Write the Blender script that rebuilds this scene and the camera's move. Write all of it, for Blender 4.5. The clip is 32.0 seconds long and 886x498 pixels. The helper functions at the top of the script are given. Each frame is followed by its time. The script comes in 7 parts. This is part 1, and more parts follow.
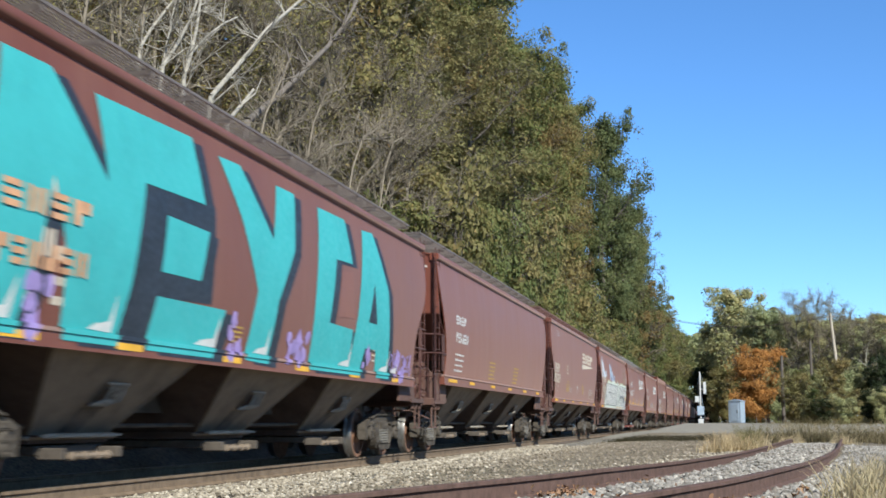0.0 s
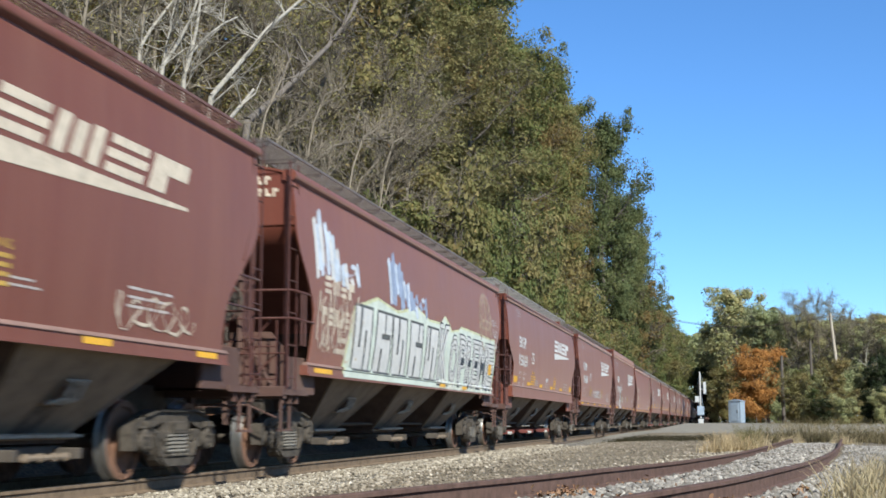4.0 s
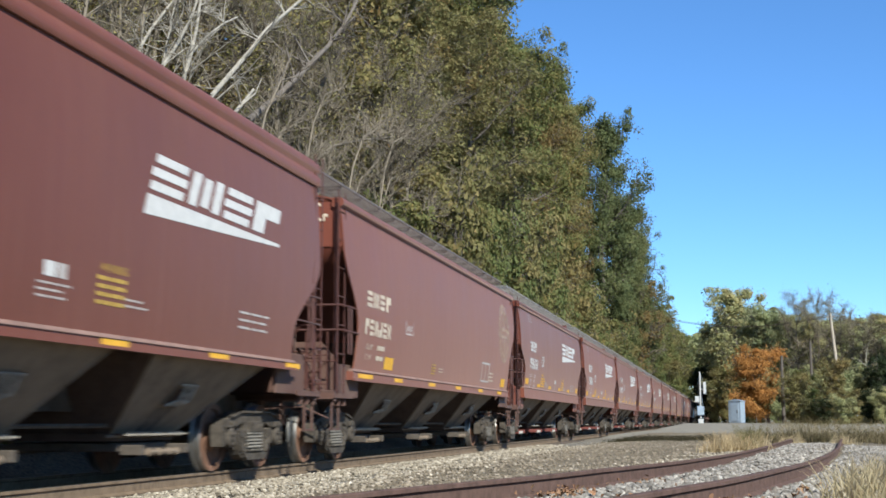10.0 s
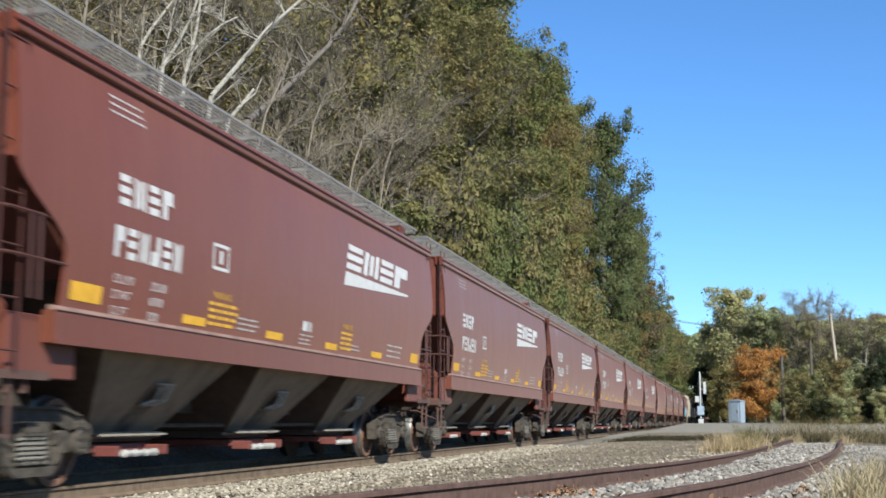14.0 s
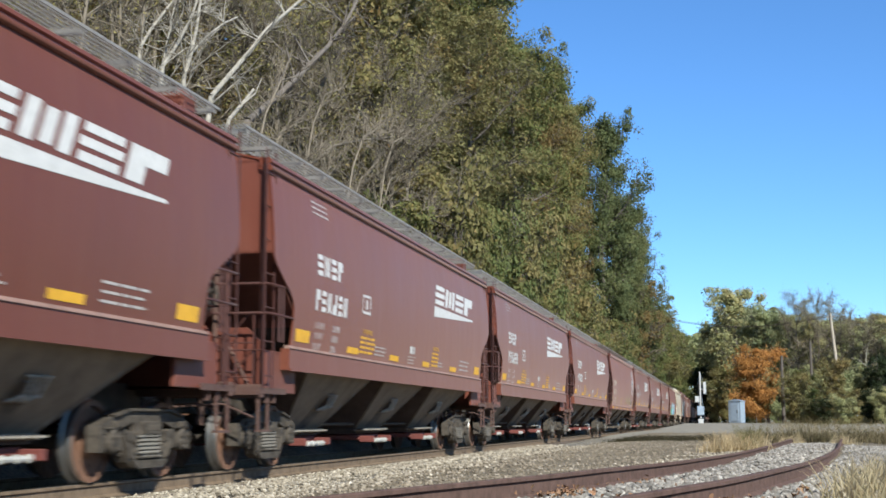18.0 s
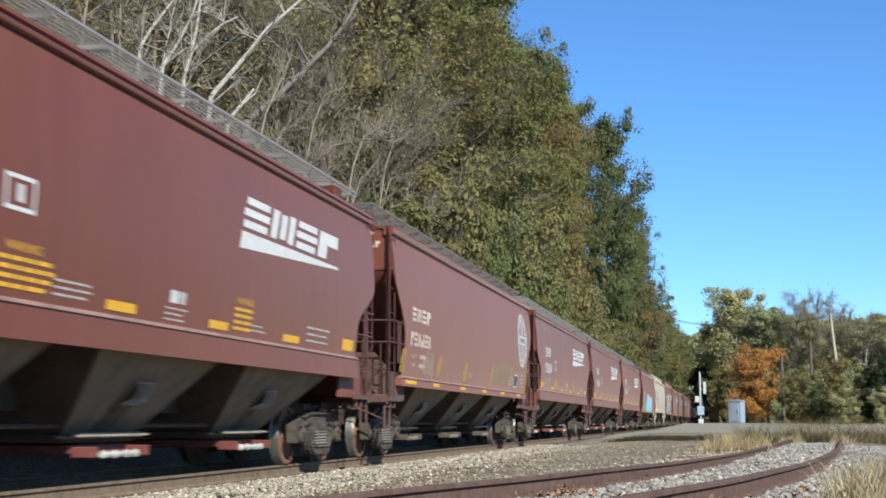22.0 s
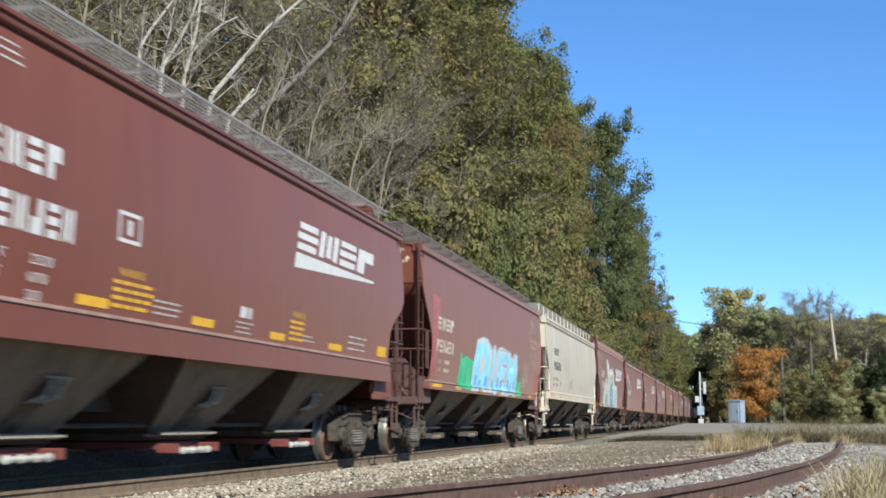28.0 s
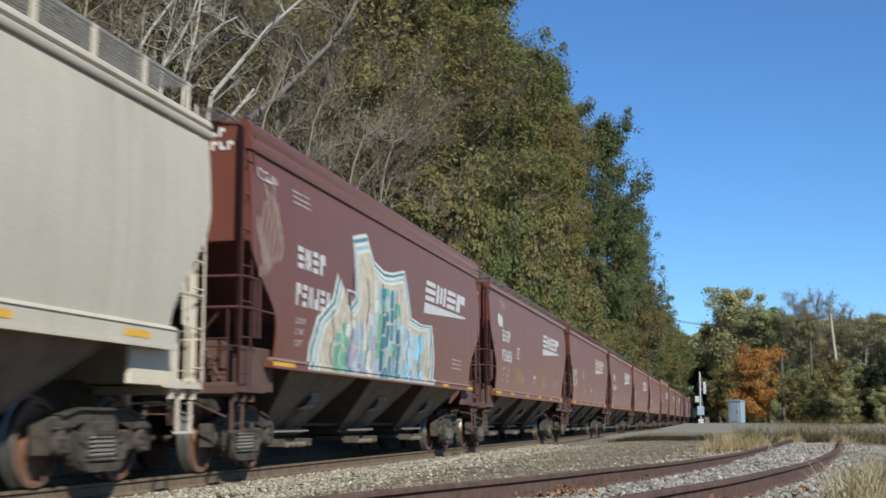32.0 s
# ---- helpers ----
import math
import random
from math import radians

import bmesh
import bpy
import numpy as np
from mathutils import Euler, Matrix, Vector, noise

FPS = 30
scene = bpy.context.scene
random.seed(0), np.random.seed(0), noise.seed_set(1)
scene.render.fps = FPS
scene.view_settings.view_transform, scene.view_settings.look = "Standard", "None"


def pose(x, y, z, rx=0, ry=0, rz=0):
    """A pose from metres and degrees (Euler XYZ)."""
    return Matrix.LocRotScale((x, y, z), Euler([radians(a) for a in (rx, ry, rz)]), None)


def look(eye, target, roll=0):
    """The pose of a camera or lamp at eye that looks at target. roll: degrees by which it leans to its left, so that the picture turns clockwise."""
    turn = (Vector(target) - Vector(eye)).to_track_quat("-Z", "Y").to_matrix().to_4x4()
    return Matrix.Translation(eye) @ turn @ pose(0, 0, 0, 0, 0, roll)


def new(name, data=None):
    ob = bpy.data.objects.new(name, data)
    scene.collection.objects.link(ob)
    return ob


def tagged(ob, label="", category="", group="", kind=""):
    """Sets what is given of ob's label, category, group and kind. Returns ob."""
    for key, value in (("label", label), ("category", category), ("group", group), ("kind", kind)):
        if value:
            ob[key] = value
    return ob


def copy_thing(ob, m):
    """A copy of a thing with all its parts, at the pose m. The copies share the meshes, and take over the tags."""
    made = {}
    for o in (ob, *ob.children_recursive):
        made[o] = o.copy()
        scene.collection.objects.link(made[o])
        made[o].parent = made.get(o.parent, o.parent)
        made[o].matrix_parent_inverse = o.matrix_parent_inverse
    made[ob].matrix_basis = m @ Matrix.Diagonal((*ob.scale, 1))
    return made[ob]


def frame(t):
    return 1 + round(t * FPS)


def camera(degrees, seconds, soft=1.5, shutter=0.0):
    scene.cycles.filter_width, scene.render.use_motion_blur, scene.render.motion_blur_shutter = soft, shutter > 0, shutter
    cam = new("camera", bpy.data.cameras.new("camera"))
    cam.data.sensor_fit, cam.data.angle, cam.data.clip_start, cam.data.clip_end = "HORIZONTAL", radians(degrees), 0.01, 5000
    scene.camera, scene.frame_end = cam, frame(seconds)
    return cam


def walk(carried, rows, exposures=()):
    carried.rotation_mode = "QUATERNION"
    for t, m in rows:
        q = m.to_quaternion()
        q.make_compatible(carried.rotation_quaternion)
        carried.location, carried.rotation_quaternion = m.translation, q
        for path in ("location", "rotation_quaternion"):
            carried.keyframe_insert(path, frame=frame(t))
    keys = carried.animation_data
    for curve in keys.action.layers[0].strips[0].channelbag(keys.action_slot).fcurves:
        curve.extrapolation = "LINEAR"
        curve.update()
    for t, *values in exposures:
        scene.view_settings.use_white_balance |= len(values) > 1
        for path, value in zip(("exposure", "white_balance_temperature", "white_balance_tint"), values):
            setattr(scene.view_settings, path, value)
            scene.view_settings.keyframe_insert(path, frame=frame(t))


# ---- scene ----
# the camera stands still on a tripod beside the siding; x across the track, y along it, z up from the rail head
F_PX = 2250.0
cam = camera(2 * math.degrees(math.atan(784 / F_PX)), 32.0, soft=1.7, shutter=0.38)
TILT = math.degrees(math.atan(305 / F_PX))
TURN = math.degrees(math.atan(503 * math.cos(radians(TILT)) / F_PX))
EYE = (0.0, 0.0, 0.67)
here = pose(*EYE, 90 + TILT, 0, TURN)
walk(cam, [(0.0, here), (32.0, here)], exposures=[(t, e, 5850, 3) for t, e in ((0.0, 0.96), (4.5, 0.93), (6.0, 0.8), (7.0, 0.92), (9.0, 0.95), (27.0, 0.95), (29.0, 0.9), (30.0, 0.84), (31.0, 0.58), (32.0, 0.5))])

TRACK_X = -7.55          # centre of the main track
RAIL_X = 0.755           # rail head from the centre
# ---- light ----
SUN_AZ, SUN_EL = 142.0, 35.0     # compass degrees from +y towards +x, and height
world = bpy.data.worlds.new("sky")
scene.world = world
world.use_nodes = True
nt = world.node_tree
sky = nt.nodes.new("ShaderNodeTexSky")
sky.sky_type, sky.sun_disc = "NISHITA", False
sky.sun_elevation, sky.sun_rotation = radians(SUN_EL), radians(SUN_AZ)
sky.altitude, sky.air_density, sky.dust_density, sky.ozone_density = 900, 1.0, 0.0, 8.6
nt.links.new(sky.outputs[0], nt.nodes["Background"].inputs[0])
nt.nodes["Background"].inputs[1].default_value = 0.089
sun = new("sun", bpy.data.lights.new("sun", "SUN"))
sun.data.energy, sun.data.angle, sun.data.color = 4.8, radians(0.55), (1.0, 0.92, 0.8)
sa, se = radians(SUN_AZ), radians(SUN_EL)
sun.matrix_world = look((60 * math.sin(sa) * math.cos(se), 60 * math.cos(sa) * math.cos(se), 60 * math.sin(se)), (0, 0, 0))

# ---- materials ----
def shader(name, rough=0.6, metal=0.0, spec=0.5):
    m = bpy.data.materials.new(name)
    m.use_nodes = True
    b = m.node_tree.nodes["Principled BSDF"]
    b.inputs["Roughness"].default_value = rough
    b.inputs["Metallic"].default_value = metal
    b.inputs["Specular IOR Level"].default_value = spec
    return m, m.node_tree.nodes, m.node_tree.links, b


def noisy(n, l, scale, detail=4.0, rough=0.6, stretch=(1, 1, 1), world_space=False):
    tc = n.new("ShaderNodeNewGeometry") if world_space else n.new("ShaderNodeTexCoord")
    mp = n.new("ShaderNodeMapping")
    mp.inputs["Scale"].default_value = stretch
    l.new(tc.outputs["Position" if world_space else "Object"], mp.inputs[0])
    t = n.new("ShaderNodeTexNoise")
    t.inputs["Scale"].default_value, t.inputs["Detail"].default_value, t.inputs["Roughness"].default_value = scale, detail, rough
    l.new(mp.outputs[0], t.inputs["Vector"])
    return t.outputs["Fac"]


def ramp(n, l, fac, stops):
    r = n.new("ShaderNodeValToRGB")
    while len(r.color_ramp.elements) < len(stops):
        r.color_ramp.elements.new(0.5)
    for e, (p, c) in zip(r.color_ramp.elements, stops):
        e.position, e.color = p, (*c, 1)
    l.new(fac, r.inputs[0])
    return r.outputs[0]


def mixed(n, l, fac, a, b, mode="MIX"):
    m = n.new("ShaderNodeMix")
    m.data_type, m.blend_type = "RGBA", mode
    for s, v in ((m.inputs[0], fac), (m.inputs[6], a), (m.inputs[7], b)):
        if isinstance(v, (int, float)):
            s.default_value = v
        elif isinstance(v, tuple):
            s.default_value = (*v, 1)
        else:
            l.new(v, s)
    return m.outputs[2]


def bumped(n, l, b, height, strength=0.3, dist=0.02):
    u = n.new("ShaderNodeBump")
    u.inputs["Strength"].default_value, u.inputs["Distance"].default_value = strength, dist
    l.new(height, u.inputs["Height"])
    l.new(u.outputs[0], b.inputs["Normal"])


def island(n):
    return n.new("ShaderNodeNewGeometry").outputs["Random Per Island"]


def chance(n):
    return n.new("ShaderNodeObjectInfo").outputs["Random"]


def car_paint(name, colour, dust, rough=0.42, fade=0.5, sheen=0.4):
    """Weathered freight-car paint: faded patches, streaks running down, dust and fine grain."""
    m, n, l, b = shader(name, rough, 0, 0.3)
    b.inputs["Sheen Weight"].default_value, b.inputs["Sheen Roughness"].default_value = sheen, 0.32     # road dust
    b.inputs["Sheen Tint"].default_value = (0.92, 0.7, 0.6, 1)
    big = noisy(n, l, 0.5, 5, 0.65)
    streak = noisy(n, l, 1.1, 7, 0.62, (1, 2.0, 0.2))
    fine = noisy(n, l, 40, 3)
    dark = tuple(c * 0.72 for c in colour)
    c = mixed(n, l, big, dark, colour)
    c = mixed(n, l, ramp(n, l, streak, [(0.4, (0, 0, 0)), (0.85, (fade, fade, fade))]), c, dust)
    c = mixed(n, l, ramp(n, l, fine, [(0.35, (0.16, 0.16, 0.16)), (0.6, (0, 0, 0))]), c, (0.03, 0.02, 0.018))
    run = noisy(n, l, 3.2, 6, 0.7, (1, 3.2, 0.1))      # fine runs of rain-washed dirt
    c = mixed(n, l, ramp(n, l, run, [(0.52, (0, 0, 0)), (0.78, (0.3, 0.3, 0.3))]), c, dust)
    c = mixed(n, l, ramp(n, l, run, [(0.24, (0.4, 0.4, 0.4)), (0.44, (0, 0, 0))]), c, dark)
    tint = mixed(n, l, chance(n), (0.86, 0.86, 0.88), (1.08, 1.05, 1.03))
    l.new(mixed(n, l, 1.0, c, tint, "MULTIPLY"), b.inputs["Base Color"])
    l.new(ramp(n, l, streak, [(0.3, (rough,) * 3), (0.8, (min(1, rough + 0.1),) * 3)]), b.inputs["Roughness"])
    bumped(n, l, b, big, 0.25, 0.03)
    return m


def plain(name, colour, rough=0.6, metal=0.0, vary=0.35, scale=6.0, bump=0.15, dirt=None, by=None):
    m, n, l, b = shader(name, rough, metal)
    f = noisy(n, l, scale, 5, 0.65)
    low = dirt or tuple(c * (1 - vary) for c in colour)
    high = tuple(min(1, c * (1 + vary * 0.6)) for c in colour)
    c = ramp(n, l, f, [(0.3, low), (0.55, colour), (0.8, high)])
    if by == "object":
        c = mixed(n, l, 1.0, c, mixed(n, l, chance(n), (0.7, 0.7, 0.7), (1.25, 1.2, 1.15)), "MULTIPLY")
    l.new(c, b.inputs["Base Color"])
    l.new(ramp(n, l, noisy(n, l, scale * 7, 3), [(0.3, (max(0, rough - 0.12),) * 3), (0.7, (min(1, rough + 0.15),) * 3)]), b.inputs["Roughness"])
    bumped(n, l, b, noisy(n, l, scale * 5, 4), bump, 0.01)
    return m


def stones(name, cols, rough=0.9):
    m, n, l, b = shader(name, rough, 0, 0.3)
    c = ramp(n, l, island(n), [(i / (len(cols) - 1), c) for i, c in enumerate(cols)])
    c = mixed(n, l, 1.0, c, ramp(n, l, noisy(n, l, 30, 4), [(0.3, (0.6, 0.6, 0.6)), (0.7, (1.15, 1.12, 1.08))]), "MULTIPLY")
    l.new(c, b.inputs["Base Color"])
    bumped(n, l, b, noisy(n, l, 60, 4), 0.5, 0.01)
    return m


def leafy(name, cols, patch=0.35):
    """Leaves: each its own tone, in drifts over the crown; light passes through them."""
    m, n, l, b = shader(name, 0.7, 0, 0.12)
    k = n.new("ShaderNodeMath")
    k.operation = "MULTIPLY_ADD"
    l.new(noisy(n, l, patch, 3), k.inputs[0])
    k.inputs[1].default_value = 1.3
    a = n.new("ShaderNodeMath")
    a.operation = "MULTIPLY_ADD"
    l.new(island(n), a.inputs[0])
    a.inputs[1].default_value, a.inputs[2].default_value = 0.42, -0.36
    l.new(a.outputs[0], k.inputs[2])
    c = ramp(n, l, k.outputs[0], [(i / (len(cols) - 1), c) for i, c in enumerate(cols)])
    c = mixed(n, l, 1.0, c, mixed(n, l, chance(n), (0.85, 0.9, 0.9), (1.12, 1.05, 1.0)), "MULTIPLY")
    l.new(c, b.inputs["Base Color"])
    tr = n.new("ShaderNodeBsdfTranslucent")
    l.new(c, tr.inputs[0])
    mx = n.new("ShaderNodeMixShader")
    mx.inputs[0].default_value = 0.45
    l.new(b.outputs[0], mx.inputs[1])
    l.new(tr.outputs[0], mx.inputs[2])
    l.new(mx.outputs[0], n["Material Output"].inputs["Surface"])
    return m


MAROON = car_paint("maroon_paint", (0.148, 0.037, 0.018), (0.215, 0.1, 0.064), 0.42, 0.22, 0.46)
OLD_RED = car_paint("faded_red_paint", (0.165, 0.05, 0.03), (0.235, 0.115, 0.08), 0.48, 0.36, 0.42)
PLUM = car_paint("plum_paint", (0.15, 0.043, 0.024), (0.22, 0.105, 0.072), 0.44, 0.22, 0.4)
CREAM = car_paint("cream_paint", (0.63, 0.555, 0.43), (0.33, 0.26, 0.185), 0.5, 0.35, 0.1)
FAINT = plain("worn_black_stencil", (0.22, 0.2, 0.17), 0.65, 0, 0.3, 12)
GREY_MARK = plain("weathered_black_lettering", (0.085, 0.08, 0.072), 0.65, 0, 0.3, 6)
FADED_MARK = plain("faded_emblem_paint", (0.31, 0.22, 0.155), 0.7, 0, 0.4, 5)
DUSTY = car_paint("dusty_maroon_frame", (0.1, 0.052, 0.04), (0.14, 0.1, 0.075), 0.7, 0.5, 0.1)
# posts and ladders: maroon darkened to carry the shade they stand in
RAILING = car_paint("shade_dark_maroon_ironwork", (0.075, 0.026, 0.02), (0.12, 0.07, 0.055), 0.55, 0.3, 0.08)
SEAM = plain("grimy_seam", (0.36, 0.31, 0.23), 0.7, 0, 0.3, 4)
END_RED = car_paint("end_red_paint", (0.155, 0.045, 0.028), (0.17, 0.08, 0.055), 0.5, 0.3, 0.2)
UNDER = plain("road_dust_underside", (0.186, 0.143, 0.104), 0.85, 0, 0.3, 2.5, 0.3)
# slope sheets: the shade between the bays is put into this colour
SHADE_BROWN = plain("shade_brown_slope_sheet", (0.078, 0.053, 0.042), 0.85, 0, 0.3, 3, 0.2)
DARK_STEEL = plain("dark_dusty_steel", (0.1, 0.074, 0.054), 0.85, 0, 0.7, 5, 0.3)
# pale edge: wear, with the sun's highlight put into the colour
FLANGE = plain("worn_and_highlit_edge", (0.31, 0.265, 0.21), 0.7, 0, 0.5, 14, 0.3)
# sill lip: dust, and the edge's highlight put into the colour
LEDGE = plain("dust_and_highlight_ledge", (0.2, 0.12, 0.094), 0.75, 0, 0.3, 3, 0.1)
BLACKISH = plain("grimy_steel", (0.078, 0.064, 0.052), 0.65, 0.0, 0.4, 6, 0.4)
TRUCK_STEEL = plain("dusty_cast_steel", (0.075, 0.062, 0.049), 0.8, 0.05, 0.75, 9, 0.7, (0.03, 0.025, 0.02))
SPRING = plain("dusty_spring_steel", (0.15, 0.135, 0.115), 0.75, 0.1, 0.3, 8, 0.2)
TREAD = plain("polished_tread", (0.3, 0.285, 0.265), 0.36, 0.9, 0.4, 12, 0.08)
WHEEL_FACE = plain("rusty_wheel_plate", (0.185, 0.1, 0.064), 0.7, 0.1, 0.45, 7, 0.3)
GATE_RED = plain("gate_red_oxide", (0.12, 0.03, 0.022), 0.7, 0, 0.3, 7)
GALV = plain("galvanised_grating", (0.2, 0.19, 0.178), 0.8, 0.0, 0.25, 8)
RED_GRATE = plain("rust_brown_grating", (0.15, 0.078, 0.064), 0.65, 0.2, 0.3, 8)
OLD_GRATE = plain("dull_brown_grating", (0.165, 0.138, 0.122), 0.65, 0.3, 0.3, 8)
PIPE = plain("pale_pipe_paint", (0.42, 0.4, 0.36), 0.55, 0.1, 0.45, 9)
GHOST = plain("faint_scratched_spray", (0.3, 0.2, 0.18), 0.6, 0, 0.3, 6)
WHITE = plain("white_lettering_paint", (0.52, 0.5, 0.47), 0.55, 0, 0.16, 5)
OLD_WHITE = plain("yellowed_lettering_paint", (0.5, 0.42, 0.32), 0.65, 0, 0.3, 5)
DIM_WHITE = plain("worn_white_stencil_paint", (0.4, 0.36, 0.33), 0.6, 0, 0.3, 12)
YELLOW = plain("yellow_marking_paint", (0.62, 0.33, 0.02), 0.5, 0, 0.2, 6)
DIM_YELLOW = plain("dull_yellow_paint", (0.42, 0.27, 0.05), 0.6, 0, 0.3, 6)
TEAL = plain("turquoise_spray_paint", (0.058, 0.345, 0.34), 0.5, 0, 0.12, 1.5)
DARK_SPRAY = plain("black_spray_paint", (0.02, 0.025, 0.035), 0.55, 0, 0.4, 2)
LILAC = plain("lilac_spray_paint", (0.3, 0.22, 0.45), 0.55, 0, 0.4, 4)
GREEN_SPRAY = plain("green_spray_paint", (0.08, 0.42, 0.2), 0.55, 0, 0.3, 3)
BLUE_SPRAY = plain("pale_blue_spray_paint", (0.3, 0.6, 0.75), 0.5, 0, 0.3, 2)
PALE_SPRAY = plain("bone_spray_paint", (0.62, 0.6, 0.5), 0.55, 0, 0.2, 4)
RAIL_SIDE = plain("brown_rail_web", (0.165, 0.118, 0.078), 0.75, 0.1, 0.35, 6, 0.3)
RAIL_TOP = plain("worn_rail_head", (0.22, 0.2, 0.18), 0.45, 0.8, 0.2, 12, 0.1)
RUSTY_RAIL = plain("rusty_rail", (0.108, 0.066, 0.052), 0.85, 0.1, 0.4, 9, 0.4)
TIE = plain("weathered_tie", (0.1, 0.08, 0.065), 0.9, 0, 0.45, 6, 0.5, by="object")
BALLAST = stones("pale_ballast", [(0.12, 0.1, 0.072), (0.25, 0.212, 0.158), (0.37, 0.32, 0.245), (0.19, 0.16, 0.12), (0.52, 0.465, 0.375)])
GREY_BALLAST = stones("grey_ballast", [(0.1, 0.09, 0.078), (0.2, 0.183, 0.16), (0.3, 0.276, 0.242), (0.155, 0.132, 0.11), (0.42, 0.39, 0.345)])
DIRT_STONES = stones("dusty_brown_stones", [(0.11, 0.089, 0.064), (0.19, 0.157, 0.115), (0.26, 0.216, 0.16), (0.15, 0.122, 0.09), (0.38, 0.325, 0.255)])
LEAF_LITTER = stones("fallen_leaves", [(0.26, 0.14, 0.075), (0.17, 0.095, 0.055), (0.32, 0.2, 0.11)])
# stones under the train: oily, their shade also put into the colour
OILY_SHADE = stones("oily_shade_brown_stones", [(0.06, 0.042, 0.028), (0.1, 0.072, 0.05), (0.14, 0.105, 0.074)])
TWIG = plain("grey_twig_bark", (0.158, 0.132, 0.1), 0.9, 0, 0.35, 5, 0.3)
BARK = plain("grey_brown_bark", (0.13, 0.11, 0.095), 0.9, 0, 0.4, 5, 0.5)
PALE_BARK = plain("pale_birch_bark", (0.27, 0.245, 0.205), 0.8, 0, 0.4, 4, 0.3)
POLE_WOOD = plain("weathered_pole_wood", (0.085, 0.07, 0.058), 0.85, 0, 0.3, 3, 0.3)
ALU = plain("aluminium_cabinet", (0.27, 0.325, 0.39), 0.5, 0.2, 0.12, 3)
SIGN_WHITE = plain("white_mast_paint", (0.4, 0.4, 0.39), 0.5, 0, 0.2, 4)
G_DARK = leafy("dark_green_leaves", [(0.076, 0.0929, 0.0421), (0.109, 0.128, 0.0552), (0.148, 0.158, 0.0668), (0.198, 0.178, 0.0726)])
G_MID = leafy("mixed_green_leaves", [(0.0774, 0.104, 0.04), (0.126, 0.148, 0.0558), (0.187, 0.174, 0.067), (0.262, 0.167, 0.067)], 0.22)
G_YEL = leafy("yellowing_leaves", [(0.12, 0.119, 0.0487), (0.18, 0.166, 0.0686), (0.253, 0.205, 0.0884), (0.299, 0.178, 0.0762)], 0.22)
G_BROWN = leafy("sparse_brown_leaves", [(0.168, 0.168, 0.063), (0.224, 0.207, 0.0788), (0.347, 0.302, 0.121), (0.291, 0.185, 0.063)])
# olive leaves of the far trees, paled because haze is put into the colour
G_HAZE = leafy("pale_olive_leaves", [(0.199, 0.225, 0.106), (0.288, 0.31, 0.155), (0.37, 0.361, 0.185), (0.406, 0.325, 0.166)])
G_RUST = leafy("rust_brown_leaves", [(0.112, 0.103, 0.0449), (0.158, 0.124, 0.0528), (0.211, 0.143, 0.0607), (0.211, 0.172, 0.0726)])
G_ORANGE = leafy("orange_autumn_leaves", [(0.239, 0.131, 0.0494), (0.358, 0.189, 0.0591), (0.454, 0.248, 0.0822), (0.358, 0.235, 0.0905)])
STRAW = leafy("dry_grass_blades", [(0.247, 0.184, 0.0978), (0.399, 0.31, 0.178), (0.494, 0.407, 0.253), (0.228, 0.194, 0.0805)], 1.2)
for dull in (TRUCK_STEEL, UNDER, SHADE_BROWN, BLACKISH, RAIL_SIDE, RUSTY_RAIL, TIE, WHEEL_FACE, FLANGE, TWIG, BARK, PALE_BARK):
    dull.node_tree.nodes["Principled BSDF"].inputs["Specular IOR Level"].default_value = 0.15


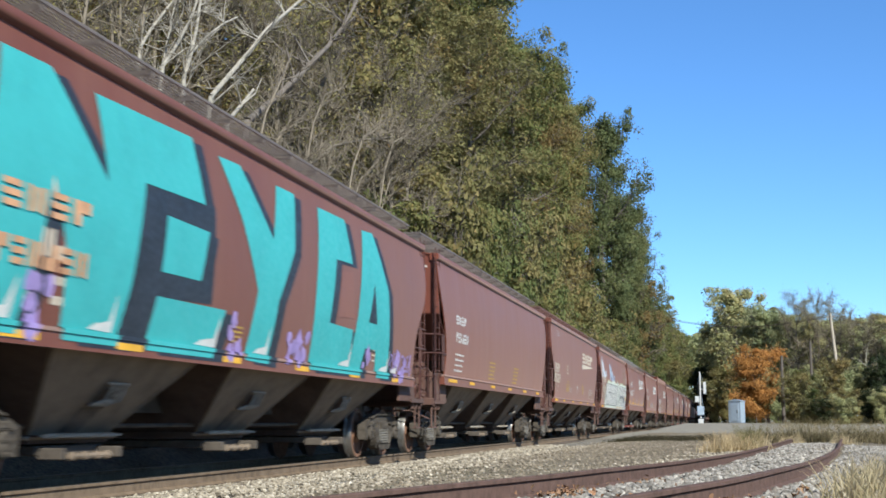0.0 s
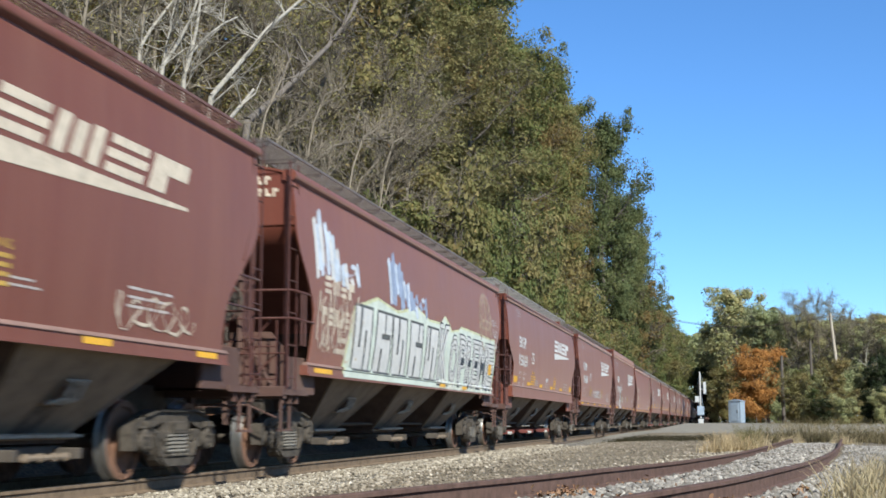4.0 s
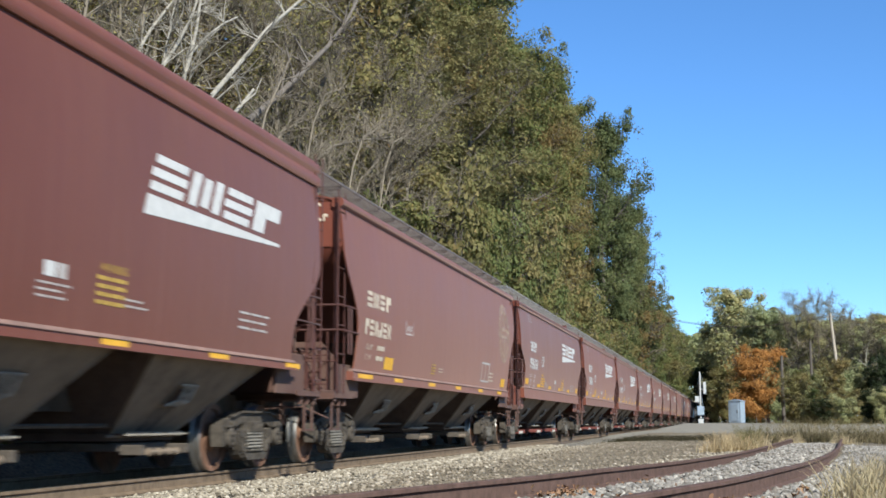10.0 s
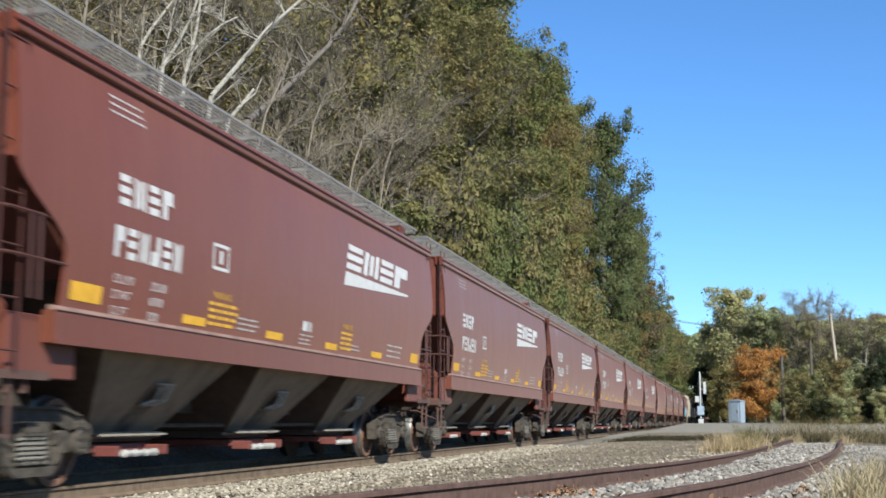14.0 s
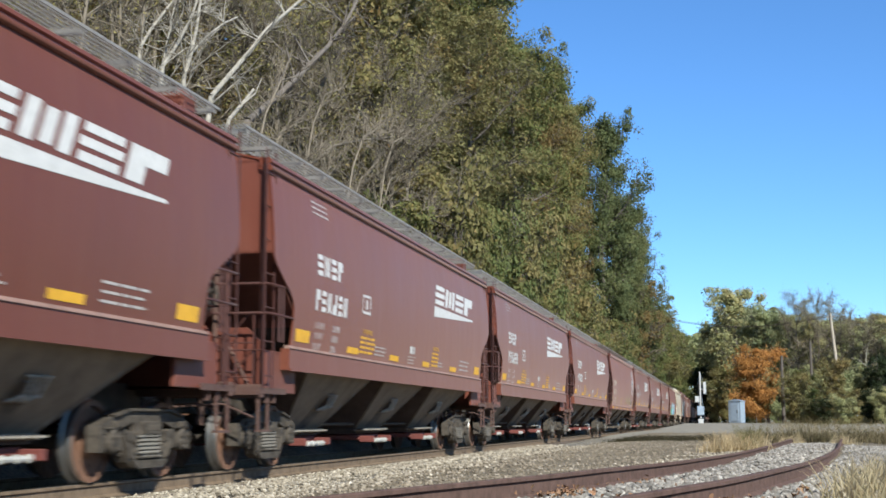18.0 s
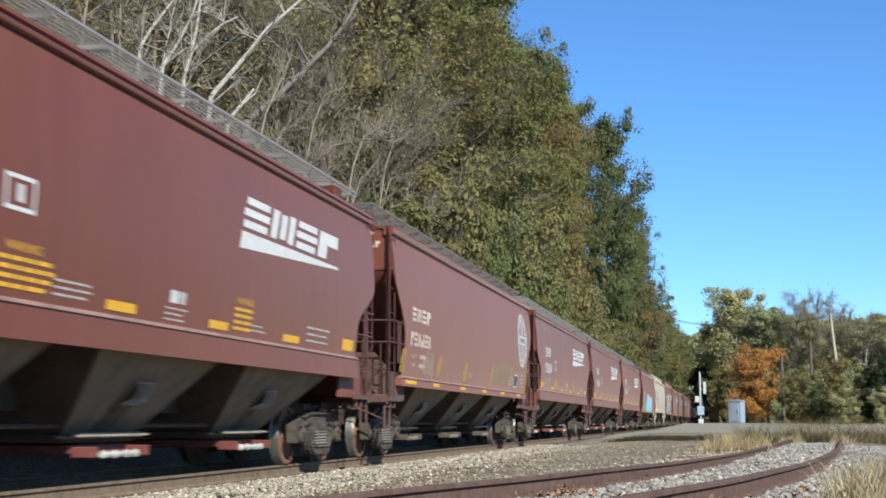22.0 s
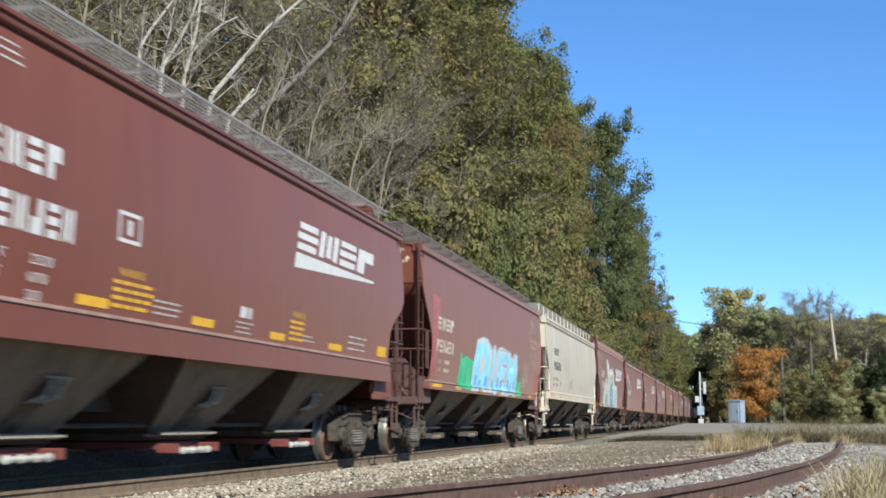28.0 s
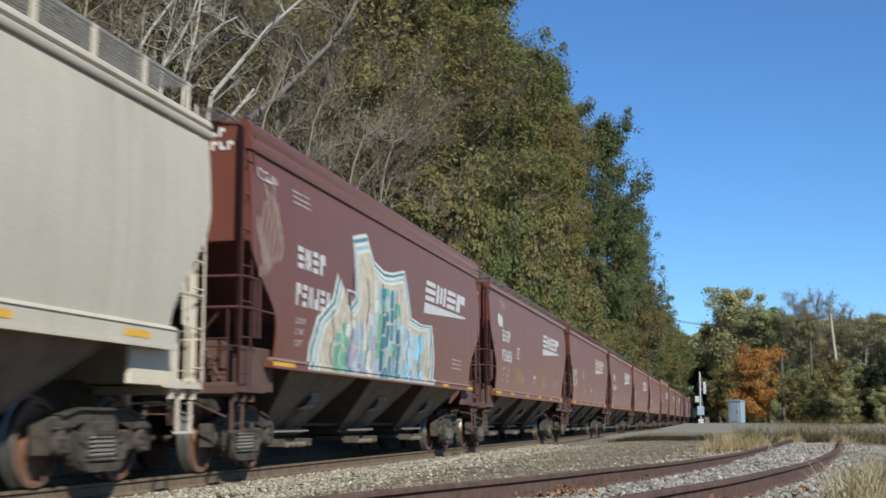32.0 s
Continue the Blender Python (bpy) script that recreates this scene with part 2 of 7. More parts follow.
# ---- mesh helpers ----
class Build:
    """Collects vertices and faces of one part."""
    def __init__(self):
        self.v, self.f, self.m = [], [], []

    def add(self, vs, fs, mat=0):
        k = len(self.v)
        self.v += [tuple(p) for p in vs]
        self.f += [tuple(i + k for i in f) for f in fs]
        self.m += [mat] * len(fs)
        return self

    def box(self, x0, x1, y0, y1, z0, z1, mat=0, c=0.0):
        if c <= 0:
            vs = [(x, y, z) for x in (x0, x1) for y in (y0, y1) for z in (z0, z1)]
            return self.add(vs, [(0, 1, 3, 2), (4, 6, 7, 5), (0, 4, 5, 1), (2, 3, 7, 6), (0, 2, 6, 4), (1, 5, 7, 3)], mat)
        lo, hi = (x0, y0, z0), (x1, y1, z1)
        vs, idx = [], {}
        for sx in (0, 1):
            for sy in (0, 1):
                for sz in (0, 1):
                    s = (sx, sy, sz)
                    for ax in range(3):
                        p = [(hi[a] if s[a] else lo[a]) + (0 if a == ax else (-c if s[a] else c)) for a in range(3)]
                        idx[(s, ax)] = len(vs)
                        vs.append(p)
        fs = []
        for ax in range(3):
            o = [a for a in range(3) if a != ax]
            for s in (0, 1):
                ring = []
                for a, b in ((0, 0), (1, 0), (1, 1), (0, 1)):
                    t = [0, 0, 0]
                    t[ax], t[o[0]], t[o[1]] = s, a, b
                    ring.append(idx[(tuple(t), ax)])
                fs.append(tuple(ring) if (s == 1) == (ax != 1) else tuple(ring[::-1]))
            for a in (0, 1):
                for b in (0, 1):
                    e = []
                    for s in (0, 1):
                        t = [0, 0, 0]
                        t[ax], t[o[0]], t[o[1]] = s, a, b
                        e.append(tuple(t))
                    fs.append((idx[(e[0], o[0])], idx[(e[1], o[0])], idx[(e[1], o[1])], idx[(e[0], o[1])]))
        for s in [(a, b, d) for a in (0, 1) for b in (0, 1) for d in (0, 1)]:
            fs.append(tuple(idx[(s, ax)] for ax in range(3)))
        return self.add(vs, fs, mat)

    def tube(self, pts, r, n=6, mat=0, r1=None):
        pts = [Vector(p) for p in pts]
        vs, fs = [], []
        last = None
        for i, p in enumerate(pts):
            d = (pts[min(i + 1, len(pts) - 1)] - pts[max(i - 1, 0)]).normalized()
            u = d.cross(Vector((0, 0, 1)) if abs(d.z) < 0.9 else Vector((0, 1, 0))).normalized() if last is None else (last - d * last.dot(d)).normalized()
            last = u
            w = d.cross(u)
            rr = r if r1 is None else r + (r1 - r) * i / max(1, len(pts) - 1)
            vs += [p + (u * math.cos(a) + w * math.sin(a)) * rr for a in (2 * math.pi * j / n for j in range(n))]
        for i in range(len(pts) - 1):
            for j in range(n):
                fs.append((i * n + j, i * n + (j + 1) % n, (i + 1) * n + (j + 1) % n, (i + 1) * n + j))
        fs += [tuple(range(n))[::-1], tuple(range((len(pts) - 1) * n, len(pts) * n))]
        return self.add(vs, fs, mat)

    def lathe(self, prof, centre, n=24, mats=None, axis="x"):
        """prof: (along, radius) rows; turned about the axis through centre."""
        vs, k = [], len(prof)
        for j in range(n):
            a = 2 * math.pi * j / n
            for d, r in prof:
                q = (d, r * math.cos(a), r * math.sin(a)) if axis == "x" else (r * math.cos(a), r * math.sin(a), d) if axis == "z" else (r * math.cos(a), d, r * math.sin(a))
                vs.append(tuple(q[i] + centre[i] for i in range(3)))
        for i in range(k - 1):
            self.add([], [], 0)
        base = len(self.v)
        self.v += vs
        for j in range(n):
            for i in range(k - 1):
                a, b = base + j * k + i, base + ((j + 1) % n) * k + i
                self.f.append((a, b, b + 1, a + 1) if axis != "x" else (a, a + 1, b + 1, b))
                self.m.append(mats[i] if mats else 0)
        return self

    def prism(self, poly, x0, x1, mat=0, plane="yz"):
        """A flat outline pulled along the axis that is not in its plane."""
        n = len(poly)
        put = (lambda a, b, d: (d, a, b)) if plane == "yz" else (lambda a, b, d: (a, d, b)) if plane == "xz" else (lambda a, b, d: (a, b, d))
        vs = [put(a, b, x0) for a, b in poly] + [put(a, b, x1) for a, b in poly]
        fs = [tuple(range(n))[::-1], tuple(range(n, 2 * n))] + [(i, (i + 1) % n, (i + 1) % n + n, i + n) for i in range(n)]
        return self.add(vs, fs, mat)

    def sheet(self, fn, nu, nv, mat=0, thick=None):
        """A grid of fn(u, v); thick: a vector that makes it a shell."""
        g = [fn(i / nu, j / nv) for i in range(nu + 1) for j in range(nv + 1)]
        w = nv + 1
        q = [(i * w + j, (i + 1) * w + j, (i + 1) * w + j + 1, i * w + j + 1) for i in range(nu) for j in range(nv)]
        self.add(g, q, mat)
        if thick:
            t = Vector(thick)
            k = len(g)
            ring = [j for j in range(w)] + [i * w + nv for i in range(1, nu + 1)] + [nu * w + j for j in range(nv - 1, -1, -1)] + [i * w for i in range(nu - 1, 0, -1)]
            vs = [Vector(p) + t for p in g]
            b = len(self.v) - k
            self.v += [tuple(p) for p in vs]
            self.f += [tuple(b + k + i for i in f[::-1]) for f in q]
            self.m += [mat] * len(q)
            for a, c in zip(ring, ring[1:] + ring[:1]):
                self.f.append((b + a, b + c, b + k + c, b + k + a))
                self.m.append(mat)
        return self

    def mesh(self, name, mats, smooth=35):
        me = bpy.data.meshes.new(name)
        me.from_pydata(self.v, [], self.f)
        for m in mats if isinstance(mats, (list, tuple)) else [mats]:
            me.materials.append(m)
        if any(self.m):
            me.polygons.foreach_set("material_index", self.m)
        bm = bmesh.new()
        bm.from_mesh(me)
        if len(self.f) < 20000:
            bmesh.ops.recalc_face_normals(bm, faces=bm.faces)
        bm.to_mesh(me)
        bm.free()
        if smooth:
            me.shade_smooth()
            me.set_sharp_from_angle(angle=radians(smooth))
        return me


def part(name, data, material=None, parent=None, label="", smooth=35):
    me = data.mesh(name, material, smooth) if isinstance(data, Build) else data
    ob = new(name, me)
    if parent is not None:
        ob.parent = parent
    if label:
        ob["label"] = label
    return ob


def thing(name, data=None, material=None, at=None, label="", category="", group="", kind="", smooth=35):
    me = data.mesh(name, material, smooth) if isinstance(data, Build) else data
    ob = new(name, me)
    if at is not None:
        ob.matrix_basis = at
    return tagged(ob, label, category, group, kind)

# ---- the track ----
def rail_bar(b, pts, z, mats=(0, 1), sink=0):
    """A flat-bottomed rail along pts (x, y), its head at z."""
    prof = [(-0.07, -0.17), (0.07, -0.17), (0.07, -0.158), (0.012, -0.135), (0.012, -0.045), (0.036, -0.03), (0.036, -0.004), (0.03, 0.0), (-0.03, 0.0), (-0.036, -0.004), (-0.036, -0.03), (-0.012, -0.045), (-0.012, -0.135), (-0.07, -0.158)]
    n = len(prof)
    vs, k = [], len(pts)
    for i, p in enumerate(pts):
        a, c = pts[max(i - 1, 0)], pts[min(i + 1, k - 1)]
        d = Vector((c[0] - a[0], c[1] - a[1])).normalized()
        low = 0.35 * max(0.0, (i - (k - sink)) / sink) if sink else 0.0
        zz = z(p[1]) if callable(z) else z
        vs += [(p[0] + d.y * o, p[1] - d.x * o, zz + h - low) for o, h in prof]
    for i in range(k - 1):
        for j in range(n):
            b.f.append(tuple(len(b.v) + q for q in (i * n + j, i * n + (j + 1) % n, (i + 1) * n + (j + 1) % n, (i + 1) * n + j)))
            b.m.append(mats[1] if j == 7 else mats[0])
    b.v += vs


RAIL_FAR = 420.0
for side in (1, -1):
    b = Build()
    rail_bar(b, [(TRACK_X + side * RAIL_X, y) for y in range(-40, int(RAIL_FAR), 10)], 0.0)
    thing("main_rail", b, [RAIL_SIDE, RAIL_TOP], None, "worn steel rail of the main track on ballast", "rail", "main track rails", "structure")


def siding_x(y):
    """Centre line of the rusty siding."""
    xs = [(-30, -5.6), (-12, -4.95), (0, -3.15), (4, -2.12), (7.5, -1.27), (10.5, -0.63), (14.6, -0.03), (21.0, 0.74), (28, 1.48), (35, 2.1), (42, 2.72), (48, 3.2), (70, 4.6)]
    for (y0, x0), (y1, x1) in zip(xs, xs[1:]):
        if y <= y1:
            break
    i = [a for a, _ in xs].index(y0)
    def slope(j):
        j0, j1 = max(j - 1, 0), min(j + 1, len(xs) - 1)
        return (xs[j1][1] - xs[j0][1]) / (xs[j1][0] - xs[j0][0])
    t, h = (y - y0) / (y1 - y0), y1 - y0
    m0, m1 = slope(i) * h, slope(i + 1) * h
    return (2 * t**3 - 3 * t**2 + 1) * x0 + (t**3 - 2 * t**2 + t) * m0 + (-2 * t**3 + 3 * t**2) * x1 + (t**3 - t**2) * m1


def siding_dir(y):
    return Vector((siding_x(y + 0.2) - siding_x(y - 0.2), 0.4)).normalized()


def siding_z(y):
    """Height of the siding's rail heads: it falls gently away from the near end."""
    zs = [(8, 0.26), (12, 0.235), (16, 0.185), (22, 0.14), (30, 0.13)]
    if y <= 8:
        return 0.26
    for (y0, z0), (y1, z1) in zip(zs, zs[1:]):
        if y < y1:
            return z0 + (z1 - z0) * (y - y0) / (y1 - y0)
    return 0.13


for side in (1, -1):
    b, pts = Build(), []
    for i in range(0, 102):
        y = -6 + i * 0.5
        d = siding_dir(y)
        pts.append((siding_x(y) + side * RAIL_X * d.y, y - side * RAIL_X * d.x))
    rail_bar(b, pts, siding_z, (0, 1), 6)
    thing("siding_rail", b, [RUSTY_RAIL, RUSTY_RAIL], None, "rusty brown rail of the disused siding", "rail", "siding rails", "structure")


def ground_z(x, y):
    """Height of the bare ground: track beds, a rise towards the siding and the wooded hillside."""
    dx = x - TRACK_X
    z = -0.30
    sx = x - siding_x(min(max(y, -29), 69))
    rise = 0.5 + 0.5 * math.tanh((dx - 2.6) * 0.8)
    near = max(0.0, min(1.0, (75 - y) / 40))
    z += 0.24 * rise * near
    if y < 75:
        z += 0.08 * math.exp(-(sx / 1.9) ** 2) * near
    if dx > 2.2 and y > 58:      # the level ground by the crossing stands higher than the track
        z += min(1.0, (dx - 2.2) / 1.2) * (0.33 * min(1.0, (y - 58) / 8) + 0.36 * min(1.0, max(0.0, y - 66) / 58))
    if dx < -2.6:                # earth bank added behind the track; it keeps the gaps under the train dark
        z += 0.75 * min(1.0, (-2.6 - dx) / 1.5)
    if x < -13:
        k = -13 - x
        z += 1.2 * min(k, 60) ** 2 / (min(k, 60) + 9)
    if x > 7:
        z += 0.25 * (1 - math.exp(-(x - 7) / 6)) * near
    return z + 0.035 * noise.noise((x * 0.6, y * 0.6, 0)) * (1 if abs(dx) > 1.7 else 0.2)


b = Build()
gx = [-700, -400, -250, -160, -110, -80, -60] + [-50 + i * 2.5 for i in range(15)] + [-12.5 + i * 0.5 for i in range(60)] + [20, 25, 32, 45, 70, 120, 200, 400, 800]
gy = [-300, -120, -50, -20, -8] + [-4 + i * 0.6 for i in range(70)] + [40 + i * 5 for i in range(20)] + [150, 170, 200, 250, 320, 420, 600, 900, 1500, 2500]
g = [(x, y, ground_z(x, y)) for x in gx for y in gy]
w = len(gy)
b.add(g, [(i * w + j, (i + 1) * w + j, (i + 1) * w + j + 1, i * w + j + 1) for i in range(len(gx) - 1) for j in range(w - 1)])
m, n, l, bs = shader("trackside_ground", 0.95, 0, 0.2)
base = ramp(n, l, noisy(n, l, 0.35, 6, 0.65), [(0.3, (0.105, 0.083, 0.053)), (0.5, (0.185, 0.152, 0.106)), (0.7, (0.26, 0.218, 0.16))])
peb = ramp(n, l, noisy(n, l, 14, 4, 0.7), [(0.35, (0.45, 0.45, 0.45)), (0.65, (1.3, 1.27, 1.2))])
l.new(mixed(n, l, 1.0, base, peb, "MULTIPLY"), bs.inputs["Base Color"])
bumped(n, l, bs, noisy(n, l, 22, 5, 0.7), 0.8, 0.03)
GROUND = m
thing("ground", b, GROUND, None, "dusty gravelly trackside ground with dry weeds", "ground", "", "structure", smooth=80)

# ties under both tracks
b = Build().box(-1.3, 1.3, -0.11, 0.11, -0.18, 0, 0, 0.012)
tie_mesh = b.mesh("tie", TIE)
for i in range(110):
    t = thing("railway_tie", tie_mesh, None, pose(TRACK_X, 3 + i * 0.5, -0.172), "dark weathered wooden tie set in ballast", "railway tie", "main track ties", "structure")
for i in range(64):
    y = 4.0 + i * 0.56
    d = siding_dir(y)
    thing("railway_tie", tie_mesh, None, pose(siding_x(y), y, siding_z(y) - 0.176, 0, 0, -math.degrees(math.atan2(d.x, d.y))), "old greyed wooden tie of the siding", "railway tie", "siding ties", "structure")


def pebbles(name, mat, count, place, size, label):
    """Loose crushed stones: many small uneven lumps in one sheet of stuff."""
    rng = np.random.default_rng(len(name) + count)
    ico = [(0, 0, 1), (0.9, 0, 0.35), (0.28, 0.85, 0.45), (-0.72, 0.52, 0.35), (-0.72, -0.52, 0.45), (0.28, -0.85, 0.35), (0.5, 0.5, -0.6), (-0.5, 0.4, -0.6), (0, -0.7, -0.6)]
    tri = [(0, 1, 2), (0, 2, 3), (0, 3, 4), (0, 4, 5), (0, 5, 1), (1, 6, 2), (2, 7, 3), (3, 7, 4), (4, 8, 5), (5, 8, 1), (1, 8, 6), (2, 6, 7), (4, 7, 8)]
    base = np.array(ico)
    vs, fs = [], []
    for i in range(count):
        x, y = place(rng)
        s = size * rng.uniform(0.55, 1.35)
        jit = base * rng.uniform(0.7, 1.3, (9, 1)) * np.array([1, rng.uniform(0.6, 1), rng.uniform(0.45, 0.85)]) * s
        a = rng.uniform(0, 6.28)
        ca, sa_ = math.cos(a), math.sin(a)
        q = np.stack([jit[:, 0] * ca - jit[:, 1] * sa_ + x, jit[:, 0] * sa_ + jit[:, 1] * ca + y, jit[:, 2] + bed_z(x, y) + s * 0.1], 1)
        vs.append(q)
        fs.append(np.array(tri) + 9 * i)
    me = bpy.data.meshes.new(name)
    me.from_pydata(np.concatenate(vs).tolist(), [], np.concatenate(fs).tolist())
    me.materials.append(mat)
    return tagged(new(name, me), label, "ballast stones", "", "stuff")


def bed_z(x, y):
    """Top of the ballast bed."""
    g = ground_z(x, y)
    dx = abs(x - TRACK_X)
    if dx < 3.2:
        g = max(g, -0.19 - max(0, dx - 1.75) * 0.2)
    if -6 < y < 60:
        sx = abs(x - siding_x(y))
        if sx < 2.4:
            g = max(g, siding_z(y) - 0.17 - max(0, sx - 1.3) * 0.22 - max(0, y - 40) * 0.03)
    return g


b = Build()
for c, half, y0, y1 in ((lambda y: TRACK_X, 3.0, -20, 400), (siding_x, 2.2, -6, 50)):
    ny = 60
    nx = 16
    k = len(b.v)
    for i in range(ny + 1):
        y = y0 + (y1 - y0) * (i / ny) ** 1.6
        for j in range(nx + 1):
            x = c(y) + (2 * j / nx - 1) * half
            b.v.append((x, y, bed_z(x, y) - 0.012 + (-0.08 if j in (0, nx) else 0)))
    for i in range(ny):
        for j in range(nx):
            b.f.append((k + i * (nx + 1) + j, k + i * (nx + 1) + j + 1, k + (i + 1) * (nx + 1) + j + 1, k + (i + 1) * (nx + 1) + j))
            b.m.append(0 if c is not siding_x else 1)
BED, n, l, bs = shader("packed_ballast", 0.95, 0, 0.2)
c = ramp(n, l, noisy(n, l, 18, 5, 0.75), [(0.3, (0.055, 0.046, 0.036)), (0.5, (0.17, 0.148, 0.117)), (0.7, (0.28, 0.25, 0.2))])
# oily brake dust between the rails, with the train's shade put into the colour
geo = n.new("ShaderNodeNewGeometry")
sep = n.new("ShaderNodeSeparateXYZ")
l.new(geo.outputs["Position"], sep.inputs[0])
off = n.new("ShaderNodeMath")
off.operation = "SUBTRACT"
l.new(sep.outputs[0], off.inputs[0])
off.inputs[1].default_value = TRACK_X
wide = n.new("ShaderNodeMath")
wide.operation = "ABSOLUTE"
l.new(off.outputs[0], wide.inputs[0])
oil_shade = ramp(n, l, wide.outputs[0], [(0.55, (0.9, 0.9, 0.9)), (0.95, (0.0, 0.0, 0.0))])
l.new(mixed(n, l, oil_shade, c, (0.07, 0.048, 0.03)), bs.inputs["Base Color"])
bumped(n, l, bs, noisy(n, l, 25, 4, 0.7), 1.0, 0.03)
BED2, n, l, bs = shader("packed_grey_ballast", 0.95, 0, 0.2)
c = ramp(n, l, noisy(n, l, 18, 5, 0.75), [(0.3, (0.05, 0.047, 0.043)), (0.5, (0.15, 0.143, 0.132)), (0.7, (0.25, 0.24, 0.222))])
l.new(c, bs.inputs["Base Color"])
bumped(n, l, bs, noisy(n, l, 25, 4, 0.7), 1.0, 0.03)
thing("ballast_bed", b, [BED, BED2], None, "bed of crushed stone under the tracks", "ballast", "", "structure", smooth=80)

# the road that crosses the tracks
b = Build()
road_x = [-60, -40, -25, -16, -12.5] + [TRACK_X - 3 + i * 0.5 for i in range(0, 50)] + [18, 24, 32, 45, 70, 120]
for i, x in enumerate(road_x):
    for y in (64.0, 72.0, 84.0, 100.0, 126.0):
        yy = y - 0.15 * x + (3.0 * noise.noise((x * 0.35, 5.0, 0.0)) if y < 70 else 0.0)
        b.v.append((x, yy, max(bed_z(x, yy), ground_z(x, yy)) + (-0.06 if y < 70 else 0.06 if y < 84 else 0.1)))
for i in range(len(road_x) - 1):
    if abs((road_x[i] + road_x[i + 1]) / 2 - TRACK_X) > 1.0:
        for j in range(4):
            b.f.append((i * 5 + j, i * 5 + 5 + j, i * 5 + 6 + j, i * 5 + 1 + j))
            b.m.append(0)
ROAD, n, l, bs = shader("worn_asphalt", 1.0, 0, 0.05)
l.new(ramp(n, l, noisy(n, l, 1.5, 5), [(0.3, (0.17, 0.154, 0.127)), (0.7, (0.25, 0.228, 0.19))]), bs.inputs["Base Color"])
thing("road", b, ROAD, None, "worn grey asphalt and gravel road over the crossing", "road", "", "structure", smooth=80)

# ---- hopper cars: y from the front coupler face backwards, z up from the rail head ----
WHEEL_R = 0.4572
TRUCK_IN = 1.98         # truck centre from the coupler face


BAY = 0.2322            # spacing of the discharge bays, in car lengths


def wheelset_mesh():
    b = Build()
    for s in (1, -1):
        prof = [(0.66, 0.0), (0.66, 0.13), (0.70, 0.14), (0.715, 0.30), (0.685, 0.37), (0.682, 0.49), (0.712, 0.485), (0.722, 0.458), (0.80, 0.452), (0.822, 0.445), (0.822, 0.385), (0.775, 0.37), (0.765, 0.20), (0.815, 0.13), (0.815, 0.09), (1.02, 0.085), (1.02, 0.0)]
        mats = [1, 1, 1, 1, 1, 0, 0, 0, 0, 1, 1, 1, 1, 1, 2, 2]
        b.lathe([(s * d, r) for d, r in prof], (0, 0, 0), 32, mats)
    b.lathe([(-0.66, 0.09), (-0.3, 0.08), (0.3, 0.08), (0.66, 0.09)], (0, 0, 0), 14, [2, 2, 2])
    return b.mesh("wheelset", [TREAD, WHEEL_FACE, BLACKISH], 30)


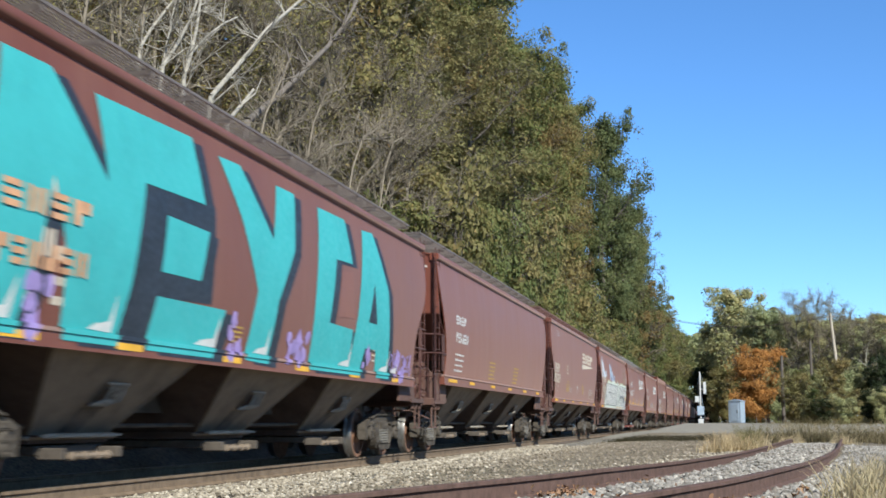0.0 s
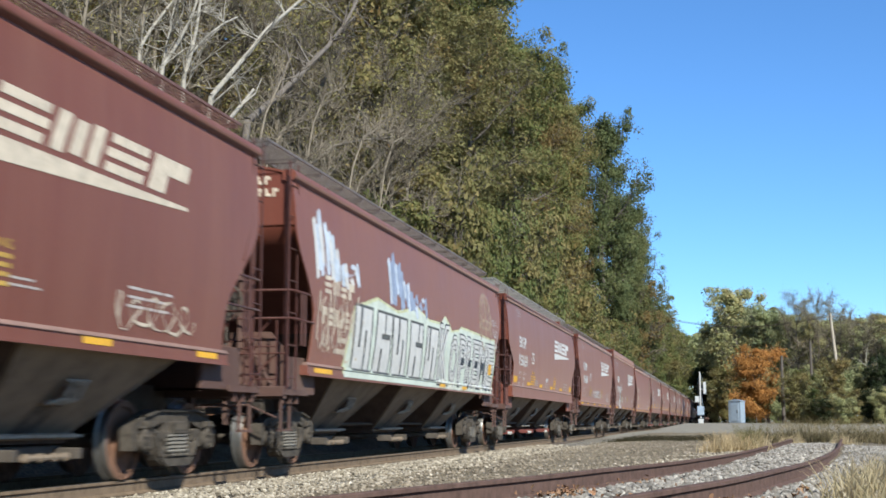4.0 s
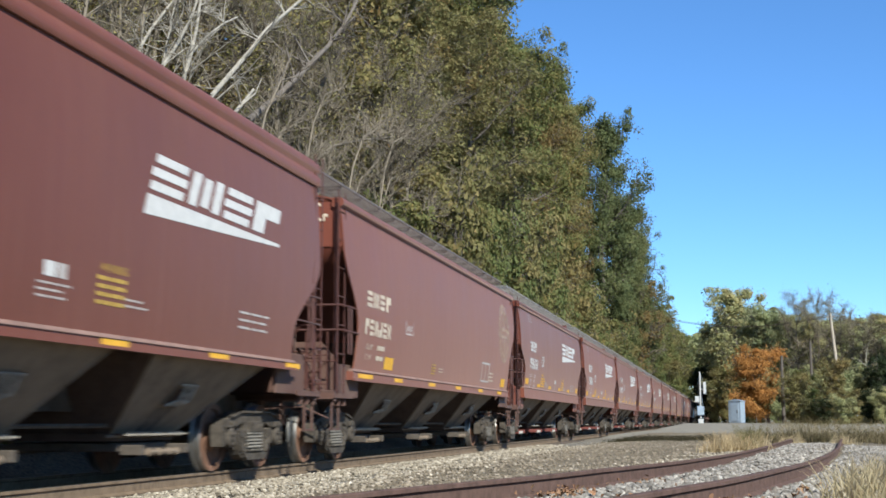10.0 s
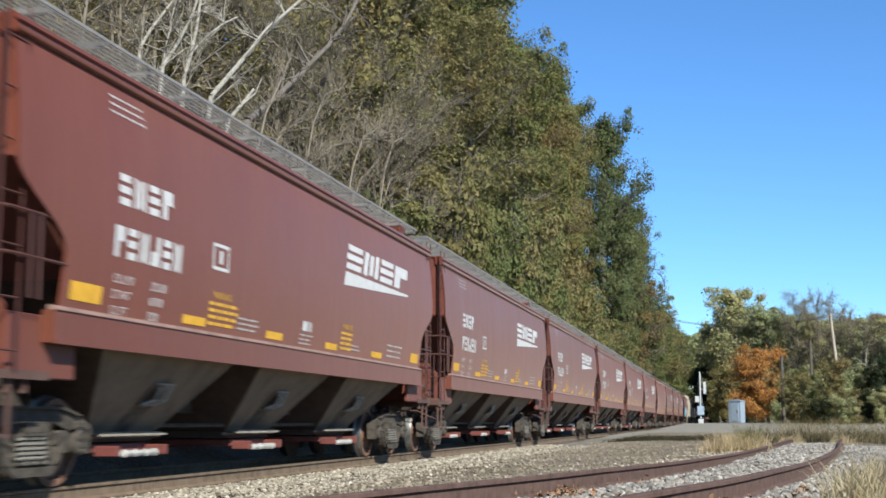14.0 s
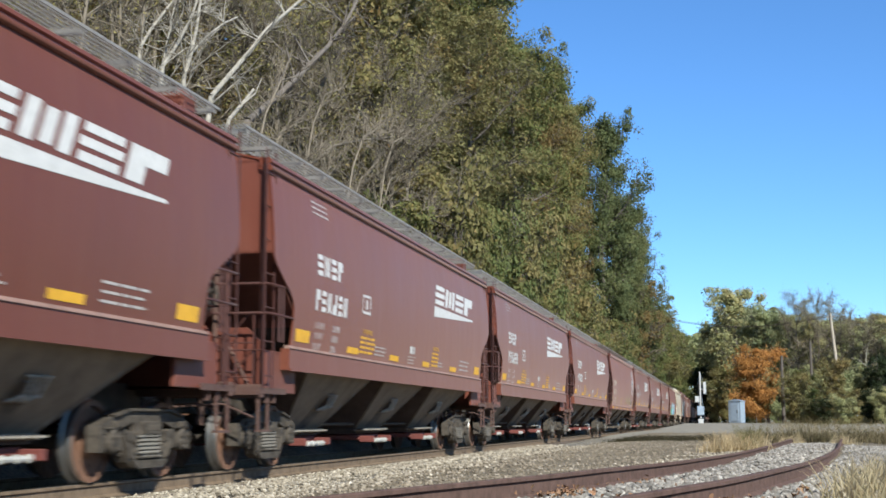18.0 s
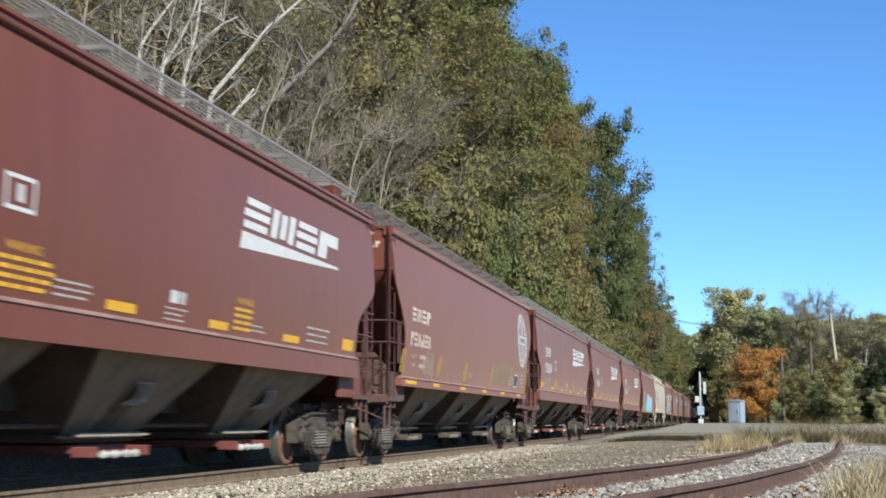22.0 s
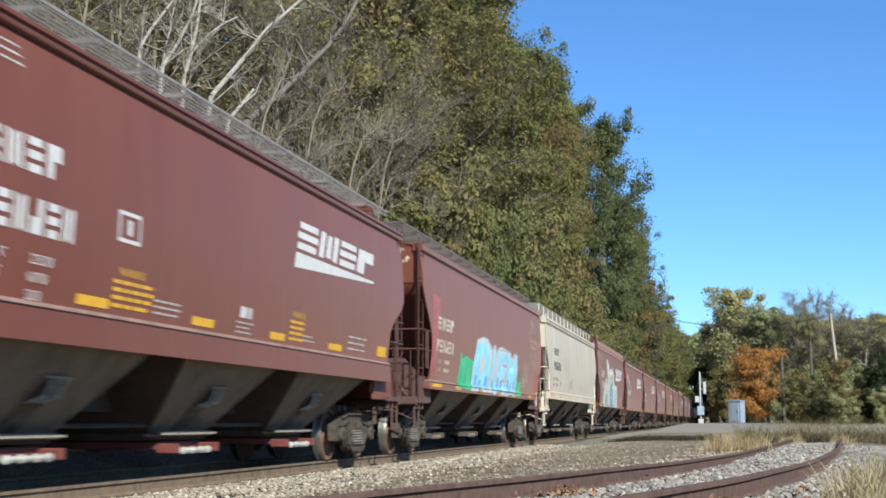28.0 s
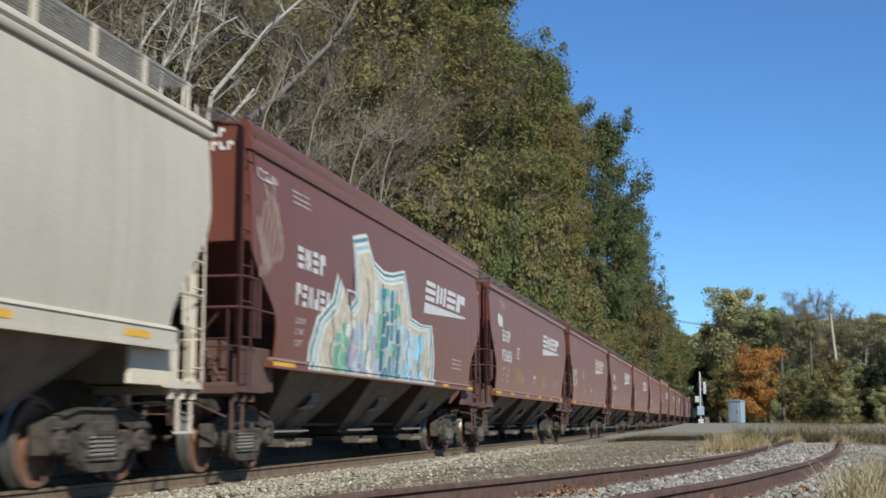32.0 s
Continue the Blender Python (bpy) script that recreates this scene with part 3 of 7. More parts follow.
def side_frame_mesh(s):
    """Cast side frame with its two windows, bearing pedestals, friction casting and coil springs pocket."""
    b = Build()
    x0, x1 = s * 0.90, s * 1.06
    top = [(-1.18, 0.62), (-0.98, 0.70), (-0.55, 0.80), (0.55, 0.80), (0.98, 0.70), (1.18, 0.62), (1.18, 0.52), (0.70, 0.58), (0.42, 0.66), (-0.42, 0.66), (-0.70, 0.58), (-1.18, 0.52)]
    b.prism(top, x0, x1)
    low = [(-0.70, 0.58), (-0.54, 0.58), (-0.34, 0.28), (0.34, 0.28), (0.54, 0.58), (0.70, 0.58), (0.50, 0.22), (0.36, 0.15), (-0.36, 0.15), (-0.50, 0.22)]
    b.prism(low, x0, x1)
    for e in (1, -1):
        b.prism([(e * 0.26, 0.27), (e * 0.36, 0.27), (e * 0.36, 0.68), (e * 0.26, 0.68)], x0, x1)
        b.prism([(e * 1.18, 0.54), (e * 1.04, 0.52), (e * 1.06, 0.34), (e * 1.15, 0.34)], x0, x1)
        b.prism([(e * 0.76, 0.56), (e * 0.66, 0.56), (e * 0.66, 0.36), (e * 0.73, 0.36)], x0, x1)
        b.lathe([(s * 0.88, 0.0), (s * 0.88, 0.135), (s * 1.09, 0.135), (s * 1.11, 0.11), (s * 1.11, 0.07), (s * 1.125, 0.05), (s * 1.125, 0.0)], (0, e * 0.889, 0.457), 14)
    # raised ribs give the casting its relief
    b.prism([(-0.55, 0.815), (0.55, 0.815), (0.9, 0.735), (0.88, 0.715), (0.54, 0.785), (-0.54, 0.785), (-0.88, 0.715), (-0.9, 0.735)], x0, s * 1.10)
    b.prism([(-0.46, 0.235), (0.46, 0.235), (0.33, 0.145), (-0.33, 0.145)], x0, s * 1.10)
    for e in (1, -1):
        b.prism([(e * 0.40, 0.56), (e * 0.62, 0.54), (e * 0.60, 0.50), (e * 0.42, 0.44)], x0, s * 1.085)
        b.box(min(x0, s * 1.11), max(x0, s * 1.11), e * 0.84 - 0.05, e * 0.84 + 0.15, 0.60, 0.67, 0, 0.01)
        for z in (0.34, 0.44, 0.54):
            b.lathe([(s * 1.06, 0.0), (s * 1.06, 0.03), (s * 1.085, 0.028), (s * 1.085, 0.0)], (0, e * 0.31, z), 6)
    b.prism([(-0.24, 0.66), (0.24, 0.66), (0.22, 0.53), (-0.22, 0.53)], s * 0.93, s * 1.12)
    for e in (1, -1):
        for a in (0.5, 2.6, 4.7):      # cap screws on the bearing
            b.lathe([(s * 1.11, 0.0), (s * 1.11, 0.022), (s * 1.14, 0.02), (s * 1.14, 0.0)], (0, e * 0.889 + 0.085 * math.cos(a), 0.457 + 0.085 * math.sin(a)), 6)
        b.box(min(s * 1.06, s * 1.1), max(s * 1.06, s * 1.1), e * 0.889 - 0.17, e * 0.889 + 0.17, 0.585, 0.61, 0, 0.006)
        b.tube([(s * 1.0, e * 0.55, 0.3), (s * 0.7, e * 0.6, 0.36), (s * 0.5, e * 0.62, 0.4)], 0.028, 5)
        b.prism([(e * 0.56, 0.50), (e * 0.64, 0.52), (e * 0.50, 0.27), (e * 0.42, 0.25)], x0, s * 1.09)
    for y in (-0.13, 0.0, 0.13):
        b.box(min(s * 1.06, s * 1.13), max(s * 1.06, s * 1.13), y - 0.03, y + 0.03, 0.56, 0.63, 0, 0.008)
    b.box(min(s * 0.92, s * 1.11), max(s * 0.92, s * 1.11), -0.3, 0.3, 0.255, 0.285, 0, 0.006)
    return b.mesh("side_frame", TRUCK_STEEL, 30)


def spring_mesh():
    pts = [(0.07 * math.cos(a), 0.07 * math.sin(a), 0.28 + 0.23 * a / (10 * math.pi)) for a in (i * math.pi / 4 for i in range(41))]
    return Build().tube(pts, 0.016, 5).mesh("spring", SPRING, 40)


def bolster_mesh():
    b = Build()
    b.box(-1.08, 1.08, -0.2, 0.2, 0.50, 0.66, 0, 0.02)
    b.box(-0.45, 0.45, -0.24, 0.24, 0.60, 0.76, 0, 0.03)
    for e in (1, -1):
        b.box(-0.62, 0.62, e * 0.38 - 0.05, e * 0.38 + 0.05, 0.36, 0.46, 0, 0.015)
        b.box(e * 0.98 - 0.1, e * 0.98 + 0.1, -0.24, 0.24, 0.48, 0.67, 0, 0.02)
    return b.mesh("bolster", BLACKISH)


SHARED = {}


def shared(key, fn, *a):
    if key not in SHARED:
        SHARED[key] = fn(*a)
    return SHARED[key]


LEAD_WHEELS, TRAIL_WHEELS = [], []


def add_truck(car, y):
    t = part("truck", shared("bolster", bolster_mesh), None, car, "dusty cast steel freight truck")
    t.location = (0, y, 0)
    for s in (1, -1):
        part("side_frame", shared(("frame", s), side_frame_mesh, s), None, t)
        for y_s in (-0.17, 0.0, 0.17):
            part("spring", shared("spring", spring_mesh), None, t).location = (s * 1.045, y_s, 0)
    for e in (-1, 1):
        w = part("wheelset", shared("wheelset", wheelset_mesh), None, t, "rusty wheel plates with polished treads")
        w.location = (0, e * 0.889, WHEEL_R)


STYLES = {
    # heights of the side sill and of the top chord, half width, bulge, gap at the end, cut-back of the side at the ends and its heights, rise of the roof
    "modern": dict(sill=(1.39, 1.72), eave=(4.10, 4.28), wide=1.60, bulge=0.13, end=0.66, cut=0.92, cut_z=(2.25, 2.95), roof=0.22),
    "smooth": dict(sill=(1.40, 1.52), eave=(4.22, 4.60), wide=1.60, bulge=0.08, end=0.74, cut=1.08, cut_z=(1.9, 2.98), roof=0.10),
    "chord": dict(sill=(1.36, 1.52), eave=(4.14, 4.29), wide=1.60, bulge=0.08, end=0.74, cut=1.05, cut_z=(1.9, 3.3), roof=0.2),
    "old": dict(sill=(1.35, 1.52), eave=(4.12, 4.28), wide=1.62, bulge=0.13, end=0.66, cut=0.86, cut_z=(2.15, 3.45), roof=0.2),
    "plum": dict(sill=(1.47, 1.67), eave=(4.12, 4.28), wide=1.62, bulge=0.13, end=0.66, cut=0.74, cut_z=(1.9, 3.9), roof=0.2),
    "cream": dict(sill=(1.46, 1.70), eave=(4.04, 4.26), wide=1.62, bulge=0.10, end=0.50, cut=0.95, cut_z=(1.7, 3.2), roof=0.12),
}


def half_width(st, z):
    k = (z - 2.85) / 1.45
    return st["wide"] - st["bulge"] * k * k


def end_in(st, z):
    a, c = st["cut_z"]
    t = max(0.0, min(1.0, (c - z) / (c - a)))
    return st["end"] + st["cut"] * (t * t * (3 - 2 * t))


def wall_mesh(st, length, s):
    z0, z1 = st["sill"][1] - 0.02, st["eave"][0] + 0.03
    def at(u, v):
        z = z0 + (z1 - z0) * v
        e = end_in(st, z)
        return (s * half_width(st, z), e + (length - 2 * e) * u, z)
    return Build().sheet(at, 10, 22, 0, (-s * 0.025, 0, 0))


def sill_build(st, length, s):
    z0, z1 = st["sill"]
    w = half_width(st, z1)
    e = end_in(st, z1) - 0.12
    b = Build()
    prof = [(w - 0.10, z0), (w + 0.012, z0), (w + 0.03, z0 + 0.02), (w + 0.03, z1 - 0.03), (w - 0.10, z1 - 0.03)]
    b.prism([(s * x, z) for x, z in prof], e, length - e, 0, "xz")
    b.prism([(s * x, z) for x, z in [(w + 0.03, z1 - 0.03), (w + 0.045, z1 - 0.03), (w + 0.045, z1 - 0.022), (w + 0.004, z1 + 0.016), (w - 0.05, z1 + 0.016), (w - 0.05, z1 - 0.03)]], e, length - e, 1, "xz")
    b.prism([(s * x, z) for x, z in [(w + 0.02, z0 - 0.012), (w + 0.055, z0 - 0.012), (w + 0.055, z0 + 0.02), (w + 0.02, z0 + 0.02)]], e, length - e, 0, "xz")
    return b


def eave_build(st, length, s):
    z0, z1 = st["eave"]
    w, e = half_width(st, z0), st["end"] - 0.03
    h = z1 - z0
    prof = [(w - 0.14, z0), (w + 0.034, z0 - 0.005), (w + 0.052, z0 + 0.07 * h), (w + 0.052, z0 + 0.3 * h), (w + 0.01, z0 + 0.44 * h), (w + 0.01, z0 + 0.52 * h), (w + 0.04, z0 + 0.6 * h), (w + 0.038, z0 + 0.82 * h), (w - 0.01, z1), (w - 0.14, z1)]
    if h < 0.17:      # older bodies have one plain rounded chord
        prof = [(w - 0.14, z0), (w + 0.004, z0), (w + 0.06, z0 + 0.25 * h), (w + 0.068, z0 + 0.55 * h), (w + 0.045, z0 + 0.9 * h), (w - 0.01, z1), (w - 0.14, z1)]
    return Build().prism([(s * x, z) for x, z in prof], e, length - e, 0, "xz")


def roof_build(st, length):
    z1 = st["eave"][1]
    w, e = half_width(st, st["eave"][0]) - 0.05, st["end"]
    def at(u, v):
        x = (2 * v - 1) * w
        return (x, e + (length - 2 * e) * u, z1 - 0.03 + st["roof"] * (1 - (x / w) ** 2))
    return Build().sheet(at, 2, 14, 0, (0, 0, -0.03))


def hatch_build(st, length):
    z1 = st["eave"][1] + st["roof"] - 0.05
    b = Build().box(-0.32, 0.32, 1.4, length - 1.4, z1 - 0.05, z1 + 0.10, 0, 0.03)
    k = int((length - 3.2) / 1.15)
    for i in range(k):
        y = 1.7 + i * 1.15
        b.box(-0.36, 0.36, y, y + 0.06, z1 - 0.05, z1 + 0.125)
    return b


def grating_build(y0, y1, x0, x1, z, pitch=0.11, k=6):
    """Running board of bearing bars and cross rods."""
    b = Build()
    for i in range(k):
        x = x0 + (x1 - x0) * i / (k - 1)
        d = 0.007 if i in (0, k - 1) else 0.004
        b.box(x - d, x + d, y0, y1, z - (0.035 if i in (0, k - 1) else 0.012), z)
    y = y0
    while y < y1:
        b.box(x0, x1, y - 0.005, y + 0.005, z - 0.006, z)
        y += pitch
    return b


def bracket_build(x0, x1, z, zr, w=0.02, fenced=False):
    b = Build()
    if fenced:      # flat stanchions along the outer edge
        return b.box(x1 - 0.012, x1 + 0.012, -0.035, 0.035, zr - 0.08, z)
    for x in (x0, (x0 + x1) / 2):
        b.box(x - 0.016, x + 0.016, -w, w, zr, z - 0.03)
    return b.box(min(x0, x1), max(x0, x1), -0.012, 0.012, z - 0.1, z - 0.03)


def ladder_build(x, y, z0, z1, along, width=0.42, n=None, r=0.011):
    b = Build()
    def at(k, z):
        return (x + k * width, y, z) if along == "x" else (x, y + k * width, z)
    for k in (0, 1):
        p = at(k, z0)
        b.box(p[0] - 0.009, p[0] + 0.009, p[1] - 0.013, p[1] + 0.013, z0, z1)
    for i in range(n or int((z1 - z0) / 0.46)):
        z = z0 + 0.16 + i * 0.46
        b.tube([at(0, z), at(1, z)], r, 5)
    return b


def hopper_bay_build(y0, y1, st, length, at_front, at_back):
    """One discharge hopper: sloping side sheets, and slope sheets that rise between the bays."""
    b = Build()
    zb, zs, zt = 0.52, st["sill"][0] + 0.03, 2.02
    w, yc = half_width(st, zs) - 0.05, (y0 + y1) / 2
    hb, wb, half = 0.8, 0.62, (y1 - y0) / 2
    zc, e = st["cut_z"][1] if st["cut_z"][1] < 3.5 else 2.95, st["end"] + 0.02
    near = ((yc - hb) - e) / (zc - zb) if at_front else (half - hb) / (zt - zb)
    far = (length - e - (yc + hb)) / (zc - zb) if at_back else (half - hb) / (zt - zb)
    rings = []
    for z, x in ((zb, wb), (zs, w), (zt, w)):
        a, c = yc - hb - (z - zb) * near, yc + hb + (z - zb) * far
        rings.append([(-x, a, z), (x, a, z), (x, c, z), (-x, c, z)])
    # slope sheets take the darker material that holds their shade
    for i in range(4):
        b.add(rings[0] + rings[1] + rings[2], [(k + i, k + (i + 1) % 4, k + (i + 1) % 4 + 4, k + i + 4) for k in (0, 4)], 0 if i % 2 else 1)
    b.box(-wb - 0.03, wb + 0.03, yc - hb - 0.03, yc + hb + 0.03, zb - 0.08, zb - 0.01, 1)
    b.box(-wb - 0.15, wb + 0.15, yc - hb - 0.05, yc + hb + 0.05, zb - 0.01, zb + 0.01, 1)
    for s in (1, -1):
        b.box(s * (wb + 0.18) - 0.03, s * (wb + 0.18) + 0.03, yc - hb - 0.05, yc + hb + 0.05, zb - 0.012, zb + 0.014, 2)
    for k in range(14):      # bolt heads along the flange
        for s in (1, -1):
            b.box(s * (wb + 0.19) - 0.018, s * (wb + 0.19) + 0.018, yc - hb + 0.02 + k * 0.11, yc - hb + 0.055 + k * 0.11, zb - 0.02, zb + 0.03, 2)
    for s in (1, -1):      # vibrator bracket and edge angles on the slope
        def on(k, d, off):
            return (s * (wb + (w - wb) * k + off), yc + d, zb + (zs - zb) * k - off * 0.6)
        b.tube([on(0.66, -0.2, 0.035), on(0.66, 0.26, 0.035)], 0.014, 5, 2)
        for d in (-0.2, -0.06, 0.08):      # slanting ribs of the casting; pale and dark tubes paint its highlights and shade
            b.tube([on(0.4, d - 0.04, 0.05), on(0.5, d + 0.07, 0.1), on(0.66, d + 0.09, 0.05)], 0.02, 6, 2)
            b.tube([on(0.42, d + 0.05, 0.04), on(0.62, d - 0.02, 0.06)], 0.022, 5, 1)
        b.tube([on(0.41, -0.26, 0.04), on(0.38, 0.1, 0.04)], 0.018, 5, 1)
        # darker patch of the slope just below the casting
        b.add([on(0.02, -0.3, 0.006), on(0.02, 0.12, 0.006), on(0.35, 0.2, 0.006), on(0.35, -0.26, 0.006)], [(0, 1, 2, 3) if s > 0 else (3, 2, 1, 0)], 3)
        for i in ((1, 2) if s > 0 else (0, 3)):
            b.tube([rings[0][i], rings[1][i]], 0.022, 4)
        b.tube([(s * (wb + 0.05), yc - hb - 0.2, zb - 0.02), (s * (wb + 0.05), yc + hb + 0.2, zb - 0.02)], 0.02, 5)
    return b


def gate_build(y):
    b = Build()
    b.box(-0.7, 0.7, y - 0.75, y + 0.62, 0.32, 0.42, 0, 0.015)
    for s in (1, -1):
        b.box(s * 0.7, s * 0.98, y - 0.74, y - 0.66, 0.28, 0.4, 0, 0.01)
        b.box(s * 0.7, s * 0.98, y + 0.5, y + 0.58, 0.28, 0.4, 0, 0.01)
    return b


def gate_tube_build(y, s):
    b = Build()
    b.tube([(s * 0.9, y - 0.45, 0.31), (s * 0.9, y + 0.40, 0.31)], 0.03, 8)
    for d in (-0.42, -0.16, 0.12, 0.34):
        b.tube([(s * 0.9, y + d, 0.31), (s * 0.9, y + d + 0.06, 0.31)], 0.046, 8)
    return b


def end_sheet_build(st, length, back):
    """Upper bulkhead and the slope sheet below it."""
    b = Build()
    z1, zc = st["eave"][1], st["cut_z"][1] if st["cut_z"][1] < 3.5 else 2.95
    e = st["end"] + 0.02
    f = (lambda y: length - y) if back else (lambda y: y)
    def plate(u, v):
        z = zc + (z1 - 0.04 - zc) * v
        w = half_width(st, min(z, st["eave"][0])) - 0.04
        return ((2 * u - 1) * w, f(e), z)
    b.sheet(plate, 8, 8, 0, (0, -0.02 if back else 0.02, 0))
    def cap(u, v):
        x = (2 * u - 1) * (half_width(st, st["eave"][0]) - 0.06)
        w = half_width(st, st["eave"][0]) - 0.06
        return (x, f(e), z1 - 0.06 + v * (st["roof"] * (1 - (x / w) ** 2) + 0.02))
    b.sheet(cap, 8, 1, 0, (0, -0.02 if back else 0.02, 0))
    return b


def slope_build(st, length, back):
    b = Build()
    zc = st["cut_z"][1] if st["cut_z"][1] < 3.5 else 2.95
    e = st["end"] + 0.02
    f = (lambda y: length - y) if back else (lambda y: y)
    run = (length / 2 - length * BAY - 0.8 - e) / (zc - 0.52)
    def slope(u, v):
        z = zc + (2.02 - zc) * v
        w = half_width(st, z) - 0.05
        return ((2 * u - 1) * w, f(e + (zc - z) * run), z)
    return b.sheet(slope, 6, 6, 0, (0, 0, 0.03))


def lower_end_build(st, length, back, style):
    """Shear plate and box over the draft gear."""
    f = (lambda y: length - y) if back else (lambda y: y)
    b = Build()
    top = 1.95 if style in ("modern", "old", "plum") else 1.72
    poly = [(-1.38, 1.06), (1.38, 1.06), (1.38, top - 0.25), (1.15, top), (-1.15, top), (-1.38, top - 0.25)]
    b.prism(poly, f(0.86), f(0.9), 0, "xz")
    for s in (1, -1):
        b.box(s * 1.36, s * 1.42, min(f(0.88), f(2.1)), max(f(0.88), f(2.1)), 1.06, st["sill"][0] + 0.25, 0, 0.01)
    return b


def end_frame_build(st, length, back):
    """End sill, corner posts, diagonal braces and uncoupling lever."""
    f = (lambda y: length - y) if back else (lambda y: y)
    b = Build()
    def bx(x0, x1, y0, y1, z0, z1, c=0.0):
        b.box(x0, x1, min(f(y0), f(y1)), max(f(y0), f(y1)), z0, z1, 0, c)
    bx(-1.5, 1.5, 0.52, 0.62, 0.98, 1.16, 0.012)
    for s in (1, -1):
        b.tube([(s * 0.75, f(0.66), 1.2), (s * 0.75, f(0.7), 2.95)], 0.035, 6)
        b.tube([(s * 1.30, f(0.62), 1.1), (s * 0.8, f(0.84), 1.85)], 0.025, 5)
        bx(s * 1.44 - 0.015, s * 1.44 + 0.015, 0.54, 0.58, 0.55, 1.1)
        bx(s * 1.44 - 0.015, s * 1.44 + 0.015, 0.9, 0.94, 0.55, 1.1)
        bx(s * 1.44 - 0.04, s * 1.44 + 0.04, 0.54, 0.94, 0.53, 0.56)
    return b


def post_build(st, length, back, s):
    f = (lambda y: length - y) if back else (lambda y: y)
    z1 = st["eave"][1]
    b = Build()
    w = half_width(st, 4.0)
    b.box(s * (w - 0.07) - 0.02, s * (w - 0.07) + 0.02, min(f(0.6), f(0.64)), max(f(0.6), f(0.64)), 1.1, z1 - 0.1)
    # rod that runs slantwise from the roof corner down to the side
    b.tube([(s * (w - 0.02), f(st["end"] + 0.06), z1 - 0.25), (s * (w + 0.03), f(st["end"] + 0.2), 3.3), (s * (w + 0.05), f(end_in(st, 2.6) + 0.02), 2.7)], 0.014, 5)
    return b


def hand_rail_build(st, length, back):
    """Two rails round the end recess, bent at the corners and tied by short uprights."""
    f = (lambda y: length - y) if back else (lambda y: y)
    b = Build()
    w = half_width(st, 2.5) - 0.03
    for z in (2.12, 2.52):
        e = end_in(st, z) + 0.02
        b.tube([(-w, f(e), z), (-w, f(0.62), z), (-w + 0.06, f(0.54), z), (w - 0.06, f(0.54), z), (w, f(0.62), z), (w, f(e), z)], 0.016, 5)
    b.tube([(-w + 0.06, f(0.54), 1.62), (w - 0.06, f(0.54), 1.62)], 0.013, 5)
    for s in (1, -1):
        b.tube([(s * w, f(0.98), 1.75), (s * w, f(0.98), 2.54)], 0.018, 5)
        b.tube([(s * w, f(1.14), 1.75), (s * w, f(1.14), 2.54)], 0.018, 5)
        b.tube([(s * 0.5, f(0.54), 1.1), (s * 0.5, f(0.54), 2.52)], 0.016, 5)
        b.tube([(s * 0.45, f(0.56), 1.16), (s * 1.25, f(0.6), 2.1)], 0.013, 5)
        b.tube([(s * 0.9, f(0.56), 1.16), (s * 1.32, f(0.6), 1.6)], 0.013, 5)
    return b


def platform_build(st, length, back):
    """Brakeman's platform over the draft gear: floor, bright front edge and hanging steps."""
    f = (lambda y: length - y) if back else (lambda y: y)
    b = Build()
    def bx(x0, x1, y0, y1, z0, z1, m=0, c=0.0):
        b.box(x0, x1, min(f(y0), f(y1)), max(f(y0), f(y1)), z0, z1, m, c)
    w = half_width(st, 1.6) - 0.02
    bx(-w, w, 0.46, 0.9, 1.07, 1.1)
    bx(-w, w, 0.44, 0.46, 1.02, 1.12)
    for s in (1, -1):
        bx(s * w - 0.012, s * w + 0.012, 0.46, 1.5, 1.04, 1.12)
        for k in (0.55, 0.86, 1.15):
            bx(s * (w - 0.06) - 0.03, s * (w - 0.06) + 0.03, k, k + 0.05, 0.92, 1.06)
        bx(s * 0.62 - 0.03, s * 0.62 + 0.03, 0.5, 0.6, 0.62, 1.04)
        b.tube([(s * 0.25, f(0.4), 0.86), (s * 1.0, f(0.42), 0.9), (s * 1.42, f(0.44), 0.72)], 0.014, 5)
    return b


def air_tank_build(st, length):
    """Air reservoir and valve under the slope sheet at the brake end."""
    b = Build()
    b.lathe([(-0.55, 0.0), (-0.55, 0.14), (-0.48, 0.2), (0.48, 0.2), (0.55, 0.14), (0.55, 0.0)], (0.55, 1.25, 1.55), 14)
    b.lathe([(-0.25, 0.0), (-0.25, 0.11), (0.25, 0.11), (0.25, 0.0)], (-0.5, 1.2, 1.45), 10)
    b.box(-0.25, 0.1, 1.0, 1.25, 1.3, 1.62, 0, 0.03)
    b.tube([(0.1, 1.1, 1.45), (0.3, 0.95, 1.3), (1.2, 0.95, 1.24)], 0.02, 5)
    b.tube([(-0.3, 1.1, 1.6), (-0.5, 0.9, 2.3), (-0.5, 0.8, 2.9)], 0.02, 5)
    return b


def coupler_build(length, back):
    f = (lambda y: length - y) if back else (lambda y: y)
    b = Build()
    def bx(x0, x1, y0, y1, z0, z1, c=0.0):
        b.box(x0, x1, min(f(y0), f(y1)), max(f(y0), f(y1)), z0, z1, 0, c)
    bx(-0.09, 0.09, 0.12, 1.2, 0.78, 0.96, 0.02)
    bx(-0.2, 0.16, -0.04, 0.2, 0.72, 1.02, 0.04)
    return b


def sill_beam_build(length):
    b = Build()
    for s in (1, -1):
        b.box(s * 0.2 - 0.04, s * 0.2 + 0.04, 0.55, length - 0.55, 0.78, 1.14)
    b.tube([(0.62, 3.6, 0.62), (0.62, length - 3.6, 0.62)], 0.025, 5)
    return b


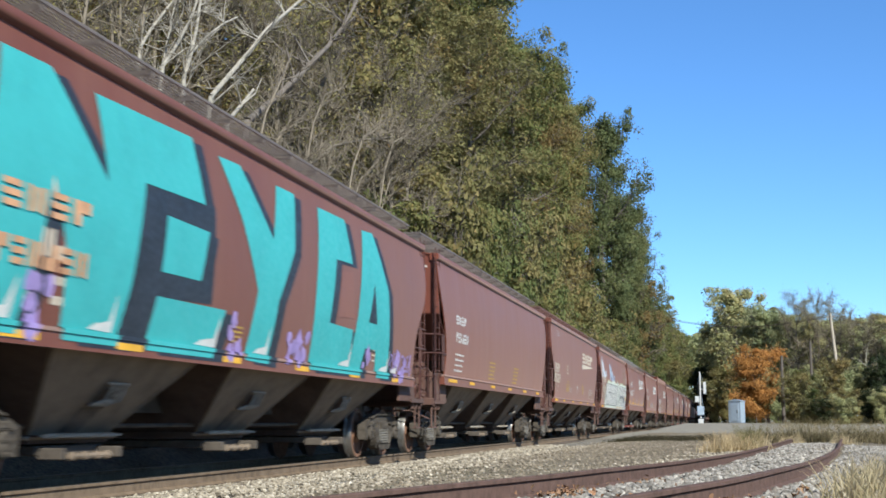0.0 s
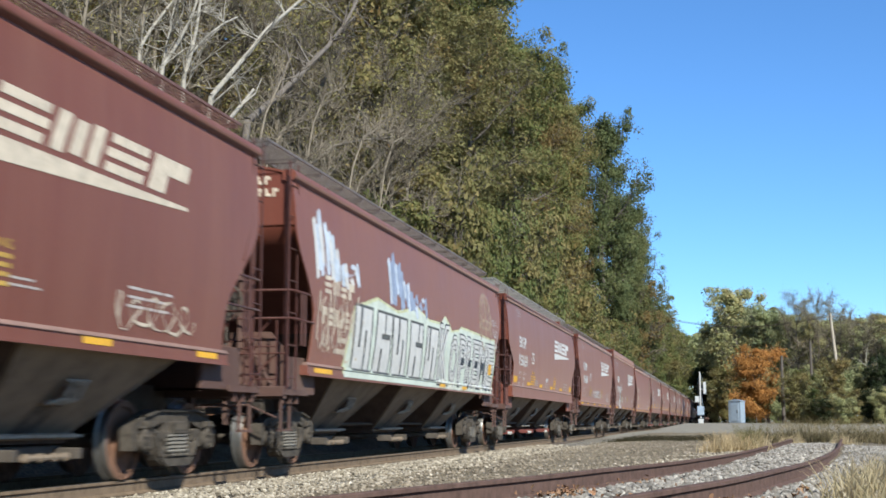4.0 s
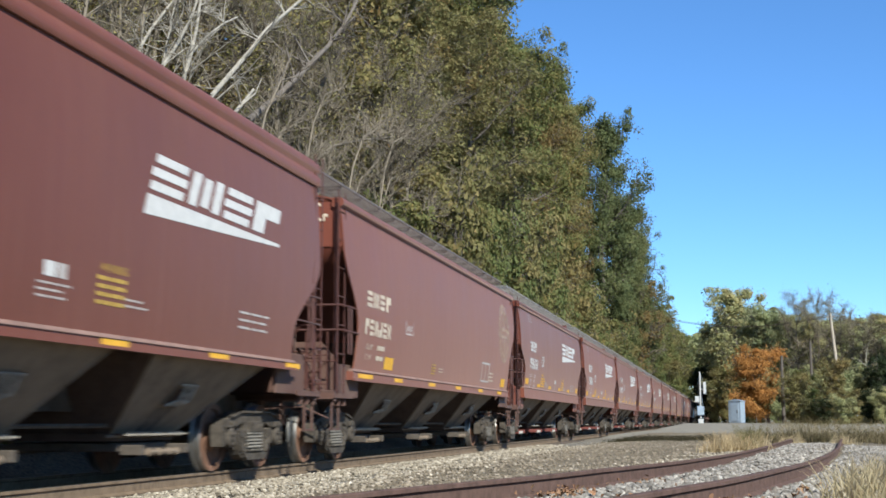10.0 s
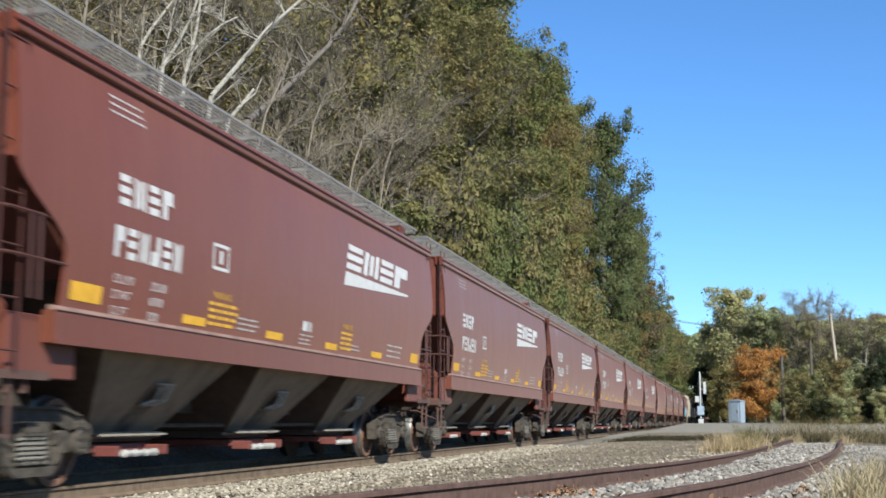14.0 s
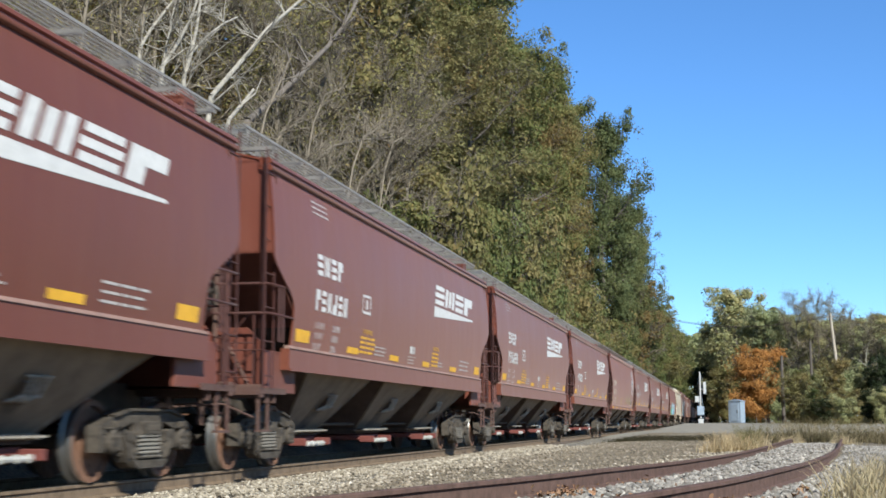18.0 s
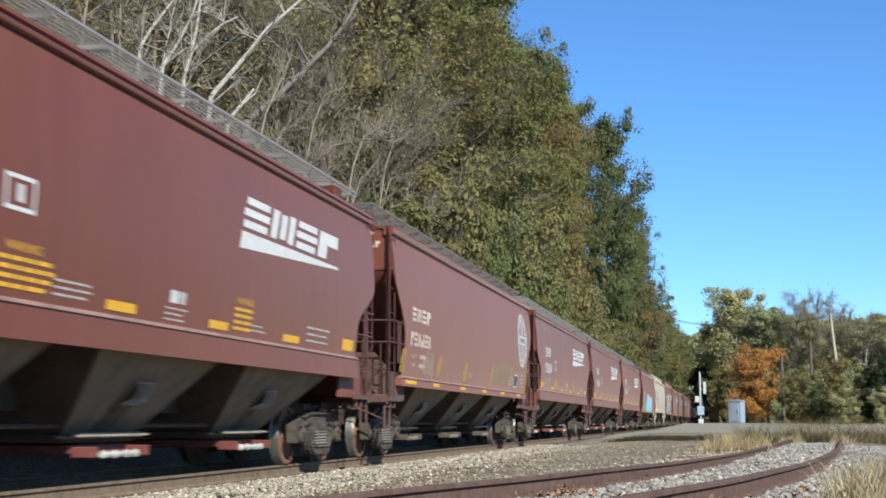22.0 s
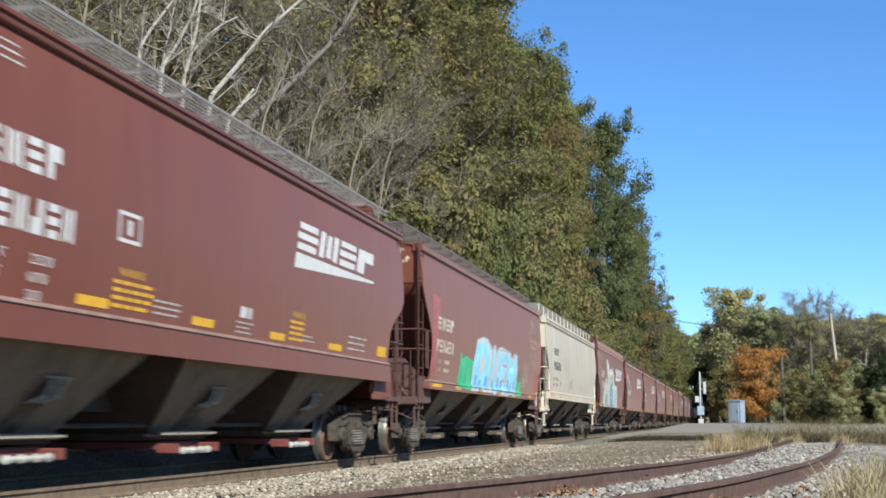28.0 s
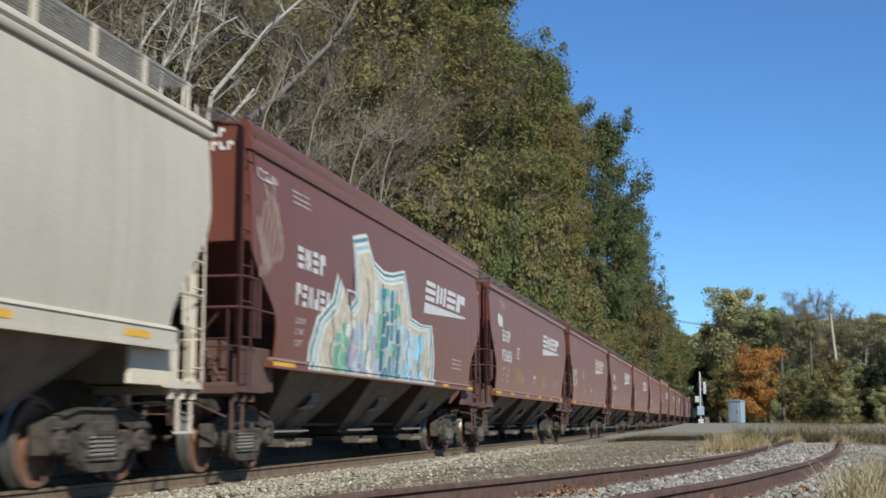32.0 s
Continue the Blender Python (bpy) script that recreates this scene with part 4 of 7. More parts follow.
def hose_build(length, back):
    f = (lambda y: length - y) if back else (lambda y: y)
    return Build().tube([(0.3, f(0.5), 0.85), (0.34, f(0.3), 0.6), (0.32, f(0.1), 0.42), (0.28, f(0.0), 0.36)], 0.028, 6)


def brake_wheel_build(st):
    b = Build()
    ring = [(0.62 + 0.26 * math.cos(a), 0.42, 2.35 + 0.26 * math.sin(a)) for a in (i * math.pi / 10 for i in range(21))]
    b.tube(ring, 0.018, 5)
    for a in (0.3, 1.87, 3.44, 5.0):
        b.tube([(0.62, 0.44, 2.35), (0.62 + 0.26 * math.cos(a), 0.42, 2.35 + 0.26 * math.sin(a))], 0.014, 4)
    b.box(0.5, 0.74, 0.46, 0.62, 2.1, 2.5, 0, 0.02)
    b.tube([(0.62, 0.5, 2.1), (0.62, 0.55, 1.0)], 0.018, 5)
    return b


def hopper_car(style, paint, end_paint, grate, label, length):
    st = STYLES[style]
    car = thing("hopper_car", None, None, pose(0, 0, 0), label, "freight car", "cars of the train")
    for s in (1, -1):
        part("side_wall", wall_mesh(st, length, s), paint, car, smooth=60)
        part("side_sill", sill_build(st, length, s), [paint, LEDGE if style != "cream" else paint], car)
        part("top_chord", eave_build(st, length, s), paint, car, smooth=50)
    part("roof", roof_build(st, length), paint, car, smooth=60)
    part("trough_hatch", hatch_build(st, length), paint, car, "long hatch cover along the roof")
    zr = st["eave"][1] + st["roof"] * 0.5
    zg = 4.69 if style == "chord" else 4.72
    for s in (1, -1):
        x0, x1 = (s * 0.6, s * 1.2) if style != "cream" else (s * 0.7, s * 1.32)
        part("running_board", grating_build(0.45, length - 0.45, min(x0, x1), max(x0, x1), zg, *((0.085, 9) if style == "modern" else (0.052, 11))), grate, car, "steel grating walkway")
        one = bracket_build(x0, x1, zg, zr - 0.05, 0.014, style == "cream").mesh("walkway_bracket", paint if style == "cream" else grate)
        for i in range(15):
            part("walkway_bracket", one, None, car).location = (0, 0.6 + (length - 1.2) * i / 14, 0)
    for back in (False, True):
        f = (lambda y: length - y) if back else (lambda y: y)
        part("end_bulkhead", end_sheet_build(st, length, back), end_paint, car, smooth=50)
        part("slope_sheet", slope_build(st, length, back), end_paint, car, smooth=50)
        part("shear_plate", lower_end_build(st, length, back, style), end_paint if style in ("modern", "cream") else DUSTY, car)
        part("end_frame", end_frame_build(st, length, back), paint if style == "cream" else DUSTY, car)
        part("end_walkway", grating_build(min(f(0.12), f(0.6)), max(f(0.12), f(0.6)), -0.95, 0.95, zg - 0.12, 0.1), grate, car)
        part("crossover_step", grating_build(min(f(0.15), f(0.5)), max(f(0.15), f(0.5)), -1.0, 1.0, 1.12, 0.09), BLACKISH, car)
        part("hand_rail", hand_rail_build(st, length, back), RAILING if style != "cream" else paint, car, smooth=50)
        part("platform", platform_build(st, length, back), DUSTY if style != "cream" else paint, car, "dusty end platform with hanging steps")
        part("sill_stripe", Build().box(0.45, 1.0, min(f(0.432), f(0.437)), max(f(0.432), f(0.437)), 1.01, 1.12), YELLOW, car, "yellow stripe on the end sill")
        part("coupler", coupler_build(length, back), BLACKISH, car)
        part("air_hose", hose_build(length, back), BLACKISH, car, "black rubber air hose")
        for s in (1, -1):
            part("corner_post", post_build(st, length, back, s), RAILING if style != "cream" else paint, car)
            w = half_width(st, 4.0)
            part("side_ladder", ladder_build(s * (w + 0.0), f(0.52) if not back else f(0.88), 1.12, st["eave"][1] + 0.1, "y", 0.36), RAILING if style != "cream" else paint, car)
            part("end_ladder", ladder_build(s * 1.0 + (0.0 if s > 0 else -0.36), f(0.56), 1.1, 2.1, "x", 0.36), RAILING if style != "cream" else paint, car)
    part("air_tank", air_tank_build(st, length), BLACKISH, car, "grimy air reservoir and brake valve", smooth=40)
    part("brake_wheel", brake_wheel_build(st), BLACKISH, car, "iron hand brake wheel")
    if style == "modern":
        part("vent_box", Build().box(0.62, 1.05, length - 1.25, length - 0.85, 4.38, 4.82, 0, 0.03), end_paint, car, "small red box on the roof end")
    part("centre_sill", sill_beam_build(length), BLACKISH, car)
    step = length * BAY
    a = length / 2 - 1.5 * step
    for i in range(3):
        bay = part("hopper_bay", hopper_bay_build(a + i * step + 0.02, a + (i + 1) * step - 0.02, st, length, i == 0, i == 2), [UNDER, SHADE_BROWN, FLANGE, DARK_STEEL], car, "dusty sloping discharge hopper", smooth=30)
        y = a + (i + 0.5) * step
        part("outlet_gate", gate_build(y), GATE_RED if style == "modern" else BLACKISH, bay)
        for s in (1, -1):
            part("gate_shaft", gate_tube_build(y, s), PIPE if style == "modern" else UNDER, bay)
    add_truck(car, TRUCK_IN)
    add_truck(car, length - TRUCK_IN)
    return car



# ---- lettering, markings and spray paint on the car sides ----
def on_side(st, bm, off):
    """Lay a flat outline, drawn in y and z, on the curved car side."""
    zs = [v.co.z for v in bm.verts]
    z = math.floor(min(zs) / 0.2) * 0.2
    while z < max(zs):
        bmesh.ops.bisect_plane(bm, geom=bm.verts[:] + bm.edges[:] + bm.faces[:], plane_co=(0, 0, z), plane_no=(0, 0, 1))
        z += 0.2
    top = st["sill"][1]
    for d in (-0.034, -0.03, 0.017, 0.021):      # follow the ledge on the sill
        if min(zs) < top + d < max(zs):
            bmesh.ops.bisect_plane(bm, geom=bm.verts[:] + bm.edges[:] + bm.faces[:], plane_co=(0, 0, top + d), plane_no=(0, 0, 1))
    for v in bm.verts:
        z = v.co.z - top
        v.co.x = (half_width(st, top) + 0.03 if z < -0.032 else half_width(st, top) + 0.046 if z < 0.019 else half_width(st, v.co.z)) + off
    for f in bm.faces:
        if f.normal.x < 0:
            f.normal_flip()


def marking(car, style, name, polys, mat, label="", off=0.005):
    bm = bmesh.new()
    for p in polys:
        bm.faces.new([bm.verts.new((0, y, z)) for y, z in p])
    bmesh.ops.remove_doubles(bm, verts=bm.verts, dist=0.0005)
    bm.normal_update()
    bmesh.ops.triangulate(bm, faces=[f for f in bm.faces if len(f.verts) > 4])
    on_side(STYLES[style], bm, off)
    bm.normal_update()
    me = bpy.data.meshes.new(name)
    bm.to_mesh(me)
    bm.free()
    me.materials.append(mat)
    return tagged(part(name, me, None, car, label), kind="stuff" if name in ("data_stencil", "warning_text", "emblem_ticks", "emblem_bar") else "")


def words(car, style, text, y, z, size, mat, name="lettering", label="", off=0.006, stretch=1.0, slant=0.0):
    cu = bpy.data.curves.new("words", "FONT")
    cu.body, cu.size, cu.shear = text, size, slant
    ob = bpy.data.objects.new("words", cu)
    scene.collection.objects.link(ob)
    bpy.context.view_layer.update()
    me0 = bpy.data.meshes.new_from_object(ob.evaluated_get(bpy.context.evaluated_depsgraph_get()))
    bpy.data.objects.remove(ob)
    bm = bmesh.new()
    bm.from_mesh(me0)
    for v in bm.verts:
        v.co = (0, y + v.co.x * stretch, z + v.co.y)
    bm.normal_update()
    on_side(STYLES[style], bm, off)
    me = bpy.data.meshes.new(name)
    bm.to_mesh(me)
    bm.free()
    me.materials.append(mat)
    return part(name, me, None, car, label)


def rect(y0, y1, z0, z1, slant=0.0):
    return [(y0, z0), (y1, z0), (y1 + slant, z1), (y0 + slant, z1)]


def glyph_blocks(car, style, name, y, z, h, n, w, gap, mat, label, slant=0.0, off=0.005):
    """A row of plain upright blocks of the size of painted characters, each cut by slits in one of a few ways."""
    sl = lambda k: slant * k / h
    def piece(a, u0, u1, v0, v1):
        return rect(a + w * u0 + sl(h * v0), a + w * u1 + sl(h * v0), z + h * v0, z + h * v1, sl(h * (v1 - v0)))
    level = [(0.04, 0.96, 0, 0.24), (0, 1, 0.38, 0.62), (0.04, 0.96, 0.76, 1)]
    upright = [(0, 0.26, 0, 1), (0.37, 0.63, 0.06, 0.94), (0.74, 1, 0, 1)]
    notched = [(0, 0.45, 0, 1), (0.45, 1, 0.52, 1)]
    stepped = [(0.55, 1, 0, 1), (0, 0.55, 0, 0.48)]
    order = (level, upright, level, notched) if n == 4 else (notched, level, upright, stepped, level, upright)
    for i in range(n):
        a = y + i * (w + gap)
        marking(car, style, name, [piece(a, *q) for q in order[i % len(order)]], mat, label, off)


def bars(y0, y1, z, h, gap, n, ragged=0.25, seed=1):
    rng = random.Random(seed)
    out = []
    for i in range(n):      # each line is broken into word-long bars
        a, end = y0, y1 - ragged * rng.random() * (y1 - y0)
        while a < end:
            c = min(end, a + rng.uniform(0.12, 0.34) * (y1 - y0))
            out.append(rect(a, c, z - i * (h + gap) - h * 0.9, z - i * (h + gap) - h * 0.1))
            a = c + max(0.02, 0.035 * (y1 - y0))
    return out


def disc(y, z, ry, rz, n=28):
    return [(y + ry * math.cos(2 * math.pi * i / n), z + rz * math.sin(2 * math.pi * i / n)) for i in range(n)]


def ring(y, z, ry, rz, k, n=28):
    a, c = disc(y, z, ry, rz, n), disc(y, z, ry * k, rz * k, n)
    return [[a[i], a[(i + 1) % n], c[(i + 1) % n], c[i]] for i in range(n)]


def round_logo(car, style, y, z, mat):
    marking(car, style, "round_emblem", ring(y, z, 0.84, 0.8, 0.72), mat, "painted round emblem, worn")
    ticks = [ring(y, z, 0.77, 0.735, 0.86, 60)[i] for i in range(60) if i % 3 and i % 15 > 1]
    marking(car, style, "emblem_ticks", ticks, OLD_RED, "", 0.008)
    cross = [rect(y - 0.56, y + 0.56, z - 0.13, z + 0.13), rect(y - 0.085, y + 0.085, z + 0.13, z + 0.56), rect(y - 0.085, y + 0.085, z - 0.56, z - 0.13)]
    arcs = []
    for e in (1, -1):
        for u0, u1 in ((0.13, 0.24), (0.24, 0.35), (0.35, 0.46)):
            for f in (1, -1):
                a0, a1 = e * (0.36 - 0.5 * u0 * u0), e * (0.36 - 0.5 * u1 * u1)
                arcs.append([(y + a0, z + f * u0), (y + a0 + e * 0.07, z + f * u0), (y + a1 + e * 0.07, z + f * u1), (y + a1, z + f * u1)])
    marking(car, style, "emblem_cross", cross + arcs, mat, "", 0.006)
    marking(car, style, "emblem_bar", [rect(y - 0.46 + k * 0.16, y - 0.37 + k * 0.16, z - 0.07, z + 0.07) for k in range(6)], DARK_SPRAY if mat is WHITE else OLD_RED, "", 0.009)


def end_marks(car, style, mat, length):
    y, top = STYLES[style]["end"] + 0.012, STYLES[style]["eave"][1]
    b = Build()
    for n, z in ((4, top - 0.2), (6, top - 0.38)):
        for i in range(n):
            x = 0.66 + i * 0.112 + (0.1 if n == 4 else 0)
            b.box(x, x + 0.035, y - 0.006, y, z, z + 0.115)
            b.box(x + 0.035, x + 0.085, y - 0.006, y, z + (0.07 if i % 2 else 0.0), z + (0.115 if i % 2 else 0.045))
    tagged(part("end_lettering", b, mat, car, "worn white lettering on the end wall"), kind="stuff")


def side_marks(car, style, white, logo=True, patches="low", dy=0.0, dz=0.0, back=0.0):
    glyph_blocks(car, style, "mark_letter", 2.55 + dy, 2.86 + dz, 0.32, 4, 0.26, 0.08, white, "white painted reporting mark")
    glyph_blocks(car, style, "number_digit", 2.5 + dy, 2.32 + dz * 0.6, 0.32, 6, 0.21, 0.07, white, "white painted car number")
    for i, (a, c) in enumerate((("LD LMT", "225300"), ("LT WT", "60700"), ("CU FT", "5200"))):
        words(car, style, a, 2.55 + dy, 2.06 - 0.16 * i, 0.13, white)
        words(car, style, c, 3.4 + dy, 2.06 - 0.16 * i, 0.13, white)
    if logo:
        glyph_blocks(car, style, "emblem_letter", 10.45, 3.14, 0.42, 4, 0.92, 0.1, white, "white company lettering blocks", 0.22)
        marking(car, style, "emblem_wedge", [[(10.36, 2.85), (14.55, 3.04), (14.55, 3.08), (10.45, 3.08)]], white, "white pointed stripe")
    marking(car, style, "data_stencil", bars(2.4, 3.3, 3.97, 0.03, 0.05, 3, 0.2, 2), DIM_WHITE)
    marking(car, style, "data_stencil", bars(5.95, 6.7, 1.98, 0.03, 0.035, 3, 0.3, 3), DIM_WHITE)
    marking(car, style, "data_stencil", bars(8.35, 9.0, 1.93, 0.026, 0.035, 3, 0.3, 4), DIM_WHITE)
    marking(car, style, "white_square", [rect(8.45, 8.66, 1.98, 2.12)], white)
    marking(car, style, "white_square", [rect(8.69, 8.86, 1.98, 2.12)], DIM_WHITE)
    marking(car, style, "data_stencil", bars(13.2, 14.5, 2.06, 0.035, 0.06, 3, 0.3, 5), DIM_WHITE)
    marking(car, style, "data_stencil", bars(10.98 + back, 11.5 + back, 1.92, 0.028, 0.035, 2, 0.3, 6), DIM_WHITE)
    fr = 0.03
    marking(car, style, "inspection_stencil", [rect(5.0, 5.5, 2.76, 2.8), rect(5.0, 5.5, 2.48, 2.52), rect(5.0, 5.04, 2.52, 2.76), rect(5.46, 5.5, 2.52, 2.76), rect(5.2, 5.3, 2.56, 2.72)], white)
    yel = YELLOW if patches == "high" else DIM_YELLOW
    words(car, style, "WARNING", 5.1, 2.14, 0.12, yel)
    marking(car, style, "warning_text", bars(5.0, 5.95, 2.1, 0.05, 0.03, 4, 0.15, 7), yel, "yellow warning text")
    words(car, style, "WARNING", 10.4 + back, 2.14, 0.12, yel)
    marking(car, style, "warning_text", bars(10.35 + back, 11.0 + back, 2.1, 0.05, 0.03, 4, 0.15, 8), yel, "yellow warning text")


PATCH = {"high": [(1.72, 2.34, 1.81, 1.99), (4.3, 4.95, 1.78, 1.88), (7.0, 7.65, 1.78, 1.88), (9.6, 10.2, 1.78, 1.88), (12.2, 12.9, 1.78, 1.88), (15.0, 15.6, 1.81, 1.99)],
         "low": [(1.7, 2.6, 1.412, 1.485), (4.1, 4.7, 1.412, 1.485), (6.9, 7.5, 1.412, 1.485), (9.6, 10.2, 1.412, 1.485), (12.3, 12.9, 1.412, 1.485), (15.0, 15.6, 1.412, 1.485)]}


def patches(car, style, where, up=0.0):
    for a, c, d, e in PATCH[where]:
        marking(car, style, "yellow_patch", [rect(a, c, d + up, e + up)], YELLOW, "yellow reflective patch")


LENGTH = {"modern": 17.38, "smooth": 17.12, "chord": 17.45, "faded": 17.6, "old": 18.14, "plum": 17.9, "cream": 17.6}
CAR_KIND = {
    "modern": ("modern", MAROON, END_RED, GALV, "maroon covered hopper car with crisp white side lettering"),
    "smooth": ("smooth", PLUM, END_RED, OLD_GRATE, "plum-red covered hopper car with a deep rounded roof edge"),
    "chord": ("chord", MAROON, END_RED, OLD_GRATE, "weathered maroon covered hopper car with a brown roof walkway"),
    "faded": ("chord", OLD_RED, END_RED, RED_GRATE, "sun-faded red covered hopper car with pale lettering"),
    "old": ("old", OLD_RED, END_RED, OLD_GRATE, "faded brick-red covered hopper car with curved body ends"),
    "plum": ("plum", PLUM, END_RED, OLD_GRATE, "dark plum covered hopper car with small white lettering"),
    "cream": ("cream", CREAM, CREAM, GALV, "cream covered hopper car streaked with grime"),
}
# kind of each car from the head of the train to its tail
CONSIST = ["old", "old", "plum", "faded", "old", "modern", "chord", "smooth", "old"] + ["modern"] * 7 + ["old", "modern", "modern", "modern", "old", "cream", "smooth", "chord", "faded",
           "chord", "faded", "old", "smooth", "faded", "chord", "old", "faded", "smooth", "old", "chord", "faded", "old", "modern", "chord", "faded", "old"]
FIRST = -1
# front couplers of the cars numbered 1 to 23 when the clip starts
FRONTS = [25.89, 43.84, 61.53, 79.87, 97.29, 114.68, 131.66, 149.83, 167.27, 184.61, 201.84, 219.18, 236.5, 253.75, 271.22, 289.55, 306.95, 324.42, 342.08, 360.5, 378.26, 395.43, 412.98]


def joint(k):
    """Where the front coupler of car k is at the start."""
    if k < 1:
        return FRONTS[0] - LENGTH["old"] * (1 - k)
    if k <= len(FRONTS):
        return FRONTS[k - 1]
    return FRONTS[-1] + sum(LENGTH[CONSIST[j - FIRST]] for j in range(len(FRONTS), k))


def gone(t):
    """How far the train has rolled."""
    return 11.362 * t + 0.003732 * t * (t - 32)


CARS, masters = {}, {}
for i, kind in enumerate(CONSIST):
    style = CAR_KIND[kind][0]
    if kind not in masters:
        c = masters[kind] = hopper_car(*CAR_KIND[kind], LENGTH[kind])
        if kind == "modern":
            side_marks(c, style, WHITE, True, "high")
            patches(c, style, "high")
        elif kind in ("smooth", "chord"):
            side_marks(c, style, WHITE, back=-0.9 if kind == "smooth" else 0.0)
            patches(c, style, "low")
            end_marks(c, style, WHITE, LENGTH[kind])
        elif kind == "faded":
            side_marks(c, style, OLD_WHITE, True, "low", -1.02, -0.42)
            patches(c, style, "low")
            end_marks(c, style, OLD_WHITE, LENGTH[kind])
        elif kind == "old":
            glyph_blocks(c, style, "mark_letter", 1.95, 2.62, 0.27, 4, 0.33, 0.08, OLD_WHITE, "yellowed painted reporting mark")
            glyph_blocks(c, style, "number_digit", 1.9, 2.14, 0.27, 6, 0.23, 0.06, OLD_WHITE, "yellowed painted car number")
            words(c, style, "LD LMT", 2.05, 1.9, 0.13, OLD_WHITE)
            words(c, style, "LT WT", 2.05, 1.72, 0.13, OLD_WHITE)
            marking(c, style, "data_stencil", bars(2.75, 3.3, 2.0, 0.1, 0.08, 2, 0.2, 9) + bars(13.6, 14.4, 1.92, 0.04, 0.05, 3, 0.3, 10) + bars(7.8, 8.25, 1.8, 0.03, 0.03, 2, 0.2, 11), OLD_WHITE)
            marking(c, style, "warning_text", bars(7.1, 7.55, 1.86, 0.03, 0.03, 4, 0.2, 12), DIM_YELLOW)
            patches(c, style, "low", -0.02)
            end_marks(c, style, OLD_WHITE, LENGTH[kind])
        elif kind == "plum":
            glyph_blocks(c, style, "mark_letter", 2.3, 2.86, 0.2, 4, 0.22, 0.07, WHITE, "white painted reporting mark")
            glyph_blocks(c, style, "number_digit", 2.3, 2.45, 0.22, 6, 0.18, 0.05, WHITE, "white painted car number")
            marking(c, style, "data_stencil", bars(2.3, 3.4, 2.2, 0.05, 0.07, 4, 0.3, 11), WHITE)
            marking(c, style, "warning_text", bars(6.6, 7.6, 2.2, 0.05, 0.05, 5, 0.3, 12) + bars(10.4, 11.3, 2.2, 0.05, 0.05, 5, 0.3, 13), DIM_YELLOW)
            patches(c, style, "low", 0.12)
            end_marks(c, style, WHITE, LENGTH[kind])
        else:
            glyph_blocks(c, style, "mark_letter", 2.3, 3.02, 0.25, 4, 0.26, 0.08, GREY_MARK, "black painted reporting mark")
            glyph_blocks(c, style, "number_digit", 2.25, 2.5, 0.28, 6, 0.24, 0.06, GREY_MARK, "black painted car number")
            for up, left, right in ((2.12, "LD LMT", "225400"), (1.92, "LT WT", "60600")):
                words(c, style, left, 2.2, up, 0.15, BLACKISH)
                words(c, style, right, 2.95, up, 0.15, BLACKISH)
            words(c, style, "WARNING", 7.5, 2.3, 0.1, FAINT)
            marking(c, style, "data_stencil", bars(4.05, 4.5, 2.1, 0.05, 0.03, 2, 0.1, 14) + bars(7.0, 8.3, 2.22, 0.03, 0.05, 4, 0.4, 15) + bars(10.6, 11.4, 2.15, 0.03, 0.05, 4, 0.4, 16), FAINT)
            marking(c, style, "inspection_stencil", [rect(5.3, 5.75, 3.0, 3.02), rect(5.3, 5.75, 2.62, 2.64), rect(5.3, 5.32, 2.64, 3.0), rect(5.73, 5.75, 2.64, 3.0), rect(5.515, 5.535, 2.64, 3.0)], FAINT)
            patches(c, style, "low", 0.13)
            for y in (3.9, 6.6, 9.3, 12.0, 14.6):
                marking(c, style, "weld_seam", [rect(y, y + 0.02, 1.75, 4.2), rect(y + 0.35, y + 0.365, 1.75, 4.2)], SEAM, "", 0.003)
    else:
        c = copy_thing(masters[kind], pose(0, 0, 0))
    CARS[FIRST + i] = c



# spray-painted pieces and worn emblems that single cars carry
def spray_letters(car, style, polys, fill, back, shift=(0.32, -0.06), name="graffiti_letter"):
    for p in polys:
        marking(car, style, "graffiti_shadow", [[(y + shift[0], max(z + shift[1], 1.37)) for y, z in p]], back, "dark sprayed drop shadow", 0.004)
    for p in polys:
        marking(car, style, name, [p], fill, "large sprayed letter", 0.008)


def speckle(car, style, y0, y1, z0, z1, n, mat, seed, size=0.3, name="graffiti_fleck"):
    rng = random.Random(seed)
    for i in range(n):
        y, z, k = rng.uniform(y0, y1), rng.uniform(z0, z1), rng.randint(5, 8)
        marking(car, style, name, [[(y + size * rng.uniform(0.4, 1) * math.cos(6.283 * j / k), max(1.37, z + size * rng.uniform(0.3, 1.2) * math.sin(6.283 * j / k))) for j in range(k)]], mat, "", 0.010 + 0.0004 * i)


